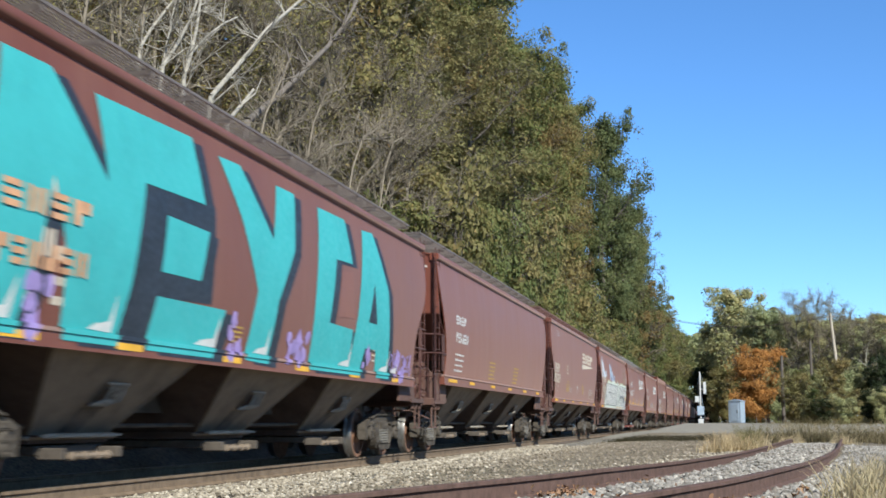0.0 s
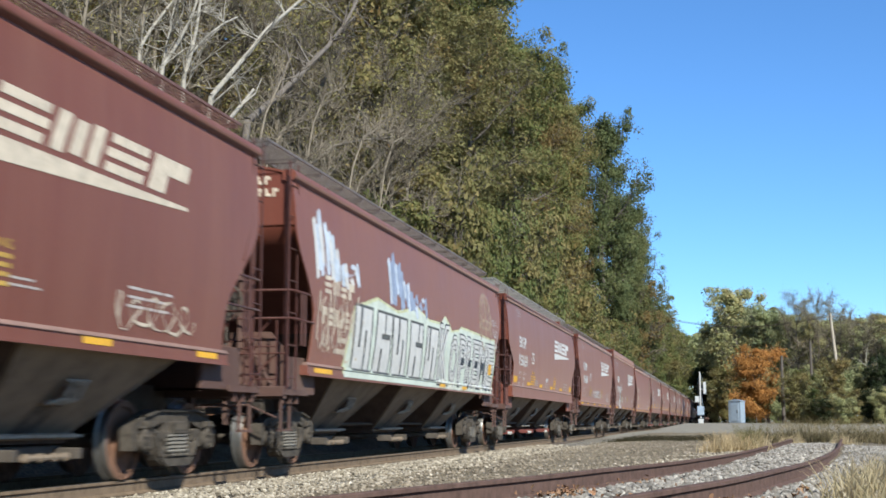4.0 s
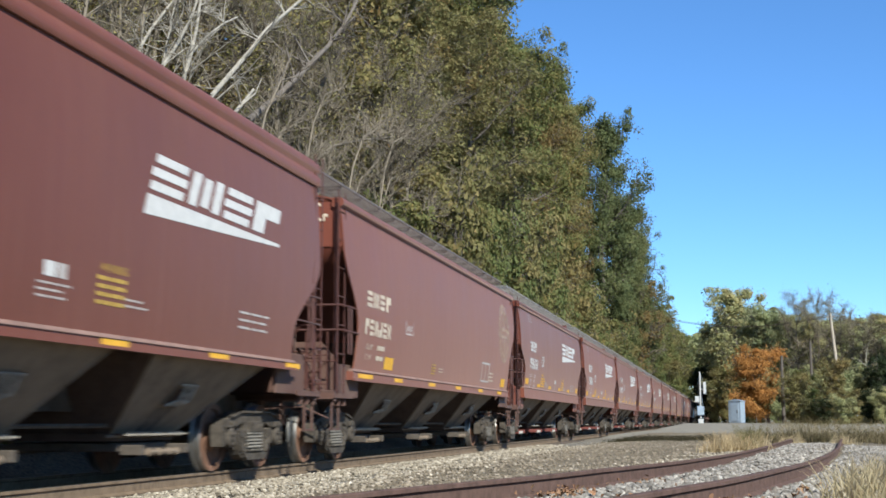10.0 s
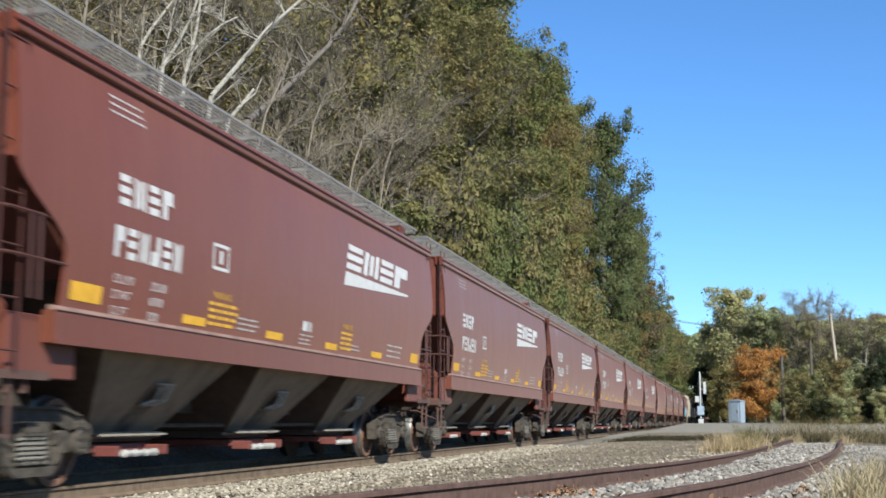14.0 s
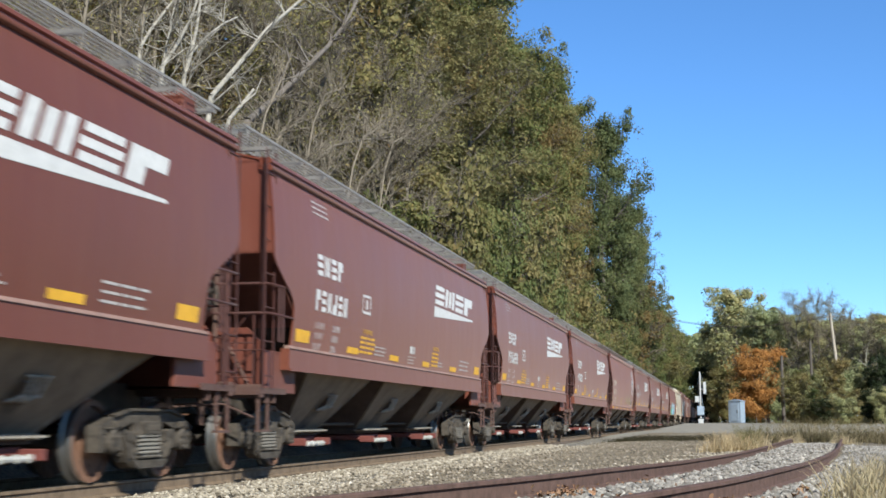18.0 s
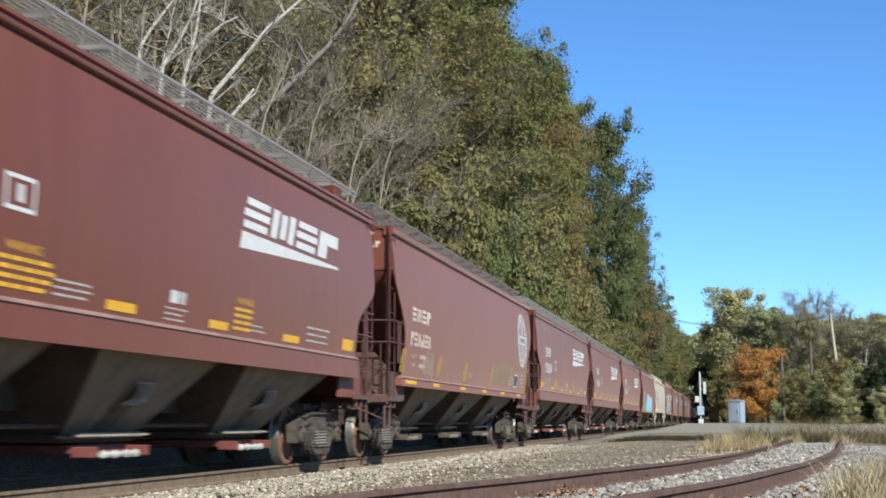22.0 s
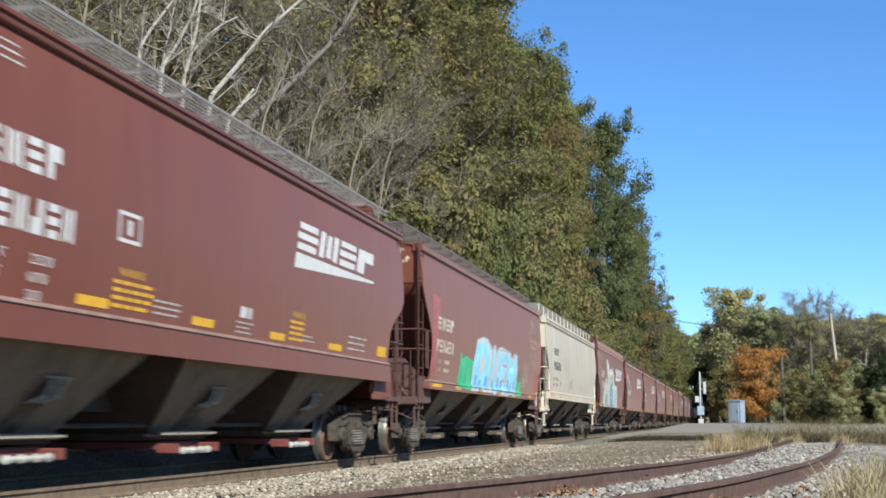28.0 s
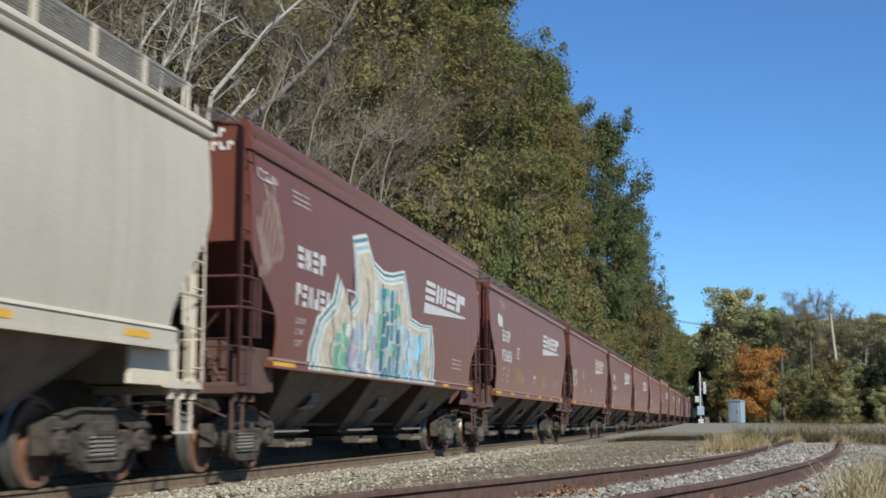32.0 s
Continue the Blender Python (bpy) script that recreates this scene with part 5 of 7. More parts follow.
def scribble(car, style, y0, y1, z0, z1, n, mat, seed, width=0.035):
    """A loose sprayed tag of looping lines."""
    rng = random.Random(seed)
    loops = max(3, n // 3)
    path, amp = [], 1.0
    for i in range(loops * 9 + 1):      # one line that loops along like handwriting
        k = i / 9
        if i % 9 == 0:
            amp, fat = rng.uniform(0.45, 1.0), rng.uniform(0.5, 1.3)
        y = y0 + (y1 - y0) * k / loops + fat * 0.55 * (y1 - y0) / loops * math.cos(6.283 * k)
        path.append((min(y1, max(y0, y)), min(z1, max(z0, (z0 + z1) / 2 + amp * (z1 - z0) / 2 * math.sin(6.283 * k + rng.uniform(-0.35, 0.35))))))
    edge = []
    for i, (y, z) in enumerate(path):
        (ya, za), (yb, zb) = path[max(i - 1, 0)], path[min(i + 1, len(path) - 1)]
        d = math.hypot(yb - ya, zb - za) + 1e-6
        w = width / 2 * (0.7 + 0.5 * math.sin(i * 1.7))
        edge.append(((y - (zb - za) / d * w, z + (yb - ya) / d * w), (y + (zb - za) / d * w, z - (yb - ya) / d * w)))
    polys = [[a[0], a[1], b[1], b[0]] for a, b in zip(edge, edge[1:])]
    return marking(car, style, "graffiti_tag", polys, mat, "thin sprayed tag", 0.009 + 0.001 * (seed % 3))


def fat_letter(car, style, ch, y0, y1, z0, z1, layers, label):
    """A sprayed capital stretched over a box, in layers of (paint, swelling, distance from the wall)."""
    for mat, swell, off in layers:
        cu = bpy.data.curves.new("letter", "FONT")
        cu.body, cu.size, cu.offset = ch, 1.0, swell
        ob = bpy.data.objects.new("letter", cu)
        scene.collection.objects.link(ob)
        bpy.context.view_layer.update()
        me0 = bpy.data.meshes.new_from_object(ob.evaluated_get(bpy.context.evaluated_depsgraph_get()))
        bpy.data.objects.remove(ob)
        bm = bmesh.new()
        bm.from_mesh(me0)
        xs = [v.co.x for v in bm.verts]
        ky, kz = (y1 - y0) / (max(xs) - min(xs) - 2 * swell), (z1 - z0) / 0.73
        for v in bm.verts:
            v.co = (0, y0 + (v.co.x - min(xs) - swell) * ky, max(1.37, z0 + v.co.y * kz))
        bm.normal_update()
        on_side(STYLES[style], bm, off)
        me = bpy.data.meshes.new("graffiti_letter")
        bm.to_mesh(me)
        bm.free()
        me.materials.append(mat)
        part("graffiti_letter", me, None, car, label)


c = CARS[0]
N = [[(1.25, 1.42), (1.5, 2.6), (1.75, 3.9), (2.6, 3.92), (3.66, 3.02), (3.44, 3.88), (5.78, 3.95), (6.08, 3.2), (4.5, 3.17), (4.3, 2.05), (4.1, 1.42), (3.0, 1.42), (2.95, 2.2), (2.62, 2.9), (2.45, 2.2), (2.2, 1.42)]]
E_ = [[(4.97, 2.28), (5.05, 2.91), (6.21, 2.89), (6.03, 2.29)], [(4.76, 1.42), (4.93, 2.01), (6.87, 2.02), (6.57, 1.42)]]
Y_ = [[(6.57, 3.89), (7.28, 3.92), (8.4, 3.11), (8.62, 3.9), (9.38, 3.91), (9.27, 3.06), (8.7, 2.31), (8.49, 1.43), (7.64, 1.45), (7.89, 2.36), (7.25, 3.23)]]
C_ = [[(10.46, 3.9), (11.87, 3.92), (12.17, 3.23), (11.29, 3.2), (11.02, 2.18), (12.29, 2.16), (12.24, 1.43), (10.22, 1.43), (10.28, 2.6)]]
A_ = [[(12.88, 3.9), (13.56, 3.94), (14.44, 3.0), (14.75, 1.43), (13.9, 1.43), (13.75, 1.9), (13.1, 1.9), (12.9, 1.43), (12.2, 1.43), (12.52, 2.4)]]
marking(c, "old", "graffiti_shadow", [[(4.1, 1.42), (4.3, 2.05), (4.5, 3.17), (6.4, 3.22), (6.42, 2.05), (4.93, 2.0), (4.76, 1.42)]], DARK_SPRAY, "dark sprayed drop shadow", 0.0035)
spray_letters(c, "old", N + E_ + Y_ + C_ + A_, TEAL, DARK_SPRAY, (0.3, -0.04))
marking(c, "old", "graffiti_counter", [[(13.2, 2.35), (13.72, 2.35), (13.5, 3.05)]], DARK_SPRAY, "", 0.011)
marking(c, "old", "graffiti_counter", [[(11.4, 2.3), (11.6, 3.05), (12.2, 3.1), (12.3, 2.35)]], OLD_RED, "", 0.006)
for y0, y1, n, k in ((2.3, 2.75, 7, 3), (7.0, 7.5, 8, 4), (9.2, 10.1, 12, 5), (12.9, 13.4, 5, 6), (14.8, 15.9, 12, 7)):
    speckle(c, "old", y0, y1, 1.43, 1.95, n, LILAC, k, 0.14)
for y, w in ((1.9, 0.5), (3.85, 0.35), (6.5, 0.45), (8.3, 0.35), (12.1, 0.4), (14.5, 0.4), (15.2, 0.3)):      # pale overspray at the feet of the letters
    marking(c, "old", "graffiti_fleck", [[(y - w, 1.56), (y + w * 0.4, 1.55), (y + w * 0.55, 1.95), (y + w * 0.2, 1.66), (y - w * 0.6, 1.62)]], WHITE, "", 0.0125)
scribble(c, "old", 14.8, 16.4, 1.5, 2.0, 24, LILAC, 8, 0.05)

TAN = plain("tan_lettering_paint", (0.5, 0.27, 0.14), 0.6, 0, 0.35, 6)
glyph_blocks(c, "old", "mark_letter", 1.75, 2.5, 0.24, 4, 0.32, 0.09, TAN, "tan painted reporting mark over spray paint", 0.0, 0.022)
glyph_blocks(c, "old", "number_digit", 1.7, 2.02, 0.24, 6, 0.22, 0.06, TAN, "tan painted car number over spray paint", 0.0, 0.022)
c = CARS[3]
round_logo(c, "old", 15.3, 3.1, FADED_MARK)
slab = [(3.2, 1.38), (16.45, 1.38), (16.6, 2.2), (16.5, 2.74), (15.6, 2.74), (14.4, 2.76), (13.0, 2.78), (12.1, 2.78), (11.9, 2.7), (11.1, 2.62), (10.9, 2.74), (10.4, 2.9), (10.0, 2.72), (9.0, 2.7), (8.0, 2.86), (6.4, 2.66), (5.0, 2.78), (3.6, 2.5)]
marking(c, "old", "graffiti_outline", [[(y + (0.07 if y > 9 else -0.07), z + 0.05) for y, z in slab]], plain("pale_yellow_green_spray", (0.5, 0.5, 0.3), 0.6), "pale yellow-green sprayed outline", 0.005)
marking(c, "old", "graffiti_fill", [slab], plain("greenish_white_spray", (0.5, 0.53, 0.45), 0.55, 0, 0.2, 3), "greenish white sprayed fill", 0.007)
LINE = plain("charcoal_spray_line", (0.09, 0.09, 0.085), 0.6, 0, 0.3, 4)
coat = ((DARK_SPRAY, 0.085, 0.0095), (WHITE, 0.062, 0.0115), (LINE, 0.012, 0.0135), (WHITE, -0.012, 0.0155))
for ch, y0, y1, z1 in (("K", 10.05, 10.95, 2.72), ("O", 11.15, 11.85, 2.55), ("P", 12.15, 12.8, 2.62), ("R", 12.98, 13.6, 2.62), ("E", 13.75, 14.32, 2.6), ("M", 14.52, 15.45, 2.6), ("E", 15.68, 16.35, 2.6)):
    fat_letter(c, "old", ch, y0, y1, 1.56, z1, coat, "white sprayed letter with charcoal outlines")
rng = random.Random(40)
for i in range(5):      # outlined blocks where the letters cannot be read
    a, lean = 3.6 + i * 1.27, rng.uniform(-0.12, 0.12)
    marking(c, "old", "graffiti_stroke", [rect(a, a + 1.1, 1.5, 2.62, lean)], LINE, "charcoal sprayed outline", 0.0095)
    marking(c, "old", "graffiti_stroke", [rect(a + 0.07, a + 1.03, 1.54, 2.57, lean)], WHITE, "white sprayed block", 0.0115)
    marking(c, "old", "graffiti_stroke", [rect(a + 0.4, a + 0.52, 1.54, 1.95, 0.03), rect(a + 0.45, a + 1.02, 2.12, 2.22, 0.0), rect(a + 0.62, a + 0.7, 2.22, 2.57, 0.02)] if i % 2 else [rect(a + 0.3, a + 0.42, 1.9, 2.57, 0.03), rect(a + 0.66, a + 0.76, 1.54, 2.2, 0.0)], LINE, "", 0.0135)
for y in (12.25, 13.1, 13.9, 14.7, 15.8):
    marking(c, "old", "graffiti_fleck", [rect(y, y + 0.34, 1.95, 2.12, 0.04)], DARK_SPRAY, "", 0.017)
speckle(c, "old", 9.5, 16.5, 1.4, 1.5, 22, PALE_SPRAY, 4, 0.12)
for y in (10.25, 12.6):
    marking(c, "old", "yellow_patch", [rect(y, y + 0.55, 1.40, 1.475)], YELLOW, "yellow reflective patch", 0.018)
marking(c, "old", "graffiti_fleck", [rect(15.75, 16.15, 1.85, 2.12)], YELLOW, "", 0.019)
scribble(c, "old", 16.2, 16.95, 3.1, 3.35, 12, WHITE, 21, 0.026)
scribble(c, "old", 16.3, 17.0, 2.82, 3.06, 12, WHITE, 22, 0.026)
scribble(c, "old", 16.4, 16.9, 2.55, 2.78, 9, WHITE, 23, 0.026)
FEATHER = plain("pale_blue_feathered_spray", (0.46, 0.5, 0.56), 0.6, 0, 0.35, 4)
SLATE = plain("slate_blue_feathered_spray", (0.26, 0.3, 0.4), 0.6, 0, 0.35, 4)
for base, wide, tall, mat, n in (((1.5, 2.85), 2.4, 0.95, FEATHER, 26), ((5.9, 2.75), 2.9, 0.95, SLATE, 24)):
    for k in range(n):      # short slanting strokes, ragged at both ends
        u = k / n
        y = base[0] + wide * u + rng.uniform(-0.1, 0.1)
        z0 = base[1] + rng.uniform(-0.12, 0.22) + 0.1 * math.sin(u * 9)
        z1 = base[1] + tall * (0.75 + 0.3 * math.sin(u * 5 + 1.0)) * (1 - 0.35 * u) + rng.uniform(-0.15, 0.1)
        marking(c, "old", "graffiti_patch", [[(y, z0), (y + 0.14, z0 + 0.05), (y + 0.02, z1), (y - 0.14, z1 - 0.08)]], mat if k % 4 else (WHITE if mat is FEATHER else FEATHER), "feathered sprayed stroke", 0.005 + 0.0004 * (k % 9))
scribble(c, "old", 1.66, 4.21, 1.6, 2.79, 30, OLD_WHITE, 29, 0.05)
c = CARS[2]
scribble(c, "chord", 12.9, 14.9, 1.6, 2.0, 16, OLD_WHITE, 22)
c = CARS[5]
scribble(c, "chord", 6.6, 10.4, 1.7, 2.15, 80, WHITE, 23, 0.035)
scribble(c, "chord", 4.0, 5.0, 1.75, 2.05, 16, GHOST, 24, 0.03)
marking(c, "chord", "graffiti_tag", ring(5.45, 2.08, 0.3, 0.34, 0.93), GHOST, "faint sprayed circle", 0.012)
marking(c, "chord", "graffiti_tag", ring(3.7, 1.9, 0.2, 0.2, 0.9), GHOST, "faint sprayed circle", 0.012)
scribble(c, "chord", 13.0, 14.4, 1.6, 1.95, 20, WHITE, 25)
c = CARS[6]
marking(c, "smooth", "graffiti_ghost", [[(3.75, 1.42), (5.0, 1.42), (4.78, 1.6), (4.82, 2.3), (4.72, 2.5), (4.52, 2.62), (4.25, 2.62), (4.05, 2.5), (3.95, 2.3), (3.92, 1.6)]], WHITE, "white sprayed round figure", 0.007)
for k, (py, pz) in enumerate(((4.37, 2.34), (4.2, 2.08), (4.52, 2.08), (4.37, 1.84), (4.36, 2.1))):
    marking(c, "smooth", "graffiti_tag", ring(py, pz, 0.22, 0.2, 0.86, 18), DARK_SPRAY, "black sprayed loop", 0.010 + 0.001 * k)
scribble(c, "smooth", 5.2, 6.4, 1.6, 2.2, 26, WHITE, 27, 0.025)
scribble(c, "smooth", 2.0, 3.5, 1.6, 1.85, 22, WHITE, 28, 0.03)
for k, mat in ((7, FADED_MARK), (15, WHITE), (19, FADED_MARK), (0, OLD_WHITE)):
    if k:
        round_logo(CARS[k], "old", 15.72, 3.06, mat)
c = CARS[7]
marking(c, "old", "inspection_stencil", [rect(12.6, 12.66, 1.7, 2.1), rect(13.6, 13.66, 1.7, 2.1), rect(12.6, 13.66, 2.1, 2.15), rect(12.6, 13.66, 1.66, 1.7), rect(13.1, 13.14, 1.7, 2.1)], DIM_WHITE)
for y in (3.35, 15.5):
    marking(c, "old", "yellow_patch", [rect(y, y + 0.6, 1.6, 1.82)], YELLOW, "square yellow reflective patch")
marking(c, "old", "inspection_stencil", [rect(4.7, 4.72, 2.34, 2.58), rect(5.24, 5.26, 2.34, 2.58), rect(4.7, 5.26, 2.32, 2.34), rect(4.96, 4.99, 2.34, 2.5), rect(4.82, 4.88, 2.4, 2.5), rect(5.08, 5.14, 2.4, 2.5)], WHITE)
c = CARS[15]
for y in (1.25, 4.4, 7.25, 10.6):
    marking(c, "old", "yellow_stripe", [rect(y, y + 0.09, 1.6, 2.05, 0.12), rect(y + 0.17, y + 0.26, 1.6, 2.05, 0.12)], DIM_YELLOW)
scribble(c, "old", 3.05, 4.0, 1.5, 2.1, 26, OLD_WHITE, 31, 0.025)
TAG = plain("faded_yellow_spray", (0.4, 0.35, 0.17), 0.6)
scribble(c, "old", 10.7, 14.3, 1.66, 2.25, 44, TAG, 32, 0.022)
scribble(c, "old", 10.8, 14.2, 1.72, 2.2, 60, TAG, 34, 0.016)
marking(c, "old", "yellow_stripe", [rect(13.6, 13.68, 1.6, 2.05, 0.12), rect(13.76, 13.84, 1.6, 2.05, 0.12), rect(16.45, 16.52, 1.55, 2.3, 0.2), rect(16.62, 16.69, 1.55, 2.3, 0.2)], DIM_YELLOW)
marking(c, "old", "inspection_stencil", [rect(14.45, 15.0, 1.64, 2.02, 0.03)], WHITE)
marking(c, "old", "inspection_stencil", [rect(14.49, 14.66, 1.68, 1.98, 0.02), rect(14.7, 14.96, 1.68, 1.98, 0.02)], DARK_SPRAY, "", 0.008)
marking(c, "old", "data_stencil", bars(15.6, 16.2, 2.05, 0.05, 0.06, 4, 0.3, 19), DIM_WHITE)
c = CARS[19]
for cloud in ([(4.5, 1.45), (6.0, 1.4), (6.6, 2.0), (6.2, 2.1), (4.9, 2.2), (4.4, 1.9)], [(4.3, 1.42), (4.6, 1.42), (4.7, 2.1), (4.45, 2.3)]):
    marking(c, "old", "graffiti_fill", [cloud], GREEN_SPRAY, "green sprayed cloud", 0.006)
DEEP_BLUE = plain("mid_blue_spray_paint", (0.16, 0.36, 0.62), 0.5, 0, 0.3, 3)
GREY_SPRAY = plain("grey_shadow_spray", (0.3, 0.27, 0.26), 0.55, 0, 0.2, 3)
wav = [(5.9, 1.4), (12.45, 1.42), (12.6, 2.1), (12.35, 2.5), (11.9, 2.6), (11.5, 2.42), (11.1, 2.6), (10.6, 2.6), (9.8, 2.66), (9.3, 2.62), (9.05, 2.45), (8.7, 2.68), (8.3, 2.5), (7.7, 2.74), (7.0, 2.76), (6.3, 2.66), (5.95, 2.1)]
marking(c, "old", "graffiti_shadow", [[(y + 0.16 if y > 6 else y, z + 0.03 if z > 1.5 else z) for y, z in wav]], GREY_SPRAY, "grey sprayed shadow", 0.0065)
marking(c, "old", "graffiti_outline", [wav], WHITE, "white sprayed outline", 0.008)
marking(c, "old", "graffiti_letter", [[(6.05, 1.5), (8.2, 1.5), (8.25, 2.0), (7.9, 2.6), (7.0, 2.68), (6.3, 2.55), (6.05, 2.1)]], BLUE_SPRAY, "pale blue sprayed block letter", 0.010)
marking(c, "old", "graffiti_counter", [disc(7.1, 2.08, 0.34, 0.24, 16)], WHITE, "", 0.012)
sky_coat = ((GREY_SPRAY, 0.1, 0.0095), (WHITE, 0.085, 0.0105), (BLUE_SPRAY, 0.055, 0.0125))
for ch, y0, y1 in (("U", 8.6, 9.45), ("E", 9.75, 10.5), ("M", 10.9, 12.25)):
    fat_letter(c, "old", ch, y0, y1, 1.5, 2.52, sky_coat, "pale blue sprayed letter edged in white")
for k, (y, h) in enumerate(((6.2, 0.32), (6.75, 0.22), (7.6, 0.34), (8.62, 0.25), (9.25, 0.36), (9.8, 0.3), (10.95, 0.36), (11.35, 0.22), (11.95, 0.34))):
    marking(c, "old", "graffiti_patch", [rect(y, y + 0.26, 1.47, 1.47 + h, 0.02)], DEEP_BLUE, "", 0.0145)
for y in (6.8, 9.5, 12.2):
    marking(c, "old", "yellow_patch", [rect(y, y + 0.55, 1.395, 1.465)], DIM_YELLOW, "yellow reflective patch", 0.016)
marking(c, "old", "graffiti_fill", [[(12.45, 1.4), (13.5, 1.4), (13.4, 1.85), (13.1, 1.8), (12.9, 2.1), (12.65, 2.05), (12.6, 1.6)]], GREEN_SPRAY, "green sprayed cloud", 0.0055)
scribble(c, "old", 12.6, 13.1, 1.75, 2.2, 9, DARK_SPRAY, 35, 0.03)
marking(c, "old", "repaint_patch", [[(16.0, 1.6), (17.1, 1.6), (17.3, 2.4), (17.4, 3.3), (16.8, 3.2), (16.5, 2.5)]], plain("pinkish_rear_repaint", (0.34, 0.12, 0.095), 0.5), "brighter red repaint patch", 0.0025)
scribble(c, "old", 13.6, 14.6, 1.7, 2.5, 28, OLD_WHITE, 33, 0.028)
marking(c, "old", "repaint_patch", [[(1.5, 1.6), (2.0, 1.6), (1.95, 2.5), (2.2, 3.3), (1.45, 3.35), (1.42, 2.6)]], plain("pinkish_repaint", (0.33, 0.1, 0.08), 0.5), "brighter red repaint patch", 0.004)
c = CARS[21]
rng = random.Random(77)
cols = [PALE_SPRAY, plain("grey_blue_spray_paint", (0.34, 0.44, 0.46), 0.55, 0, 0.3, 3), plain("dull_green_spray_paint", (0.16, 0.36, 0.24), 0.55, 0, 0.3, 3), PALE_SPRAY, OLD_WHITE, plain("slate_teal_spray_paint", (0.07, 0.2, 0.26), 0.55)]
peaks = [(3.2, 1.76), (3.48, 2.21), (4.2, 2.55), (4.48, 3.0), (4.8, 2.6), (5.18, 2.52), (5.5, 2.71), (5.37, 3.72), (6.24, 3.88), (6.64, 3.46), (7.3, 3.35), (7.91, 3.39), (8.83, 3.54), (9.1, 3.1), (9.33, 2.67), (10.2, 2.6), (11.1, 2.64), (11.45, 2.0)]
LILAC_GREY = plain("lilac_grey_spray_paint", (0.34, 0.29, 0.42), 0.55, 0, 0.3, 3)
nest = [[(7.3 + (y - 7.3) * f, 1.42 + (z - 1.42) * f) for y, z in [(3.2, 1.42)] + peaks + [(11.5, 1.42)]] for f in (1.0, 0.975, 0.95, 0.925, 0.9, 0.875)]
for k, shape in enumerate(nest):      # bone and dark outlines, one within the other
    marking(c, "smooth", "graffiti_outline", [shape], (PALE_SPRAY, cols[5], PALE_SPRAY, cols[1], PALE_SPRAY, OLD_WHITE)[k], "sprayed skyline outline", 0.005 + 0.0012 * k)
def tones(y, z):
    if y < 5.2:
        return [cols[2], cols[2], PALE_SPRAY, WHITE] if z < 2.1 else [WHITE, PALE_SPRAY, OLD_WHITE]
    if y < 6.8:
        return [LILAC_GREY, PALE_SPRAY, LILAC_GREY, cols[1]] if z < 2.2 else [WHITE, PALE_SPRAY, WHITE]
    if y < 8.4:
        return [cols[5], cols[5], cols[1], cols[2]]
    return [cols[1], WHITE, LILAC_GREY, BLUE_SPRAY] if z < 2.6 else [WHITE, PALE_SPRAY, cols[1]]
for i in range(26):
    y0 = 3.9 + i * 0.27
    y1 = y0 + 0.25
    tops = [z for y, z in nest[5] if abs(y - y0) < 0.7]
    zt = (min(tops) if tops else 2.3) - 0.05
    z = 1.44
    while z < zt - 0.1:
        h = min(zt, z + rng.uniform(0.18, 0.5))
        sway = rng.uniform(-0.07, 0.07)
        marking(c, "smooth", "graffiti_patch", [[(y0, z), (y1, z + rng.uniform(-0.02, 0.04)), (y1 + sway, h), (y0 + sway, h - rng.uniform(0, 0.05))]], rng.choice(tones(y0, z)), "", 0.0125)
        z = h + 0.015
for k in range(16):      # wavering lines over the colours
    y = 3.8 + k * 0.48
    top = 2.4 if y < 5.1 or y > 9.0 else 3.1
    zz = [1.46 + (top - 1.46) * i / 8 for i in range(9)]
    wave = [y + 0.08 * math.sin(i * 1.5 + k) for i in range(9)]
    marking(c, "smooth", "graffiti_line", [[(wave[i], zz[i]), (wave[i] + 0.045, zz[i]), (wave[i + 1] + 0.045, zz[i + 1]), (wave[i + 1], zz[i + 1])] for i in range(8)], DARK_SPRAY if k % 2 else PALE_SPRAY, "", 0.014)
for k in range(7):      # tall feathered tag near the car's end
    y = 1.0 + k * 0.13
    marking(c, "smooth", "graffiti_tag", [[(y + 0.1 * math.sin(i * 1.3 + k), 2.55 + 0.2 * i + 0.05 * k), (y + 0.03 + 0.1 * math.sin(i * 1.3 + k), 2.55 + 0.2 * i + 0.05 * k), (y + 0.03 + 0.1 * math.sin((i + 1) * 1.3 + k), 2.75 + 0.2 * i + 0.05 * k), (y + 0.1 * math.sin((i + 1) * 1.3 + k), 2.75 + 0.2 * i + 0.05 * k)] for i in range(4 + k % 3)], OLD_WHITE, "thin sprayed tag", 0.008 + 0.001 * (k % 3))
scribble(c, "smooth", 1.0, 1.75, 3.85, 4.05, 9, WHITE, 35, 0.03)
c = CARS[22]
scribble(c, "chord", 1.9, 2.6, 3.2, 3.6, 40, WHITE, 36, 0.08)



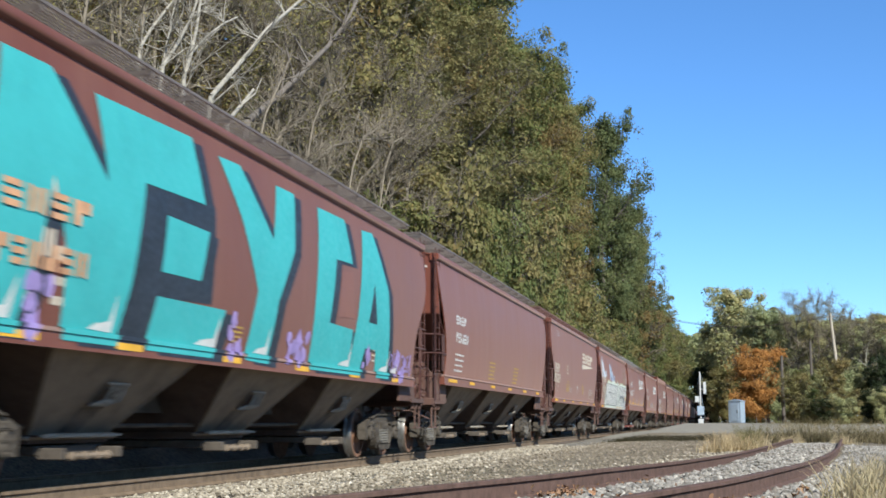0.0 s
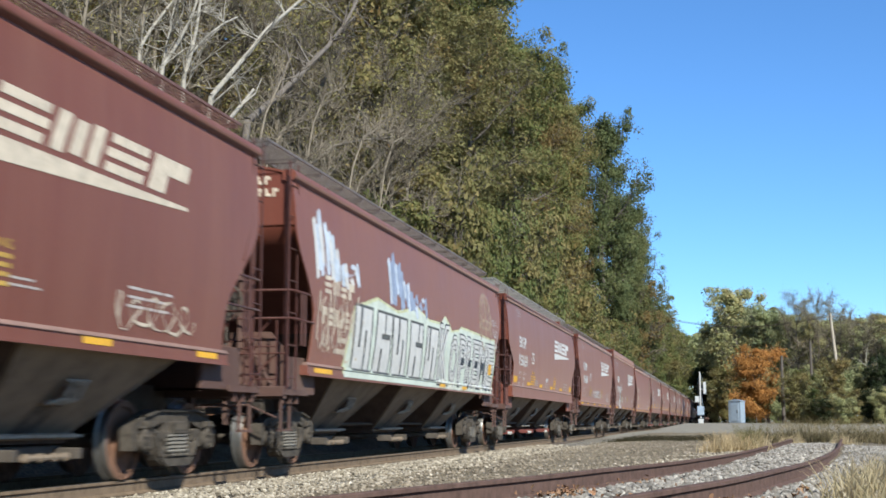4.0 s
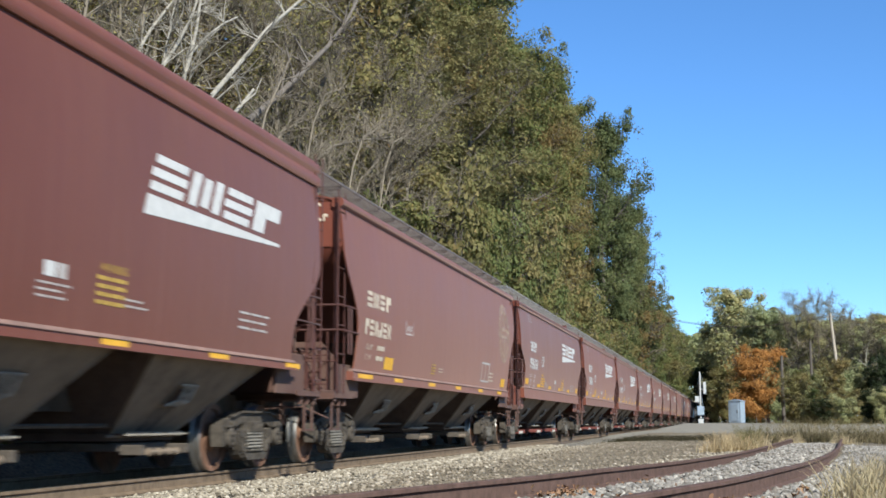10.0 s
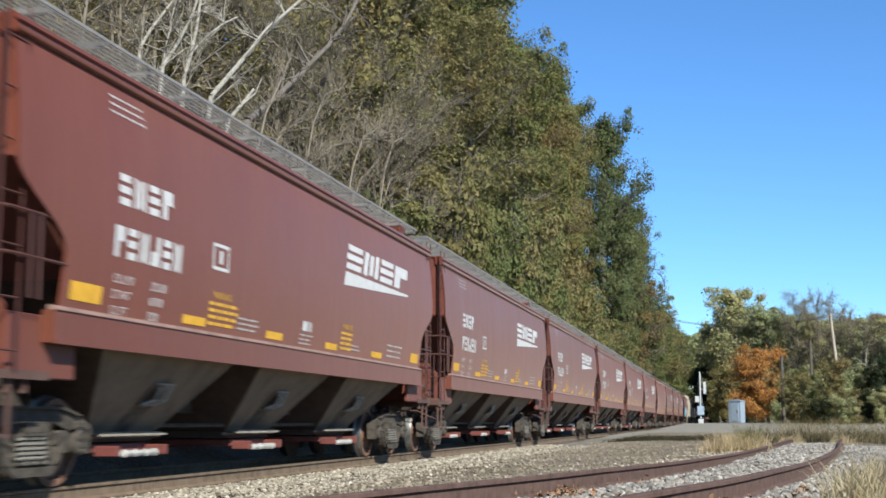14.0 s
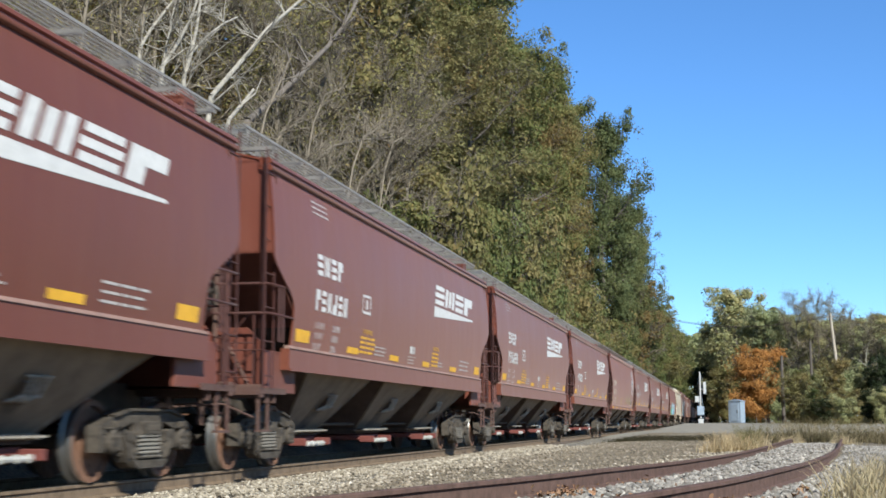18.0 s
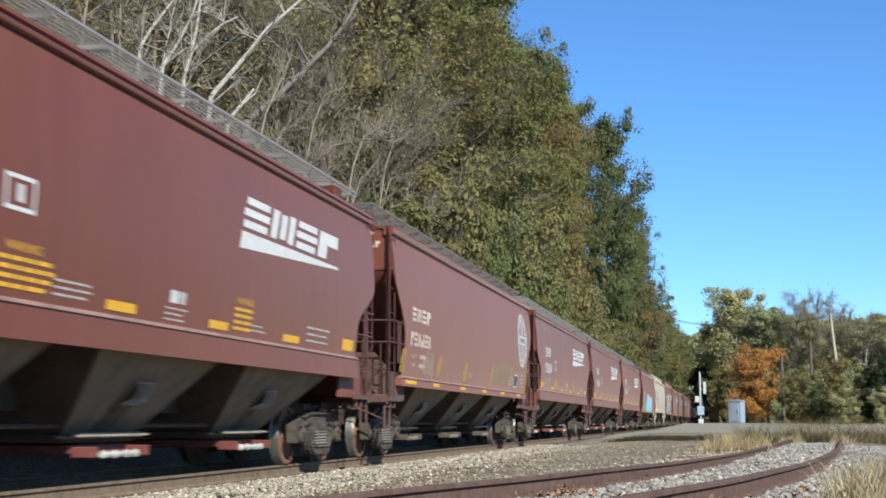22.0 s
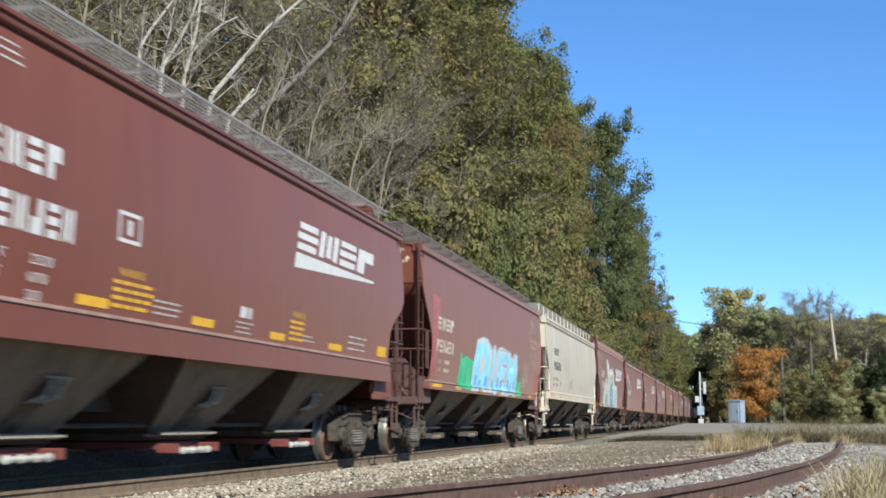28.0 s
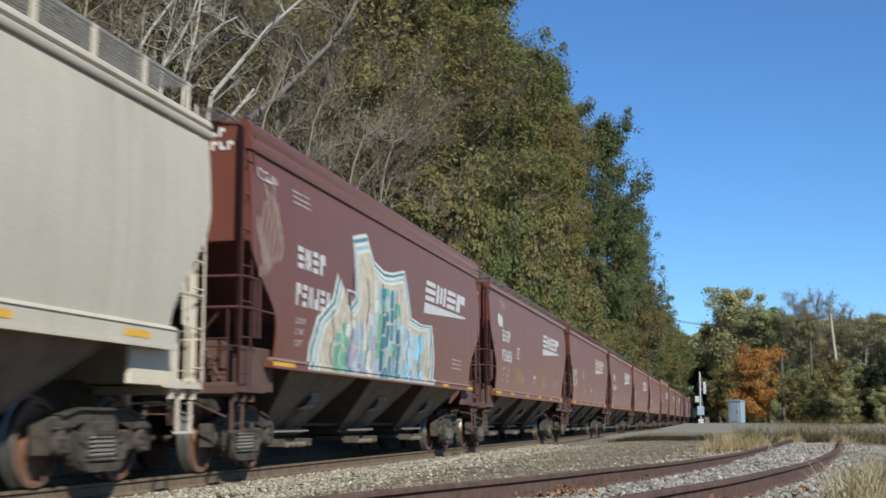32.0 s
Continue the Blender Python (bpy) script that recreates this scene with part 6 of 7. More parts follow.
# ---- trees ----
def limb_mesh(segs, name, mat):
    """Tapered round limbs from rows of (from, to, radius, radius, sides)."""
    vs, fs = [], []
    for p, q, r0, r1, n in segs:
        d = (q - p)
        d = d / (np.linalg.norm(d) + 1e-9)
        u = np.cross(d, (0.0, 0.0, 1.0) if abs(d[2]) < 0.9 else (1.0, 0.0, 0.0))
        u /= np.linalg.norm(u)
        w = np.cross(d, u)
        k = len(vs)
        for c, r in ((p, r0), (q, r1)):
            for j in range(n):
                a = 2 * math.pi * j / n
                vs.append(tuple(c + (u * math.cos(a) + w * math.sin(a)) * r))
        fs += [(k + j, k + (j + 1) % n, k + n + (j + 1) % n, k + n + j) for j in range(n)]
    me = bpy.data.meshes.new(name)
    me.from_pydata(vs, [], fs)
    me.materials.append(mat)
    me.shade_smooth()
    return me


def leaf_mesh(points, rng, size, name, mat, big=None, out=None):
    """One small leaf spray at each point; out: the way that its bough faces."""
    n = len(points)
    nrm = rng.normal(size=(n, 3)) + np.array([0.35, -0.35, 0.6]) if out is None else rng.normal(size=(n, 3)) * 0.42 + out + np.array([0.0, 0.0, 0.3])
    nrm /= np.linalg.norm(nrm, axis=1)[:, None]
    t = np.cross(nrm, rng.normal(size=(n, 3)))
    t /= np.linalg.norm(t, axis=1)[:, None]
    b = np.cross(nrm, t)
    s = (size * (1.0 if big is None else big) * rng.uniform(0.55, 1.35, n))[:, None]
    p = np.array(points)
    v = np.stack([p - t * s * 0.6 + b * s * 0.2, p + t * s * 0.62, p - b * s * 0.5 - t * s * 0.25 + nrm * s * 0.1], 1).reshape(-1, 3)
    me = bpy.data.meshes.new(name)
    me.vertices.add(3 * n)
    me.vertices.foreach_set("co", v.ravel())
    me.loops.add(3 * n)
    me.loops.foreach_set("vertex_index", np.arange(3 * n, dtype=np.int32))
    me.polygons.add(n)
    me.polygons.foreach_set("loop_start", np.arange(0, 3 * n, 3, dtype=np.int32))
    me.update(calc_edges=True)
    me.materials.append(mat)
    return me


def unit(v):
    return v / (np.linalg.norm(v) + 1e-9)


def grow(seed, height, radius, low=0.2, limbs=16, twigs=6, fine=3, lean=(0, 0), sides=6, droop=0.0):
    """Trunk, limbs, branches and twigs; gives the wood and the places for leaves."""
    rng = np.random.default_rng(seed)
    segs, tips = [], []
    pts = []
    for i in range(9):
        k = i / 8
        pts.append(np.array([lean[0] * k + rng.normal() * 0.03 * height * k * (1 - k), lean[1] * k + rng.normal() * 0.03 * height * k * (1 - k), height * 0.94 * k]))
    r = height * 0.016
    for a, c, k in zip(pts, pts[1:], range(8)):
        segs.append((a, c, r * (1 - k / 8.6), r * (1 - (k + 1) / 8.6), sides))
    for i in range(limbs):
        k = low + (0.96 - low) * (i + rng.uniform(0, 0.8)) / limbs
        base = pts[int(k * 8)] + (pts[min(8, int(k * 8) + 1)] - pts[int(k * 8)]) * (k * 8 - int(k * 8))
        az = i * 2.4 + rng.uniform(-0.5, 0.5)
        prof = math.sin(math.pi * min(1, 0.22 + 0.78 * (1 - k) / (1 - low))) ** 0.7 * (1 if k < 0.9 else 0.75)
        reach = radius * max(0.35, prof) * rng.uniform(0.75, 1.12)
        up = 0.35 + 0.75 * k - droop
        d = unit(np.array([math.cos(az), math.sin(az), up]))
        p, rl = base, r * (1 - k) * 0.5 + 0.03
        steps = 4
        for s in range(steps):
            d = unit(d + rng.normal(size=3) * 0.16 + np.array([0, 0, 0.06]))
            q = p + d * reach / steps
            segs.append((p, q, rl * (1 - s / 5), rl * (1 - (s + 1) / 5), max(4, sides - 2)))
            for j in range(twigs // 2 if s == 0 else twigs):
                e = unit(d + rng.normal(size=3) * 0.75)
                t0 = p + (q - p) * rng.uniform(0.1, 1)
                t1 = t0 + e * reach * rng.uniform(0.16, 0.34)
                segs.append((t0, t1, rl * 0.4, 0.012, 3))
                tips.append(t1)
                for f in range(fine):
                    g = unit(e + rng.normal(size=3) * 0.8)
                    u0 = t0 + (t1 - t0) * rng.uniform(0.3, 1)
                    u1 = u0 + g * reach * rng.uniform(0.08, 0.17)
                    segs.append((u0, u1, 0.014, 0.006, 3))
                    tips.append(u1)
            p = q
        tips.append(p)
    tips.append(pts[-1])
    return segs, np.array(tips), rng


def tree_of(seed, height, radius, leaf, bark, count, size, spread, label, fill=True, **kw):
    segs, tips, rng = grow(seed, height, radius, **kw)
    lean_x, lean_y = kw.get("lean", (0, 0))
    t = thing("tree", None, None, pose(0, 0, 0), label, "tree", "trees of the wooded hillside")
    part("trunk", limb_mesh(segs, "trunk", bark), None, t, "branching trunk and limbs")
    if count:
        off = rng.normal(size=(count, 3))
        off /= np.linalg.norm(off, axis=1)[:, None]
        mid = np.array([lean_x * 0.5, lean_y * 0.5, height * 0.45])
        if fill:      # leaves gather in rounded clumps at the ends of the boughs, with gaps between
            hubs = tips[rng.integers(0, len(tips), max(150, int(height * radius * 2.8)))]
            gap = np.array([noise.noise(Vector(q) * 2.2 / radius) for q in hubs])
            hubs = hubs[gap > -0.16]
            wide = rng.uniform(0.55, 1.25, len(hubs)) * (0.36 + radius * 0.105)
            at = rng.integers(0, len(hubs), count)
            pts = hubs[at] + off * (wide[at] * rng.uniform(0, 1, count) ** 0.3)[:, None] * np.array([1.0, 1.0, 0.62])
            loose = rng.uniform(0, 1, count) < 0.38      # thinner leaves between the clumps
            pts[loose] = tips[rng.integers(0, len(tips), int(loose.sum()))] + off[loose] * (spread * 1.5 * rng.uniform(0, 1, int(loose.sum())) ** 0.5)[:, None]
            far = pts - mid
            far /= np.linalg.norm(far, axis=1)[:, None] + 1e-6
            face = off * np.array([0.8, 0.8, 1.0]) + far * 0.45
            big = rng.uniform(0.7, 1.2, count)
        else:
            pick = tips[rng.integers(0, len(tips), count)]
            pts = pick + off * (spread * 1.7 * rng.uniform(0, 1, count) ** 0.5)[:, None]
            face, big = None, np.full(count, 0.85)
        part("crown", leaf_mesh(pts, rng, size, "crown", leaf, big, face), None, t, "crown of small leaves with gaps")
    return t


def set_of(h, r, k, size):
    """Two trees of each kind, h metres high."""
    s = size
    return {
        "dark": [tree_of(11, h, r * 1.05, G_DARK, BARK, int(60000 * k), s, 0.55, "tall tree with dense dark green leaves", limbs=28), tree_of(12, h, r, G_DARK, BARK, int(54000 * k), s, 0.55, "dark green tree with dense leaves", limbs=26)],
        "mid": [tree_of(21, h, r, G_MID, BARK, int(54000 * k), s, 0.55, "tall tree with mixed green and yellow leaves", limbs=26), tree_of(22, h, r, G_MID, BARK, int(50000 * k), s, 0.5, "tree with olive green autumn leaves", limbs=26)],
        "yellow": [tree_of(31, h, r, G_YEL, BARK, int(44000 * k), s * 0.9, 0.55, "tree with yellowing sparse leaves", limbs=26), tree_of(32, h, r, G_YEL, BARK, int(40000 * k), s * 0.9, 0.6, "half-bare tree with yellow-green leaves", limbs=26)],
        "rust": [tree_of(35, h, r, G_RUST, BARK, int(36000 * k), s * 0.9, 0.55, "thin tree with rust-brown autumn leaves", limbs=26)],
        "brown": [tree_of(41, h, r, G_BROWN, TWIG, int(15000 * k), s * 0.45, 0.6, "nearly bare tree with grey-brown twigs", fill=False, limbs=24, twigs=9, fine=7, low=0.1), tree_of(42, h, r, G_BROWN, TWIG, int(12000 * k), s * 0.45, 0.6, "thin grey twiggy tree with few leaves", fill=False, limbs=24, twigs=9, fine=7, low=0.1)],
    }


TALL, SMALL = set_of(32, 7.0, 0.9, 0.27), set_of(17, 4.5, 0.4, 0.28)
# bushes in shade: this leaf colour is darkened to show it
SHADY = leafy("shade_dark_thicket_leaves", [(0.022, 0.032, 0.015), (0.034, 0.046, 0.02), (0.045, 0.056, 0.024), (0.06, 0.06, 0.028)])
BUSH = {"bush": [tree_of(51, 8, 3.6, G_MID, BARK, 10000, 0.25, 0.45, "bushy young tree with bright green leaves", limbs=14, low=0.05), tree_of(52, 8, 3.6, G_YEL, BARK, 10000, 0.25, 0.45, "bushy young tree with yellowish leaves", limbs=14, low=0.05), tree_of(53, 8, 3.6, SHADY, BARK, 10000, 0.25, 0.45, "dark green bushy tree", limbs=14, low=0.05), tree_of(54, 8, 3.6, G_HAZE, BARK, 10000, 0.25, 0.45, "pale olive bushy tree", limbs=14, low=0.05)]}
OLIVE = {"olive": [tree_of(71, 17, 4.5, G_HAZE, BARK, 20000, 0.28, 0.5, "rounded tree with pale olive leaves", limbs=24), tree_of(72, 17, 4.2, G_HAZE, BARK, 17000, 0.28, 0.55, "tree with thin pale olive leaves", limbs=22)]}
k = 0
for ts in (*TALL.values(), *SMALL.values(), *BUSH.values(), *OLIVE.values()):
    for t in ts:
        t.location = (-72 - 9 * (k % 3), -40 - 12 * (k // 3), ground_z(-72 - 9 * (k % 3), -40 - 12 * (k // 3)) - 0.3)
        k += 1


def plant(kind, which, x, y, top, radius=None, base=None, turn=None):
    z = ground_z(x, y) - 0.2 if base is None else base
    src, h0, r0 = (BUSH, 8, 3.6) if kind == "bush" else (OLIVE, 17, 4.5) if kind == "olive" else (TALL, 32, 7.0) if top - z > 24 else (SMALL, 17, 4.5)
    sz = (top - z) / h0
    sr = (radius or r0 * sz) / r0
    a = random.uniform(0, 360) if turn is None else turn
    return copy_thing(src[kind][which], pose(x, y, z, 0, 0, a) @ Matrix.Diagonal((sr, sr, sz, 1)))


# trees at the foot of the slope, beside the track: kind, x, y, height of the top, radius
EDGE = [("mid", 0, -14, 420, 30, 7), ("yellow", 1, -3.2, 410, 27, 6), ("mid", 1, 2.5, 400, 27, 7), ("mid", 0, -13.6, 268, 23.5, 5.2), ("brown", 0, -21.5, 38, 19, 4), ("brown", 1, -21.5, 45, 20, 4), ("yellow", 0, -26, 41, 25, 5), ("rust", 0, -25, 46, 24, 5), ("brown", 0, -19, 52, 19, 4.2), ("brown", 1, -20, 58, 22, 5), ("brown", 0, -16.5, 62, 19, 5), ("brown", 1, -18, 70, 22, 5.5), ("yellow", 1, -20.5, 66, 25, 5.0),
        ("brown", 1, -22, 50, 22, 6), ("yellow", 1, -22.5, 76, 30, 6.5), ("yellow", 0, -19.5, 82, 29, 6.5), ("yellow", 1, -18, 90, 31, 6.2), ("mid", 0, -20, 98, 38.5, 6.2), ("mid", 1, -16.6, 101, 31.5, 5.6), ("mid", 0, -18.4, 114, 36, 5.2),
        ("mid", 1, -15.6, 116, 32.2, 5.2), ("yellow", 0, -16.6, 128, 33, 5.0), ("mid", 0, -18.2, 134, 38, 5.2), ("mid", 1, -19.0, 142, 37, 5.0), ("dark", 0, -13.9, 152, 37.6, 5.9), ("dark", 1, -14, 174, 33, 5.4), ("dark", 1, -14.2, 188, 32.5, 5.4),
        ("yellow", 0, -21, 106, 40, 6), ("mid", 1, -20, 120, 37, 5.4), ("yellow", 1, -19.5, 134, 37.5, 5.4), ("mid", 0, -18.5, 148, 38, 5.4), ("mid", 1, -24, 92, 40, 7), ("yellow", 0, -25, 80, 38, 7), ("rust", 0, -17.2, 150, 35, 4.2), ("rust", 0, -16.2, 108, 26, 4.6), ("rust", 0, -13.4, 196, 21, 5.2),
        ("dark", 0, -13.6, 198, 29, 5), ("brown", 1, -13, 206, 26, 4.4), ("mid", 1, -12.8, 217, 23, 4.6), ("mid", 0, -12.6, 236, 20.5, 4.6), ("yellow", 1, -12.6, 262, 19.5, 4.6), ("mid", 1, -12.8, 300, 21, 5.4), ("dark", 1, -14, 250, 22, 5), ("mid", 0, -13.5, 280, 21.5, 5), ("yellow", 1, -14, 330, 22, 5.5), ("mid", 1, -14, 370, 23, 6)]
for e in EDGE:
    plant(*e)
# the second and third rows, higher up the hill
rng_t = random.Random(5)
for i in range(26):
    y = 44 + i * 6.2
    x = -27 - rng_t.uniform(0, 5) + (4 if y > 150 else 0)
    k = ["yellow", "mid", "yellow", "rust", "mid"][i % 5]
    plant(k, 0 if k == "rust" else i % 2, x, y, ground_z(x, y) + rng_t.uniform(23, 28) * (1 if y < 140 else 0.7), 5.6)
for i in range(9):
    y = 62 + i * 12
    x = -38 - rng_t.uniform(0, 6) + (6 if y > 140 else 0)
    plant(["mid", "yellow", "dark"][i % 3], i % 2, x, y, ground_z(x, y) + rng_t.uniform(15, 20), 6)
# undergrowth along the foot of the hill
for i in range(24):
    y = 34 + i * 6.5 + rng_t.uniform(-2, 2)
    x = -13.6 - rng_t.uniform(0, 1.6)
    if y < 58:
        plant("brown", i % 2, x - 3.6, y, 10 + rng_t.uniform(0, 3), 3.2)
    else:
        plant("bush", i % 2, x, y, 9.2 + rng_t.uniform(0, 3.5), 3.2)


for x, y, top, r, w in ((-13.8, 71, 11.2, 2.6, 0), (-13.6, 77, 11.6, 2.8, 0), (-13.7, 84, 12.4, 3.0, 1), (-13.6, 92, 13.0, 3.0, 0), (-13.8, 100, 13.6, 3.2, 1)):
    plant("bush", w, x, y, top, r)

# pale birches that lean over the foot of the slope
def leaning(name, pts, r0, r1, branches, seed, mat, label):
    rng = np.random.default_rng(seed)
    p = [np.array(q, float) for q in pts]
    segs = []
    n = len(p) - 1
    for i in range(n):
        segs.append((p[i], p[i + 1], r0 + (r1 - r0) * i / n, r0 + (r1 - r0) * (i + 1) / n, 7))
    twigs = []
    for j in range(branches):
        k = rng.uniform(0.3, 0.98) * n
        a = p[int(k)] + (p[min(n, int(k) + 1)] - p[int(k)]) * (k - int(k))
        d = unit((p[-1] - p[0]) / np.linalg.norm(p[-1] - p[0]) * 0.8 + rng.normal(size=3) * 0.55)
        length = rng.uniform(0.9, 2.6)
        q = a + d * length * 0.5
        d2 = unit(d + rng.normal(size=3) * 0.25 + np.array([0, 0, 0.2]))
        segs += [(a, q, r1 * 0.9, r1 * 0.5, 4), (q, q + d2 * length * 0.5, r1 * 0.5, 0.01, 3)]
        for f in range(4):
            b0 = a + (q - a) * rng.uniform(0.4, 1)
            segs.append((b0, b0 + unit(d + rng.normal(size=3) * 0.6) * rng.uniform(0.4, 1.1), 0.018, 0.006, 3))
    base = Vector(pts[0])
    me = limb_mesh([(a - np.array(base), c - np.array(base), x, y, s) for a, c, x, y, s in segs], name, mat)
    return thing(name, me, None, Matrix.Translation(base), label, "tree", "pale leaning birches")


def birch(pts, r0, r1, twigs, seed, mat=PALE_BARK, label="slim pale birch with bare forked branches", name="birch_tree", foot=2.0):
    x, y, z = pts[0]
    x1, y1, z1 = pts[1]
    lean = min(3.0, foot * (y1 - y) / max(0.4, z1 - z))
    fy = y - lean
    return leaning(name, [(x, fy, ground_z(x, fy)), (x, y - lean * 0.35, z * 0.55 + 0.8)] + pts, r0, r1, twigs, seed, mat, label)


birch([(-15.6, 36.6, 10.83), (-15.6, 39.9, 13.3), (-15.6, 41.4, 14.5), (-15.6, 44.9, 16.7), (-15.7, 49, 19.6)], 0.11, 0.05, 12, 3, label="pale leaning birch trunk with few twigs", foot=4.0)
birch([(-16, 35.4, 11.1), (-16, 35.9, 12.1), (-16, 36.25, 13.0), (-16, 36.5, 14.0), (-16, 36.6, 17)], 0.1, 0.03, 14, 4)
birch([(-16.02, 35.4, 11.0), (-16.02, 35.95, 12.1), (-16.02, 37.0, 12.9), (-16.0, 38.4, 13.8), (-16, 39.6, 14.4)], 0.07, 0.03, 8, 14)
birch([(-16.2, 34.3, 11.2), (-16.2, 35.2, 12.1), (-16.2, 36.25, 13.3), (-16.2, 36.7, 14.1), (-16.2, 37.6, 17)], 0.09, 0.03, 14, 5)
birch([(-16.6, 35.2, 11.6), (-16.6, 35.6, 12.75), (-16.6, 35.96, 13.8), (-16.6, 36.6, 16.6)], 0.075, 0.03, 14, 6)
birch([(-16.9, 34.2, 11.8), (-16.9, 34.9, 12.6), (-16.9, 36.2, 13.8), (-16.9, 37.4, 14.8)], 0.075, 0.03, 14, 9)
birch([(-17.1, 34.6, 11.6), (-17.1, 34.7, 12.5), (-17.1, 34.8, 13.5), (-17.1, 35.2, 17)], 0.07, 0.03, 14, 15, TWIG, "grey upright tree with bare twigs")
birch([(-17.0, 33.1, 11.2), (-17.0, 33.1, 12.0), (-17.0, 33.0, 13), (-17.0, 33.1, 17)], 0.085, 0.03, 14, 16, TWIG, "grey upright tree with bare twigs")
birch([(-17.2, 33.1, 11.0), (-17.2, 32.95, 12.1), (-17.2, 32.8, 13), (-17.2, 32.8, 17)], 0.075, 0.03, 14, 17, TWIG, "grey upright tree with bare twigs")
birch([(-17.4, 31.6, 11.4), (-17.4, 31.9, 13), (-17.4, 32.5, 16)], 0.09, 0.03, 16, 19, TWIG, "grey upright tree with bare twigs")
birch([(-15.2, 37.1, 10.17), (-15.2, 38.2, 10.95), (-15.2, 39.2, 11.7)], 0.085, 0.055, 2, 7, label="broken pale birch stump", foot=4.0)
birch([(-16.4, 41.8, 11.3), (-16.4, 44.8, 12.95), (-16.4, 48.0, 14.9), (-16.4, 50.9, 16.7), (-16.4, 53.4, 18.45), (-16.4, 55.0, 19.9), (-16.4, 57, 22)], 0.17, 0.06, 34, 8, BARK, "dark bare leaning tree", "leaning_tree", 4.0)
birch([(-15.6, 45.9, 10.3), (-15.6, 46.9, 10.8), (-15.6, 49.3, 11.95), (-15.6, 53.4, 13.1), (-15.6, 59.1, 14.5)], 0.1, 0.035, 26, 18, TWIG, "grey bare arching branch", "leaning_tree", 4.0)
for i in range(16):      # a thicket of bare stems and arching branches
    y = 38 + i * 2.1
    x = -14.8 - (i * 7 % 5) * 0.35
    t = 7.5 + (i * 5 % 7) * 0.75 + i * 0.12
    birch([(x, y, t * 0.8), (x, y + 1.1, t), (x, y + 2.6, t + 1.6), (x - 0.1, y + 4.6, t + 2.3), (x - 0.1, y + 6.4, t + 2.2)], 0.06, 0.025, 26, 60 + i, TWIG, "bare arching shrub with grey twigs", "bare_shrub", 1.5)

# trees beyond the crossing
FARSIDE = [("olive", 0, 1.85, 216, 21.9, 6.2), ("olive", 1, -1.3, 224, 17.6, 4.9), ("olive", 1, 5.2, 172, 15.2, 4.4), ("brown", 0, 9.0, 168, 16.6, 3.6), ("brown", 1, 11.4, 166, 16.9, 3.4), ("olive", 0, 7.6, 178, 14.0, 4.6), ("brown", 0, 13.6, 160, 14.5, 3.4),
           ("olive", 1, 12.0, 176, 14.0, 4.6), ("brown", 1, 16.0, 158, 13.2, 3.6), ("brown", 0, 18.5, 156, 12.6, 4), ("olive", 0, 20.2, 150, 12.4, 4.4), ("olive", 1, 16.4, 176, 13, 4.6), ("dark", 1, 24, 150, 13, 5), ("mid", 1, 29, 150, 14, 5), ("dark", 0, 34, 146, 14, 5), ("mid", 0, 3.4, 228, 19.3, 6.6), ("mid", 1, 14, 205, 16, 6), ("yellow", 0, 24, 200, 16, 6)]
for e in FARSIDE:
    plant(*e)
# more trees added, mostly hidden, to shade the far cars and close the view
for i in range(11):
    plant(("mid", "yellow", "mid", "dark")[i % 4], i % 2, 3.2 + rng_t.uniform(0, 5), 228 + i * 14, 16.5 + rng_t.uniform(0, 3), 5.5)
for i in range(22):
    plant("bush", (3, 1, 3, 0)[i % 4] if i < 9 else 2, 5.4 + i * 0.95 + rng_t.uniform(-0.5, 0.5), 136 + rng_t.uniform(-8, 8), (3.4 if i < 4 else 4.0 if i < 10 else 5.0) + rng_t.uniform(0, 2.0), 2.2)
for i in range(12):
    plant("bush", (1, 2, 3)[i % 3], 7.5 + i * 1.2 + rng_t.uniform(-0.5, 0.5), 118 + rng_t.uniform(-4, 4), 1.6 + i * 0.16 + rng_t.uniform(0, 1.0), 1.6)
for i in range(18):
    far = 1.35 if i < 4 else 1.0      # the first ones stand farther back, clear of the track
    plant("bush", (3, 1, 0, 3)[i % 4], (-1.5 + i * 1.5 + rng_t.uniform(-0.5, 0.5)) * far, (160 + rng_t.uniform(-3, 3)) * far, (4.5 + rng_t.uniform(0, 2.0)) * far, 2.6 * far)
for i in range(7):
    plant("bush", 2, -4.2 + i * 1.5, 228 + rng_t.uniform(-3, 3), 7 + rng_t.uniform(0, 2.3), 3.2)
o = tree_of(61, 6.5, 3.5, G_ORANGE, BARK, 30000, 0.17, 0.5, "small maple with bright orange autumn leaves", limbs=16, low=0.1)
o.location = (3.0, 140, ground_z(3, 140) - 0.1)
leaning("bare_snag", [(15.0, 142, 0), (14.9, 142, 3.4), (15.0, 142, 5.6), (14.5, 142, 7.2)], 0.14, 0.07, 5, 41, PALE_BARK, "dead pale tree with forked limbs")
leaning("bare_snag", [(15.2, 142.3, 0), (15.2, 142.3, 3.4), (15.3, 142.3, 5.4), (16.0, 142.3, 7.3)], 0.13, 0.07, 5, 42, PALE_BARK, "dead pale tree with forked limbs")

# far wooded rise that closes the view
rng_f = np.random.default_rng(9)
n = 46000
x = rng_f.uniform(-90, 150, n)
y = rng_f.uniform(430, 480, n)
top = 31 + 2.5 * np.sin(x * 0.045) + 1.5 * np.sin(x * 0.13 + 1) + (y - 430) * 0.05
pts = np.stack([x, y, top * rng_f.uniform(0, 1, n) ** 0.6], 1)
tagged(new("far_woods", leaf_mesh(pts, rng_f, 2.0, "far_woods", G_HAZE)), "distant wooded rise in hazy green", "woods", "", "stuff")


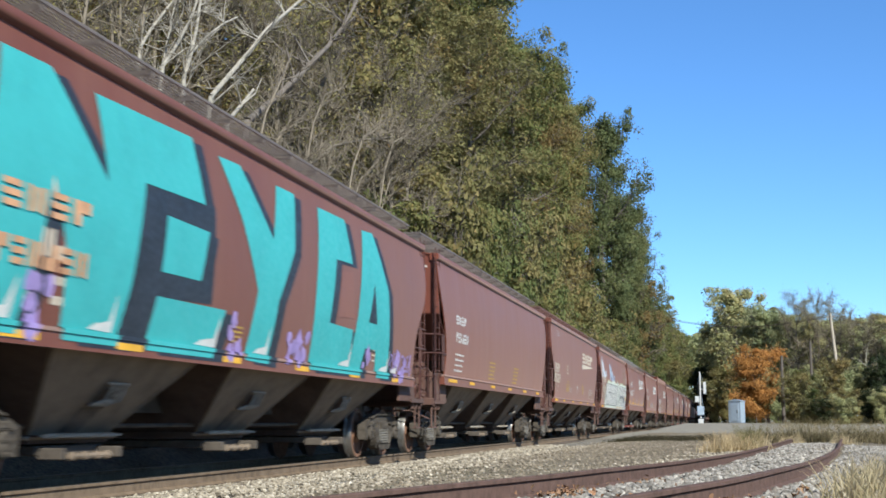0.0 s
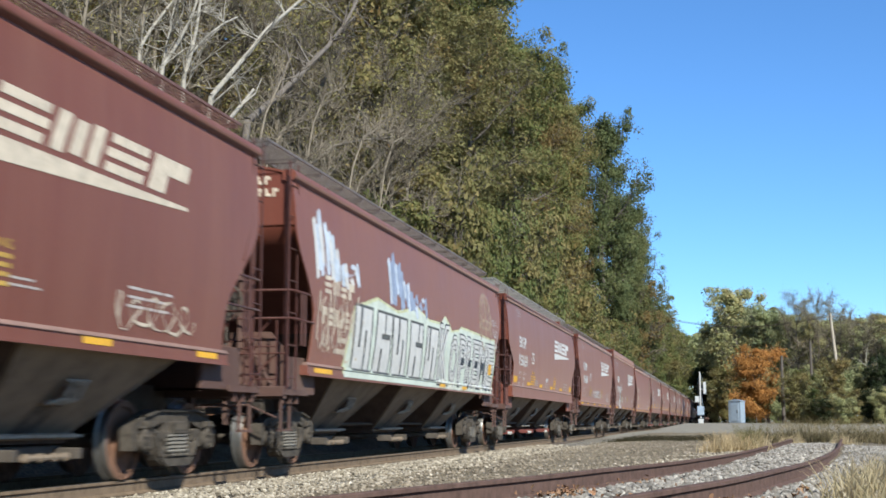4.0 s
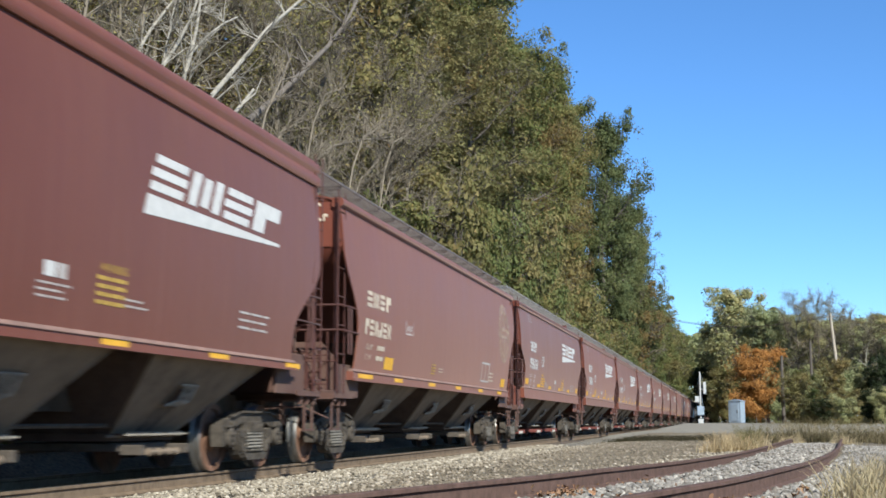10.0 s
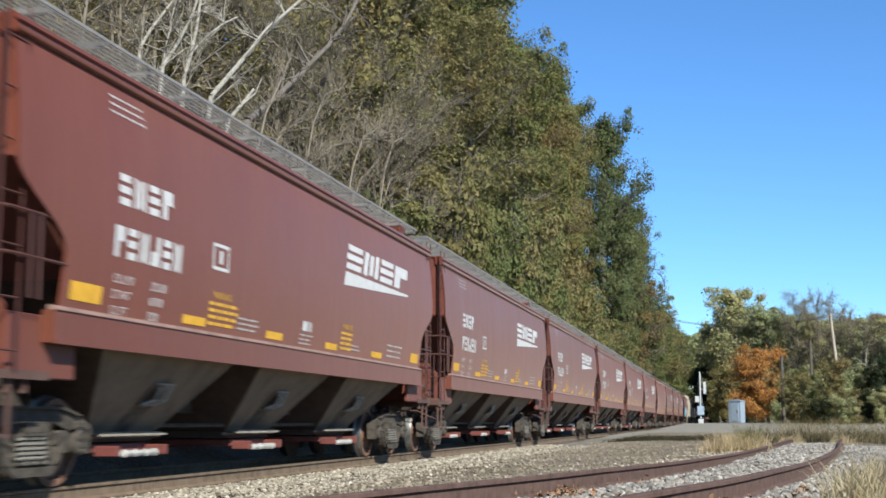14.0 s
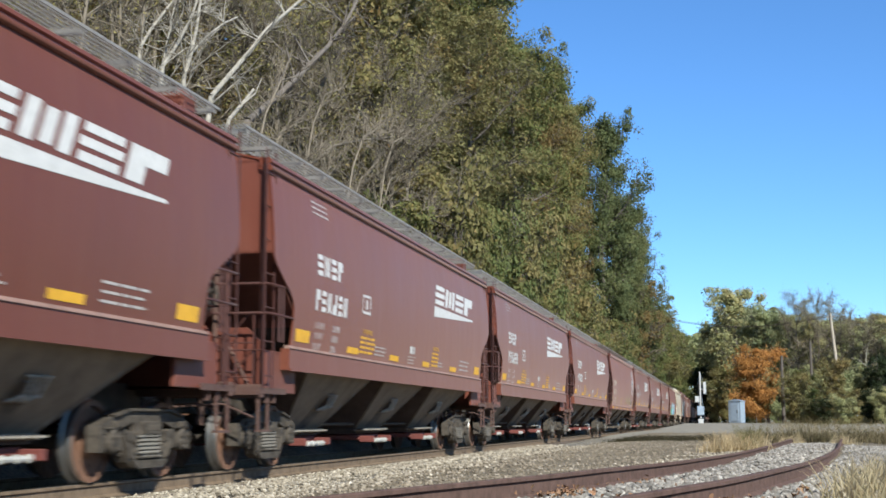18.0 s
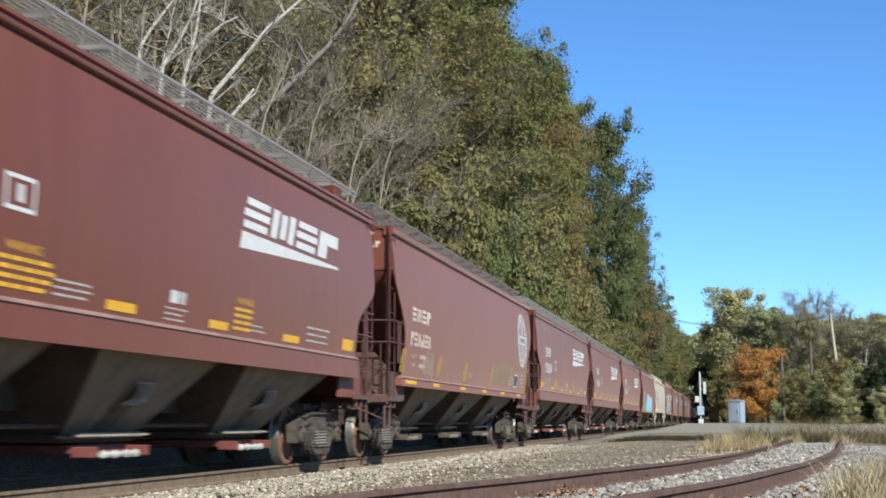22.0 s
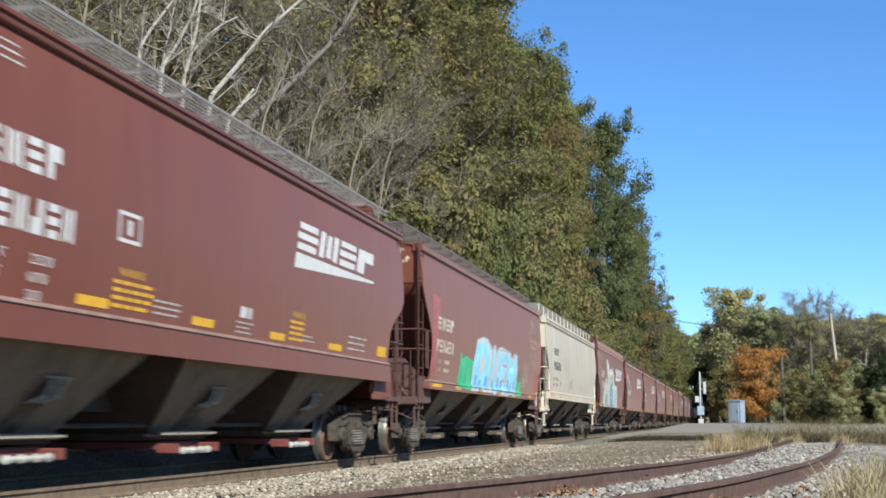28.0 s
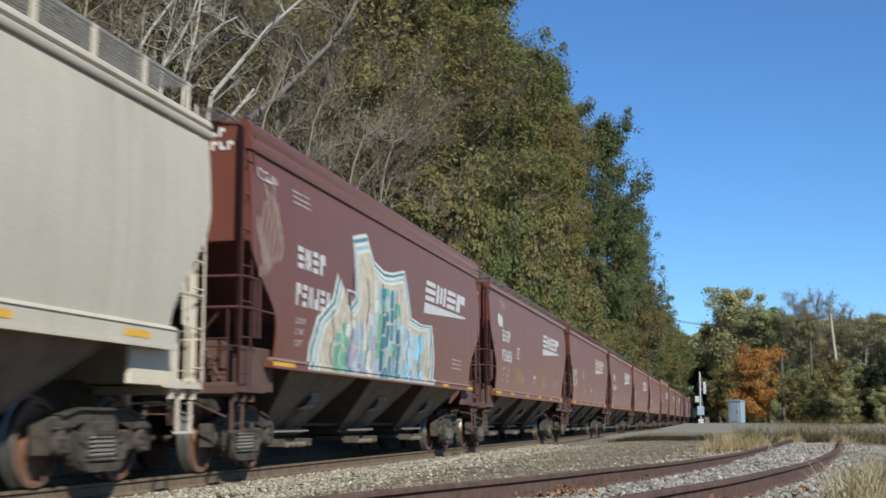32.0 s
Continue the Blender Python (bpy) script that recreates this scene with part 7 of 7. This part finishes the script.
# ---- grasses ----
def grass(name, spots, label, height, seed, mat, blades=60, wide=0.006):
    rng = np.random.default_rng(seed)
    vs, fs = [], []
    for x, y, r in spots:
        tall = rng.uniform(0.35, 1.1)
        for b in range(blades):
            px, py = x + rng.normal() * r, y + rng.normal() * r
            pz = bed_z(px, py) - 0.02
            h = height * tall * rng.uniform(0.35, 1.15)
            a = rng.uniform(0, 6.28)
            lx, ly = rng.normal() * 0.42 * h, rng.normal() * 0.42 * h
            wx, wy = math.cos(a) * wide, math.sin(a) * wide
            k = len(vs)
            for f, wd in ((0, 1), (0.5, 0.8), (0.85, 0.5)):
                cx, cy, cz = px + lx * f * f, py + ly * f * f, pz + h * f
                vs += [(cx - wx * wd, cy - wy * wd, cz), (cx + wx * wd, cy + wy * wd, cz)]
            vs.append((px + lx * 1.15, py + ly * 1.15, pz + h * 0.98))
            fs += [(k, k + 1, k + 3, k + 2), (k + 2, k + 3, k + 5, k + 4), (k + 4, k + 5, k + 6)]
    me = bpy.data.meshes.new(name)
    me.from_pydata(vs, [], fs)
    me.materials.append(mat)
    return tagged(new(name, me), label, "grass", "", "stuff")


rg = random.Random(12)
near = [(siding_x(y) + 1.55 + rg.uniform(0, 1) * (0.35 + (y - 9.4) * 0.17), y, 0.1) for y in [9.4 + i * 0.1 for i in range(84)]]
grass("dry_grass", near, "tall dry straw-coloured grass beside the siding", 0.38, 2, STRAW, 30)
grass("dry_grass", near[::3], "broad bleached grass leaves beside the siding", 0.3, 21, leafy("bleached_grass_leaves", [(0.36, 0.29, 0.19), (0.48, 0.4, 0.28), (0.56, 0.48, 0.36), (0.33, 0.27, 0.17)], 1.5), 10, 0.012)
GREENISH = leafy("green_weed_blades", [(0.08, 0.08, 0.032), (0.14, 0.125, 0.052), (0.19, 0.165, 0.072), (0.1, 0.105, 0.04)], 1.5)
grass("green_weeds", near[::2], "green weeds among dry grass", 0.26, 3, GREENISH, 16)
mound = [(-0.3 + rg.uniform(0, 1) * 0.95, y, 0.16) for y in [29.0 + i * 0.07 for i in range(70)]]
grass("dry_grass", mound, "dry yellow grass patch between the tracks", 0.46, 4, STRAW, 60)
grass("green_weeds", [(0.42 + rg.uniform(0, 0.22), 29.5 + i * 0.12, 0.1) for i in range(34)], "green weeds beside the grass patch", 0.62, 5, GREENISH, 34)
ends = [(siding_x(y) + o + rg.uniform(-0.25, 0.25), y, 0.16) for o in (-0.75, 0.75) for y in [41.5 + i * 0.3 for i in range(12)]]
grass("dry_grass", ends, "dry grass grown over the end of the siding", 0.4, 8, STRAW, 30)
DARK_WEED = leafy("dark_brown_weeds", [(0.03, 0.025, 0.015), (0.05, 0.042, 0.024), (0.07, 0.058, 0.032), (0.04, 0.045, 0.02)], 1.0)
grass("dark_weeds", [(-5.0 + rg.uniform(0, 1) * 4.6, rg.uniform(56.5, 61), 0.25) for i in range(260)], "low dark weeds below the crossing", 0.24, 9, DARK_WEED, 40)
grass("dark_weeds", [(x, 47 + rg.uniform(-1, 2.5), 0.22) for x in [1.7 + i * 0.05 for i in range(40)]], "dark weeds past the end of the siding", 0.4, 10, DARK_WEED, 34)
past = [(1.0 + rg.uniform(0, 1) * 22, rg.uniform(46, 58), 0.4) for i in range(420)]
past = [(x, y, r) for x, y, r in past if x > 1.0 + (58 - y) * 0.02]
BROWN_WEED = leafy("brown_weed_stalks", [(0.1, 0.08, 0.042), (0.15, 0.118, 0.064), (0.21, 0.165, 0.095), (0.12, 0.115, 0.052)], 1.0)
grass("brown_weeds", past, "rank brown weeds past the end of the siding", 0.62, 11, BROWN_WEED, 34, 0.012)
grass("dark_weeds", past[::3], "dark weeds among brown stalks", 0.5, 12, DARK_WEED, 34, 0.012)
grass("green_weeds", past[::5], "green weeds among brown stalks", 0.55, 13, GREENISH, 30, 0.012)
verge = [(rg.uniform(2, 24), rg.uniform(58, 84), 0.5) for i in range(60)]
grass("dry_grass", verge, "rough dry grass in the distance", 0.6, 6, STRAW, 26)
grass("green_weeds", [(rg.uniform(2.5, 24), rg.uniform(52, 125), 0.7) for i in range(190)], "rough brown-green weeds in the distance", 0.9, 7, leafy("brown_weed_blades", [(0.08, 0.07, 0.03), (0.15, 0.12, 0.06), (0.2, 0.16, 0.08), (0.1, 0.11, 0.04)], 1.0), 26)


# ---- signal mast, cabinet, poles ----
def sig():
    s = thing("signal_mast", None, None, pose(-2.55, 130, ground_z(-2.55, 130)), "white railway signal mast beside the track", "signal")
    b = Build().box(-0.26, 0.26, -0.26, 0.26, -0.1, 0.55, 0, 0.05)
    part("base", b, SIGN_WHITE, s, "white concrete base")
    part("mast", Build().tube([(0, 0, 0.6), (0, 0, 5.2)], 0.085, 10), SIGN_WHITE, s)
    part("signal_head", Build().box(0.3, 0.58, -0.2, 0.15, 3.0, 4.2, 0, 0.03), SIGN_WHITE, s, "pale signal head")
    part("bracket", Build().box(0.05, 0.4, -0.05, 0.05, 3.4, 3.5), SIGN_WHITE, s)
    part("relay_box", Build().box(-0.34, 0.34, -0.25, 0.25, 0.9, 1.8, 0, 0.04), ALU, s, "small grey relay box")
    part("ladder", ladder_build(-0.2, 0.3, 0.2, 4.6, "x", 0.4), ALU, s)
    part("number_plate", Build().box(-0.5, -0.1, -0.14, -0.11, 2.2, 2.8), SIGN_WHITE, s)
    return s


sig()


def cabinet():
    x, y = 0.95, 130
    s = thing("signal_cabinet", None, None, pose(x, y, ground_z(x, y), 0, 0, -28), "aluminium signal cabinet with a pale blue-grey side", "cabinet")
    part("body", Build().box(-0.68, 0.68, -0.45, 0.45, 0.12, 2.25, 0, 0.03), ALU, s)
    part("roof", Build().prism([(-0.74, 2.23), (0.74, 2.23), (0.74, 2.28), (0, 2.42), (-0.74, 2.28)], -0.52, 0.52, 0, "xz"), ALU, s)
    part("door", Build().box(-0.45, 0.45, -0.49, -0.44, 0.3, 2.1, 0, 0.015), ALU, s)
    part("door_handle", Build().box(0.28, 0.34, -0.54, -0.48, 1.1, 1.35, 0, 0.01), BLACKISH, s)
    part("foundation", Build().box(-0.76, 0.76, -0.55, 0.55, -0.1, 0.13, 0, 0.02), BLACKISH, s)
    return s


cabinet()


def pole(x, y, h, lean, arm, tone, label):
    s = thing("utility_pole", None, None, pose(x, y, ground_z(x, y) - 0.3, 0, lean, 0), label, "utility pole", "poles beyond the crossing")
    part("shaft", Build().tube([(0, 0, 0), (0, 0, h)], 0.2, 10, 0, 0.14), tone, s)
    if arm:
        part("crossarm", Build().box(-0.4, 0.4, -0.06, 0.06, h - 0.45, h - 0.33), tone, s)
        for k in (-0.34, 0.34):
            part("insulator", Build().lathe([(0, 0.0), (0, 0.05), (0.1, 0.06), (0.16, 0.03), (0.16, 0.0)], (k, 0, h - 0.33), 8, None, "z"), ALU, s)
    return s


# the sun on the first pole is put into its paler wood colour
pole(11.9, 139, 11.9, -5, True, plain("sunlit_pole_wood", (0.33, 0.28, 0.22), 0.85), "tall pale wooden utility pole with a crossarm")
pole(9.7, 154, 9.8, 0, False, POLE_WOOD, "dark wooden utility pole among trees")
pole(5.75, 138, 7.4, 0, False, POLE_WOOD, "dark wooden pole beside the orange tree")


def wire(a, c, sag, label):
    pts = [tuple(a[k] + (c[k] - a[k]) * u - (sag * 4 * u * (1 - u) if k == 2 else 0) for k in range(3)) for u in (i / 14 for i in range(15))]
    base = Vector(pts[0])
    return thing("overhead_wire", Build().tube([Vector(p) - base for p in pts], 0.022, 4), BLACKISH, Matrix.Translation(base), label, "cable", "wires beyond the crossing")


TOP = 12.0
for o in (-0.34, 0.34):
    wire((10.9 + o, 139, TOP - 0.3), (30 + o, 128, 9.2), 1.2, "thin black overhead wire between poles")
    wire((10.9 + o, 139, TOP - 0.3), (-6 + o, 150, 12.4), 1.0, "thin black overhead wire between poles")
wire((9.7, 154, 9.2), (30, 146, 8.4), 1.0, "thin black cable slung between poles")
wire((9.7, 154, 9.0), (5.75, 138, 7.0), 0.4, "thin black cable slung between poles")

# brush added behind the train to darken the view under it
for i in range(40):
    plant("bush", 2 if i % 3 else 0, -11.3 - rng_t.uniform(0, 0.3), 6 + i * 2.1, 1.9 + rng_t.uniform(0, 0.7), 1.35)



# ---- loose stones, leaves and litter ----
def between(rng):
    y = 6.5 + 40 * rng.random() ** 1.9
    return TRACK_X + RAIL_X + 0.12 + min(abs(rng.normal()) * 0.95, siding_x(y) - TRACK_X - 1.7), y


def dirt_strip(rng):
    y = 8 + 50 * rng.random() ** 1.7
    return TRACK_X + RAIL_X + 1.2 + rng.random() * (siding_x(y) - TRACK_X - 2.9), y


def in_siding(rng):
    y = 7.0 + 37 * rng.random() ** 1.7
    return siding_x(y) + rng.uniform(-0.68, 0.68), y


def beside_siding(rng):
    y = 7.0 + 32 * rng.random() ** 1.7
    return siding_x(y) + rng.uniform(0.85, 2.6), y


def left_of_siding(rng):
    y = 7.0 + 30 * rng.random() ** 1.7
    return siding_x(y) - 0.85 - abs(rng.normal()) * 0.7, y


def under_train(rng):
    y = 7 + 45 * rng.random() ** 1.6
    return TRACK_X + rng.uniform(-0.65, 0.65), y


pebbles("pale_ballast_stones", BALLAST, 17000, between, 0.034, "pale crushed stone beside the main track")
pebbles("dirt_strip_stones", DIRT_STONES, 9000, dirt_strip, 0.03, "small dusty stones in the dirt between tracks")
pebbles("grey_siding_stones", GREY_BALLAST, 7000, in_siding, 0.04, "grey crushed stone between the siding rails")
pebbles("grey_shoulder_stones", GREY_BALLAST, 8000, beside_siding, 0.038, "grey crushed stone on the siding shoulder")
pebbles("mixed_shoulder_stones", BALLAST, 6000, left_of_siding, 0.034, "mixed crushed stone and dust by the siding")
pebbles("dark_track_stones", OILY_SHADE, 4000, under_train, 0.036, "dusty stone between the main rails")


def fallen_leaves():
    rng = np.random.default_rng(31)
    spots = [(9.9, -0.5, 0.22, 90), (12.2, -0.45, 0.5, 26), (9.2, 0.2, 0.5, 20), (8.9, 1.0, 0.35, 60), (11, 1.3, 0.6, 30)]
    vs, fs = [], []
    for y, o, r, n in spots:
        for i in range(n):
            py = y + rng.normal() * r
            px = siding_x(py) + o + rng.normal() * r * 0.5
            pz = bed_z(px, py) + 0.04 + abs(rng.normal()) * 0.02
            a, s = rng.uniform(0, 6.28), rng.uniform(0.009, 0.02)
            k = len(vs)
            for j in range(5):
                t = a + j * 1.2566
                vs.append((px + s * math.cos(t) * (1 if j else 1.5), py + s * math.sin(t), pz + rng.normal() * 0.012))
            fs.append((k, k + 1, k + 2, k + 3, k + 4))
    me = bpy.data.meshes.new("fallen_leaves")
    me.from_pydata(vs, [], fs)
    me.materials.append(LEAF_LITTER)
    return tagged(new("fallen_leaves", me), "dry orange-brown fallen leaves on the stones", "leaves", "", "stuff")


fallen_leaves()



# ---- what moves ----
def motions():
    end = 32.0
    for k, c in CARS.items():
        walk(c, [(t, pose(TRACK_X, joint(k) - gone(t), 0)) for t in (0.0, 4.0, 8.0, 12.0, 16.0, 20.0, 24.0, 28.0, end)])
    # all wheels turn alike: one turning for the leading and one for the trailing axle of a truck
    steps = 32 * FPS
    kept = {}
    for c in CARS.values():
        for t in c.children:
            if not t.name.startswith("truck"):
                continue
            for w in t.children:
                if not w.name.startswith("wheelset"):
                    continue
                e = round(w.location.y, 3)
                if e not in kept:
                    walk(w, [(i / FPS, pose(0, e, WHEEL_R) @ Matrix.Rotation(gone(i / FPS) / WHEEL_R, 4, "X")) for i in range(steps + 1)])
                    kept[e] = w
                else:
                    w.rotation_mode = "QUATERNION"
                    w.animation_data_create()
                    w.animation_data.action = kept[e].animation_data.action
                    w.animation_data.action_slot = kept[e].animation_data.action_slot


motions()
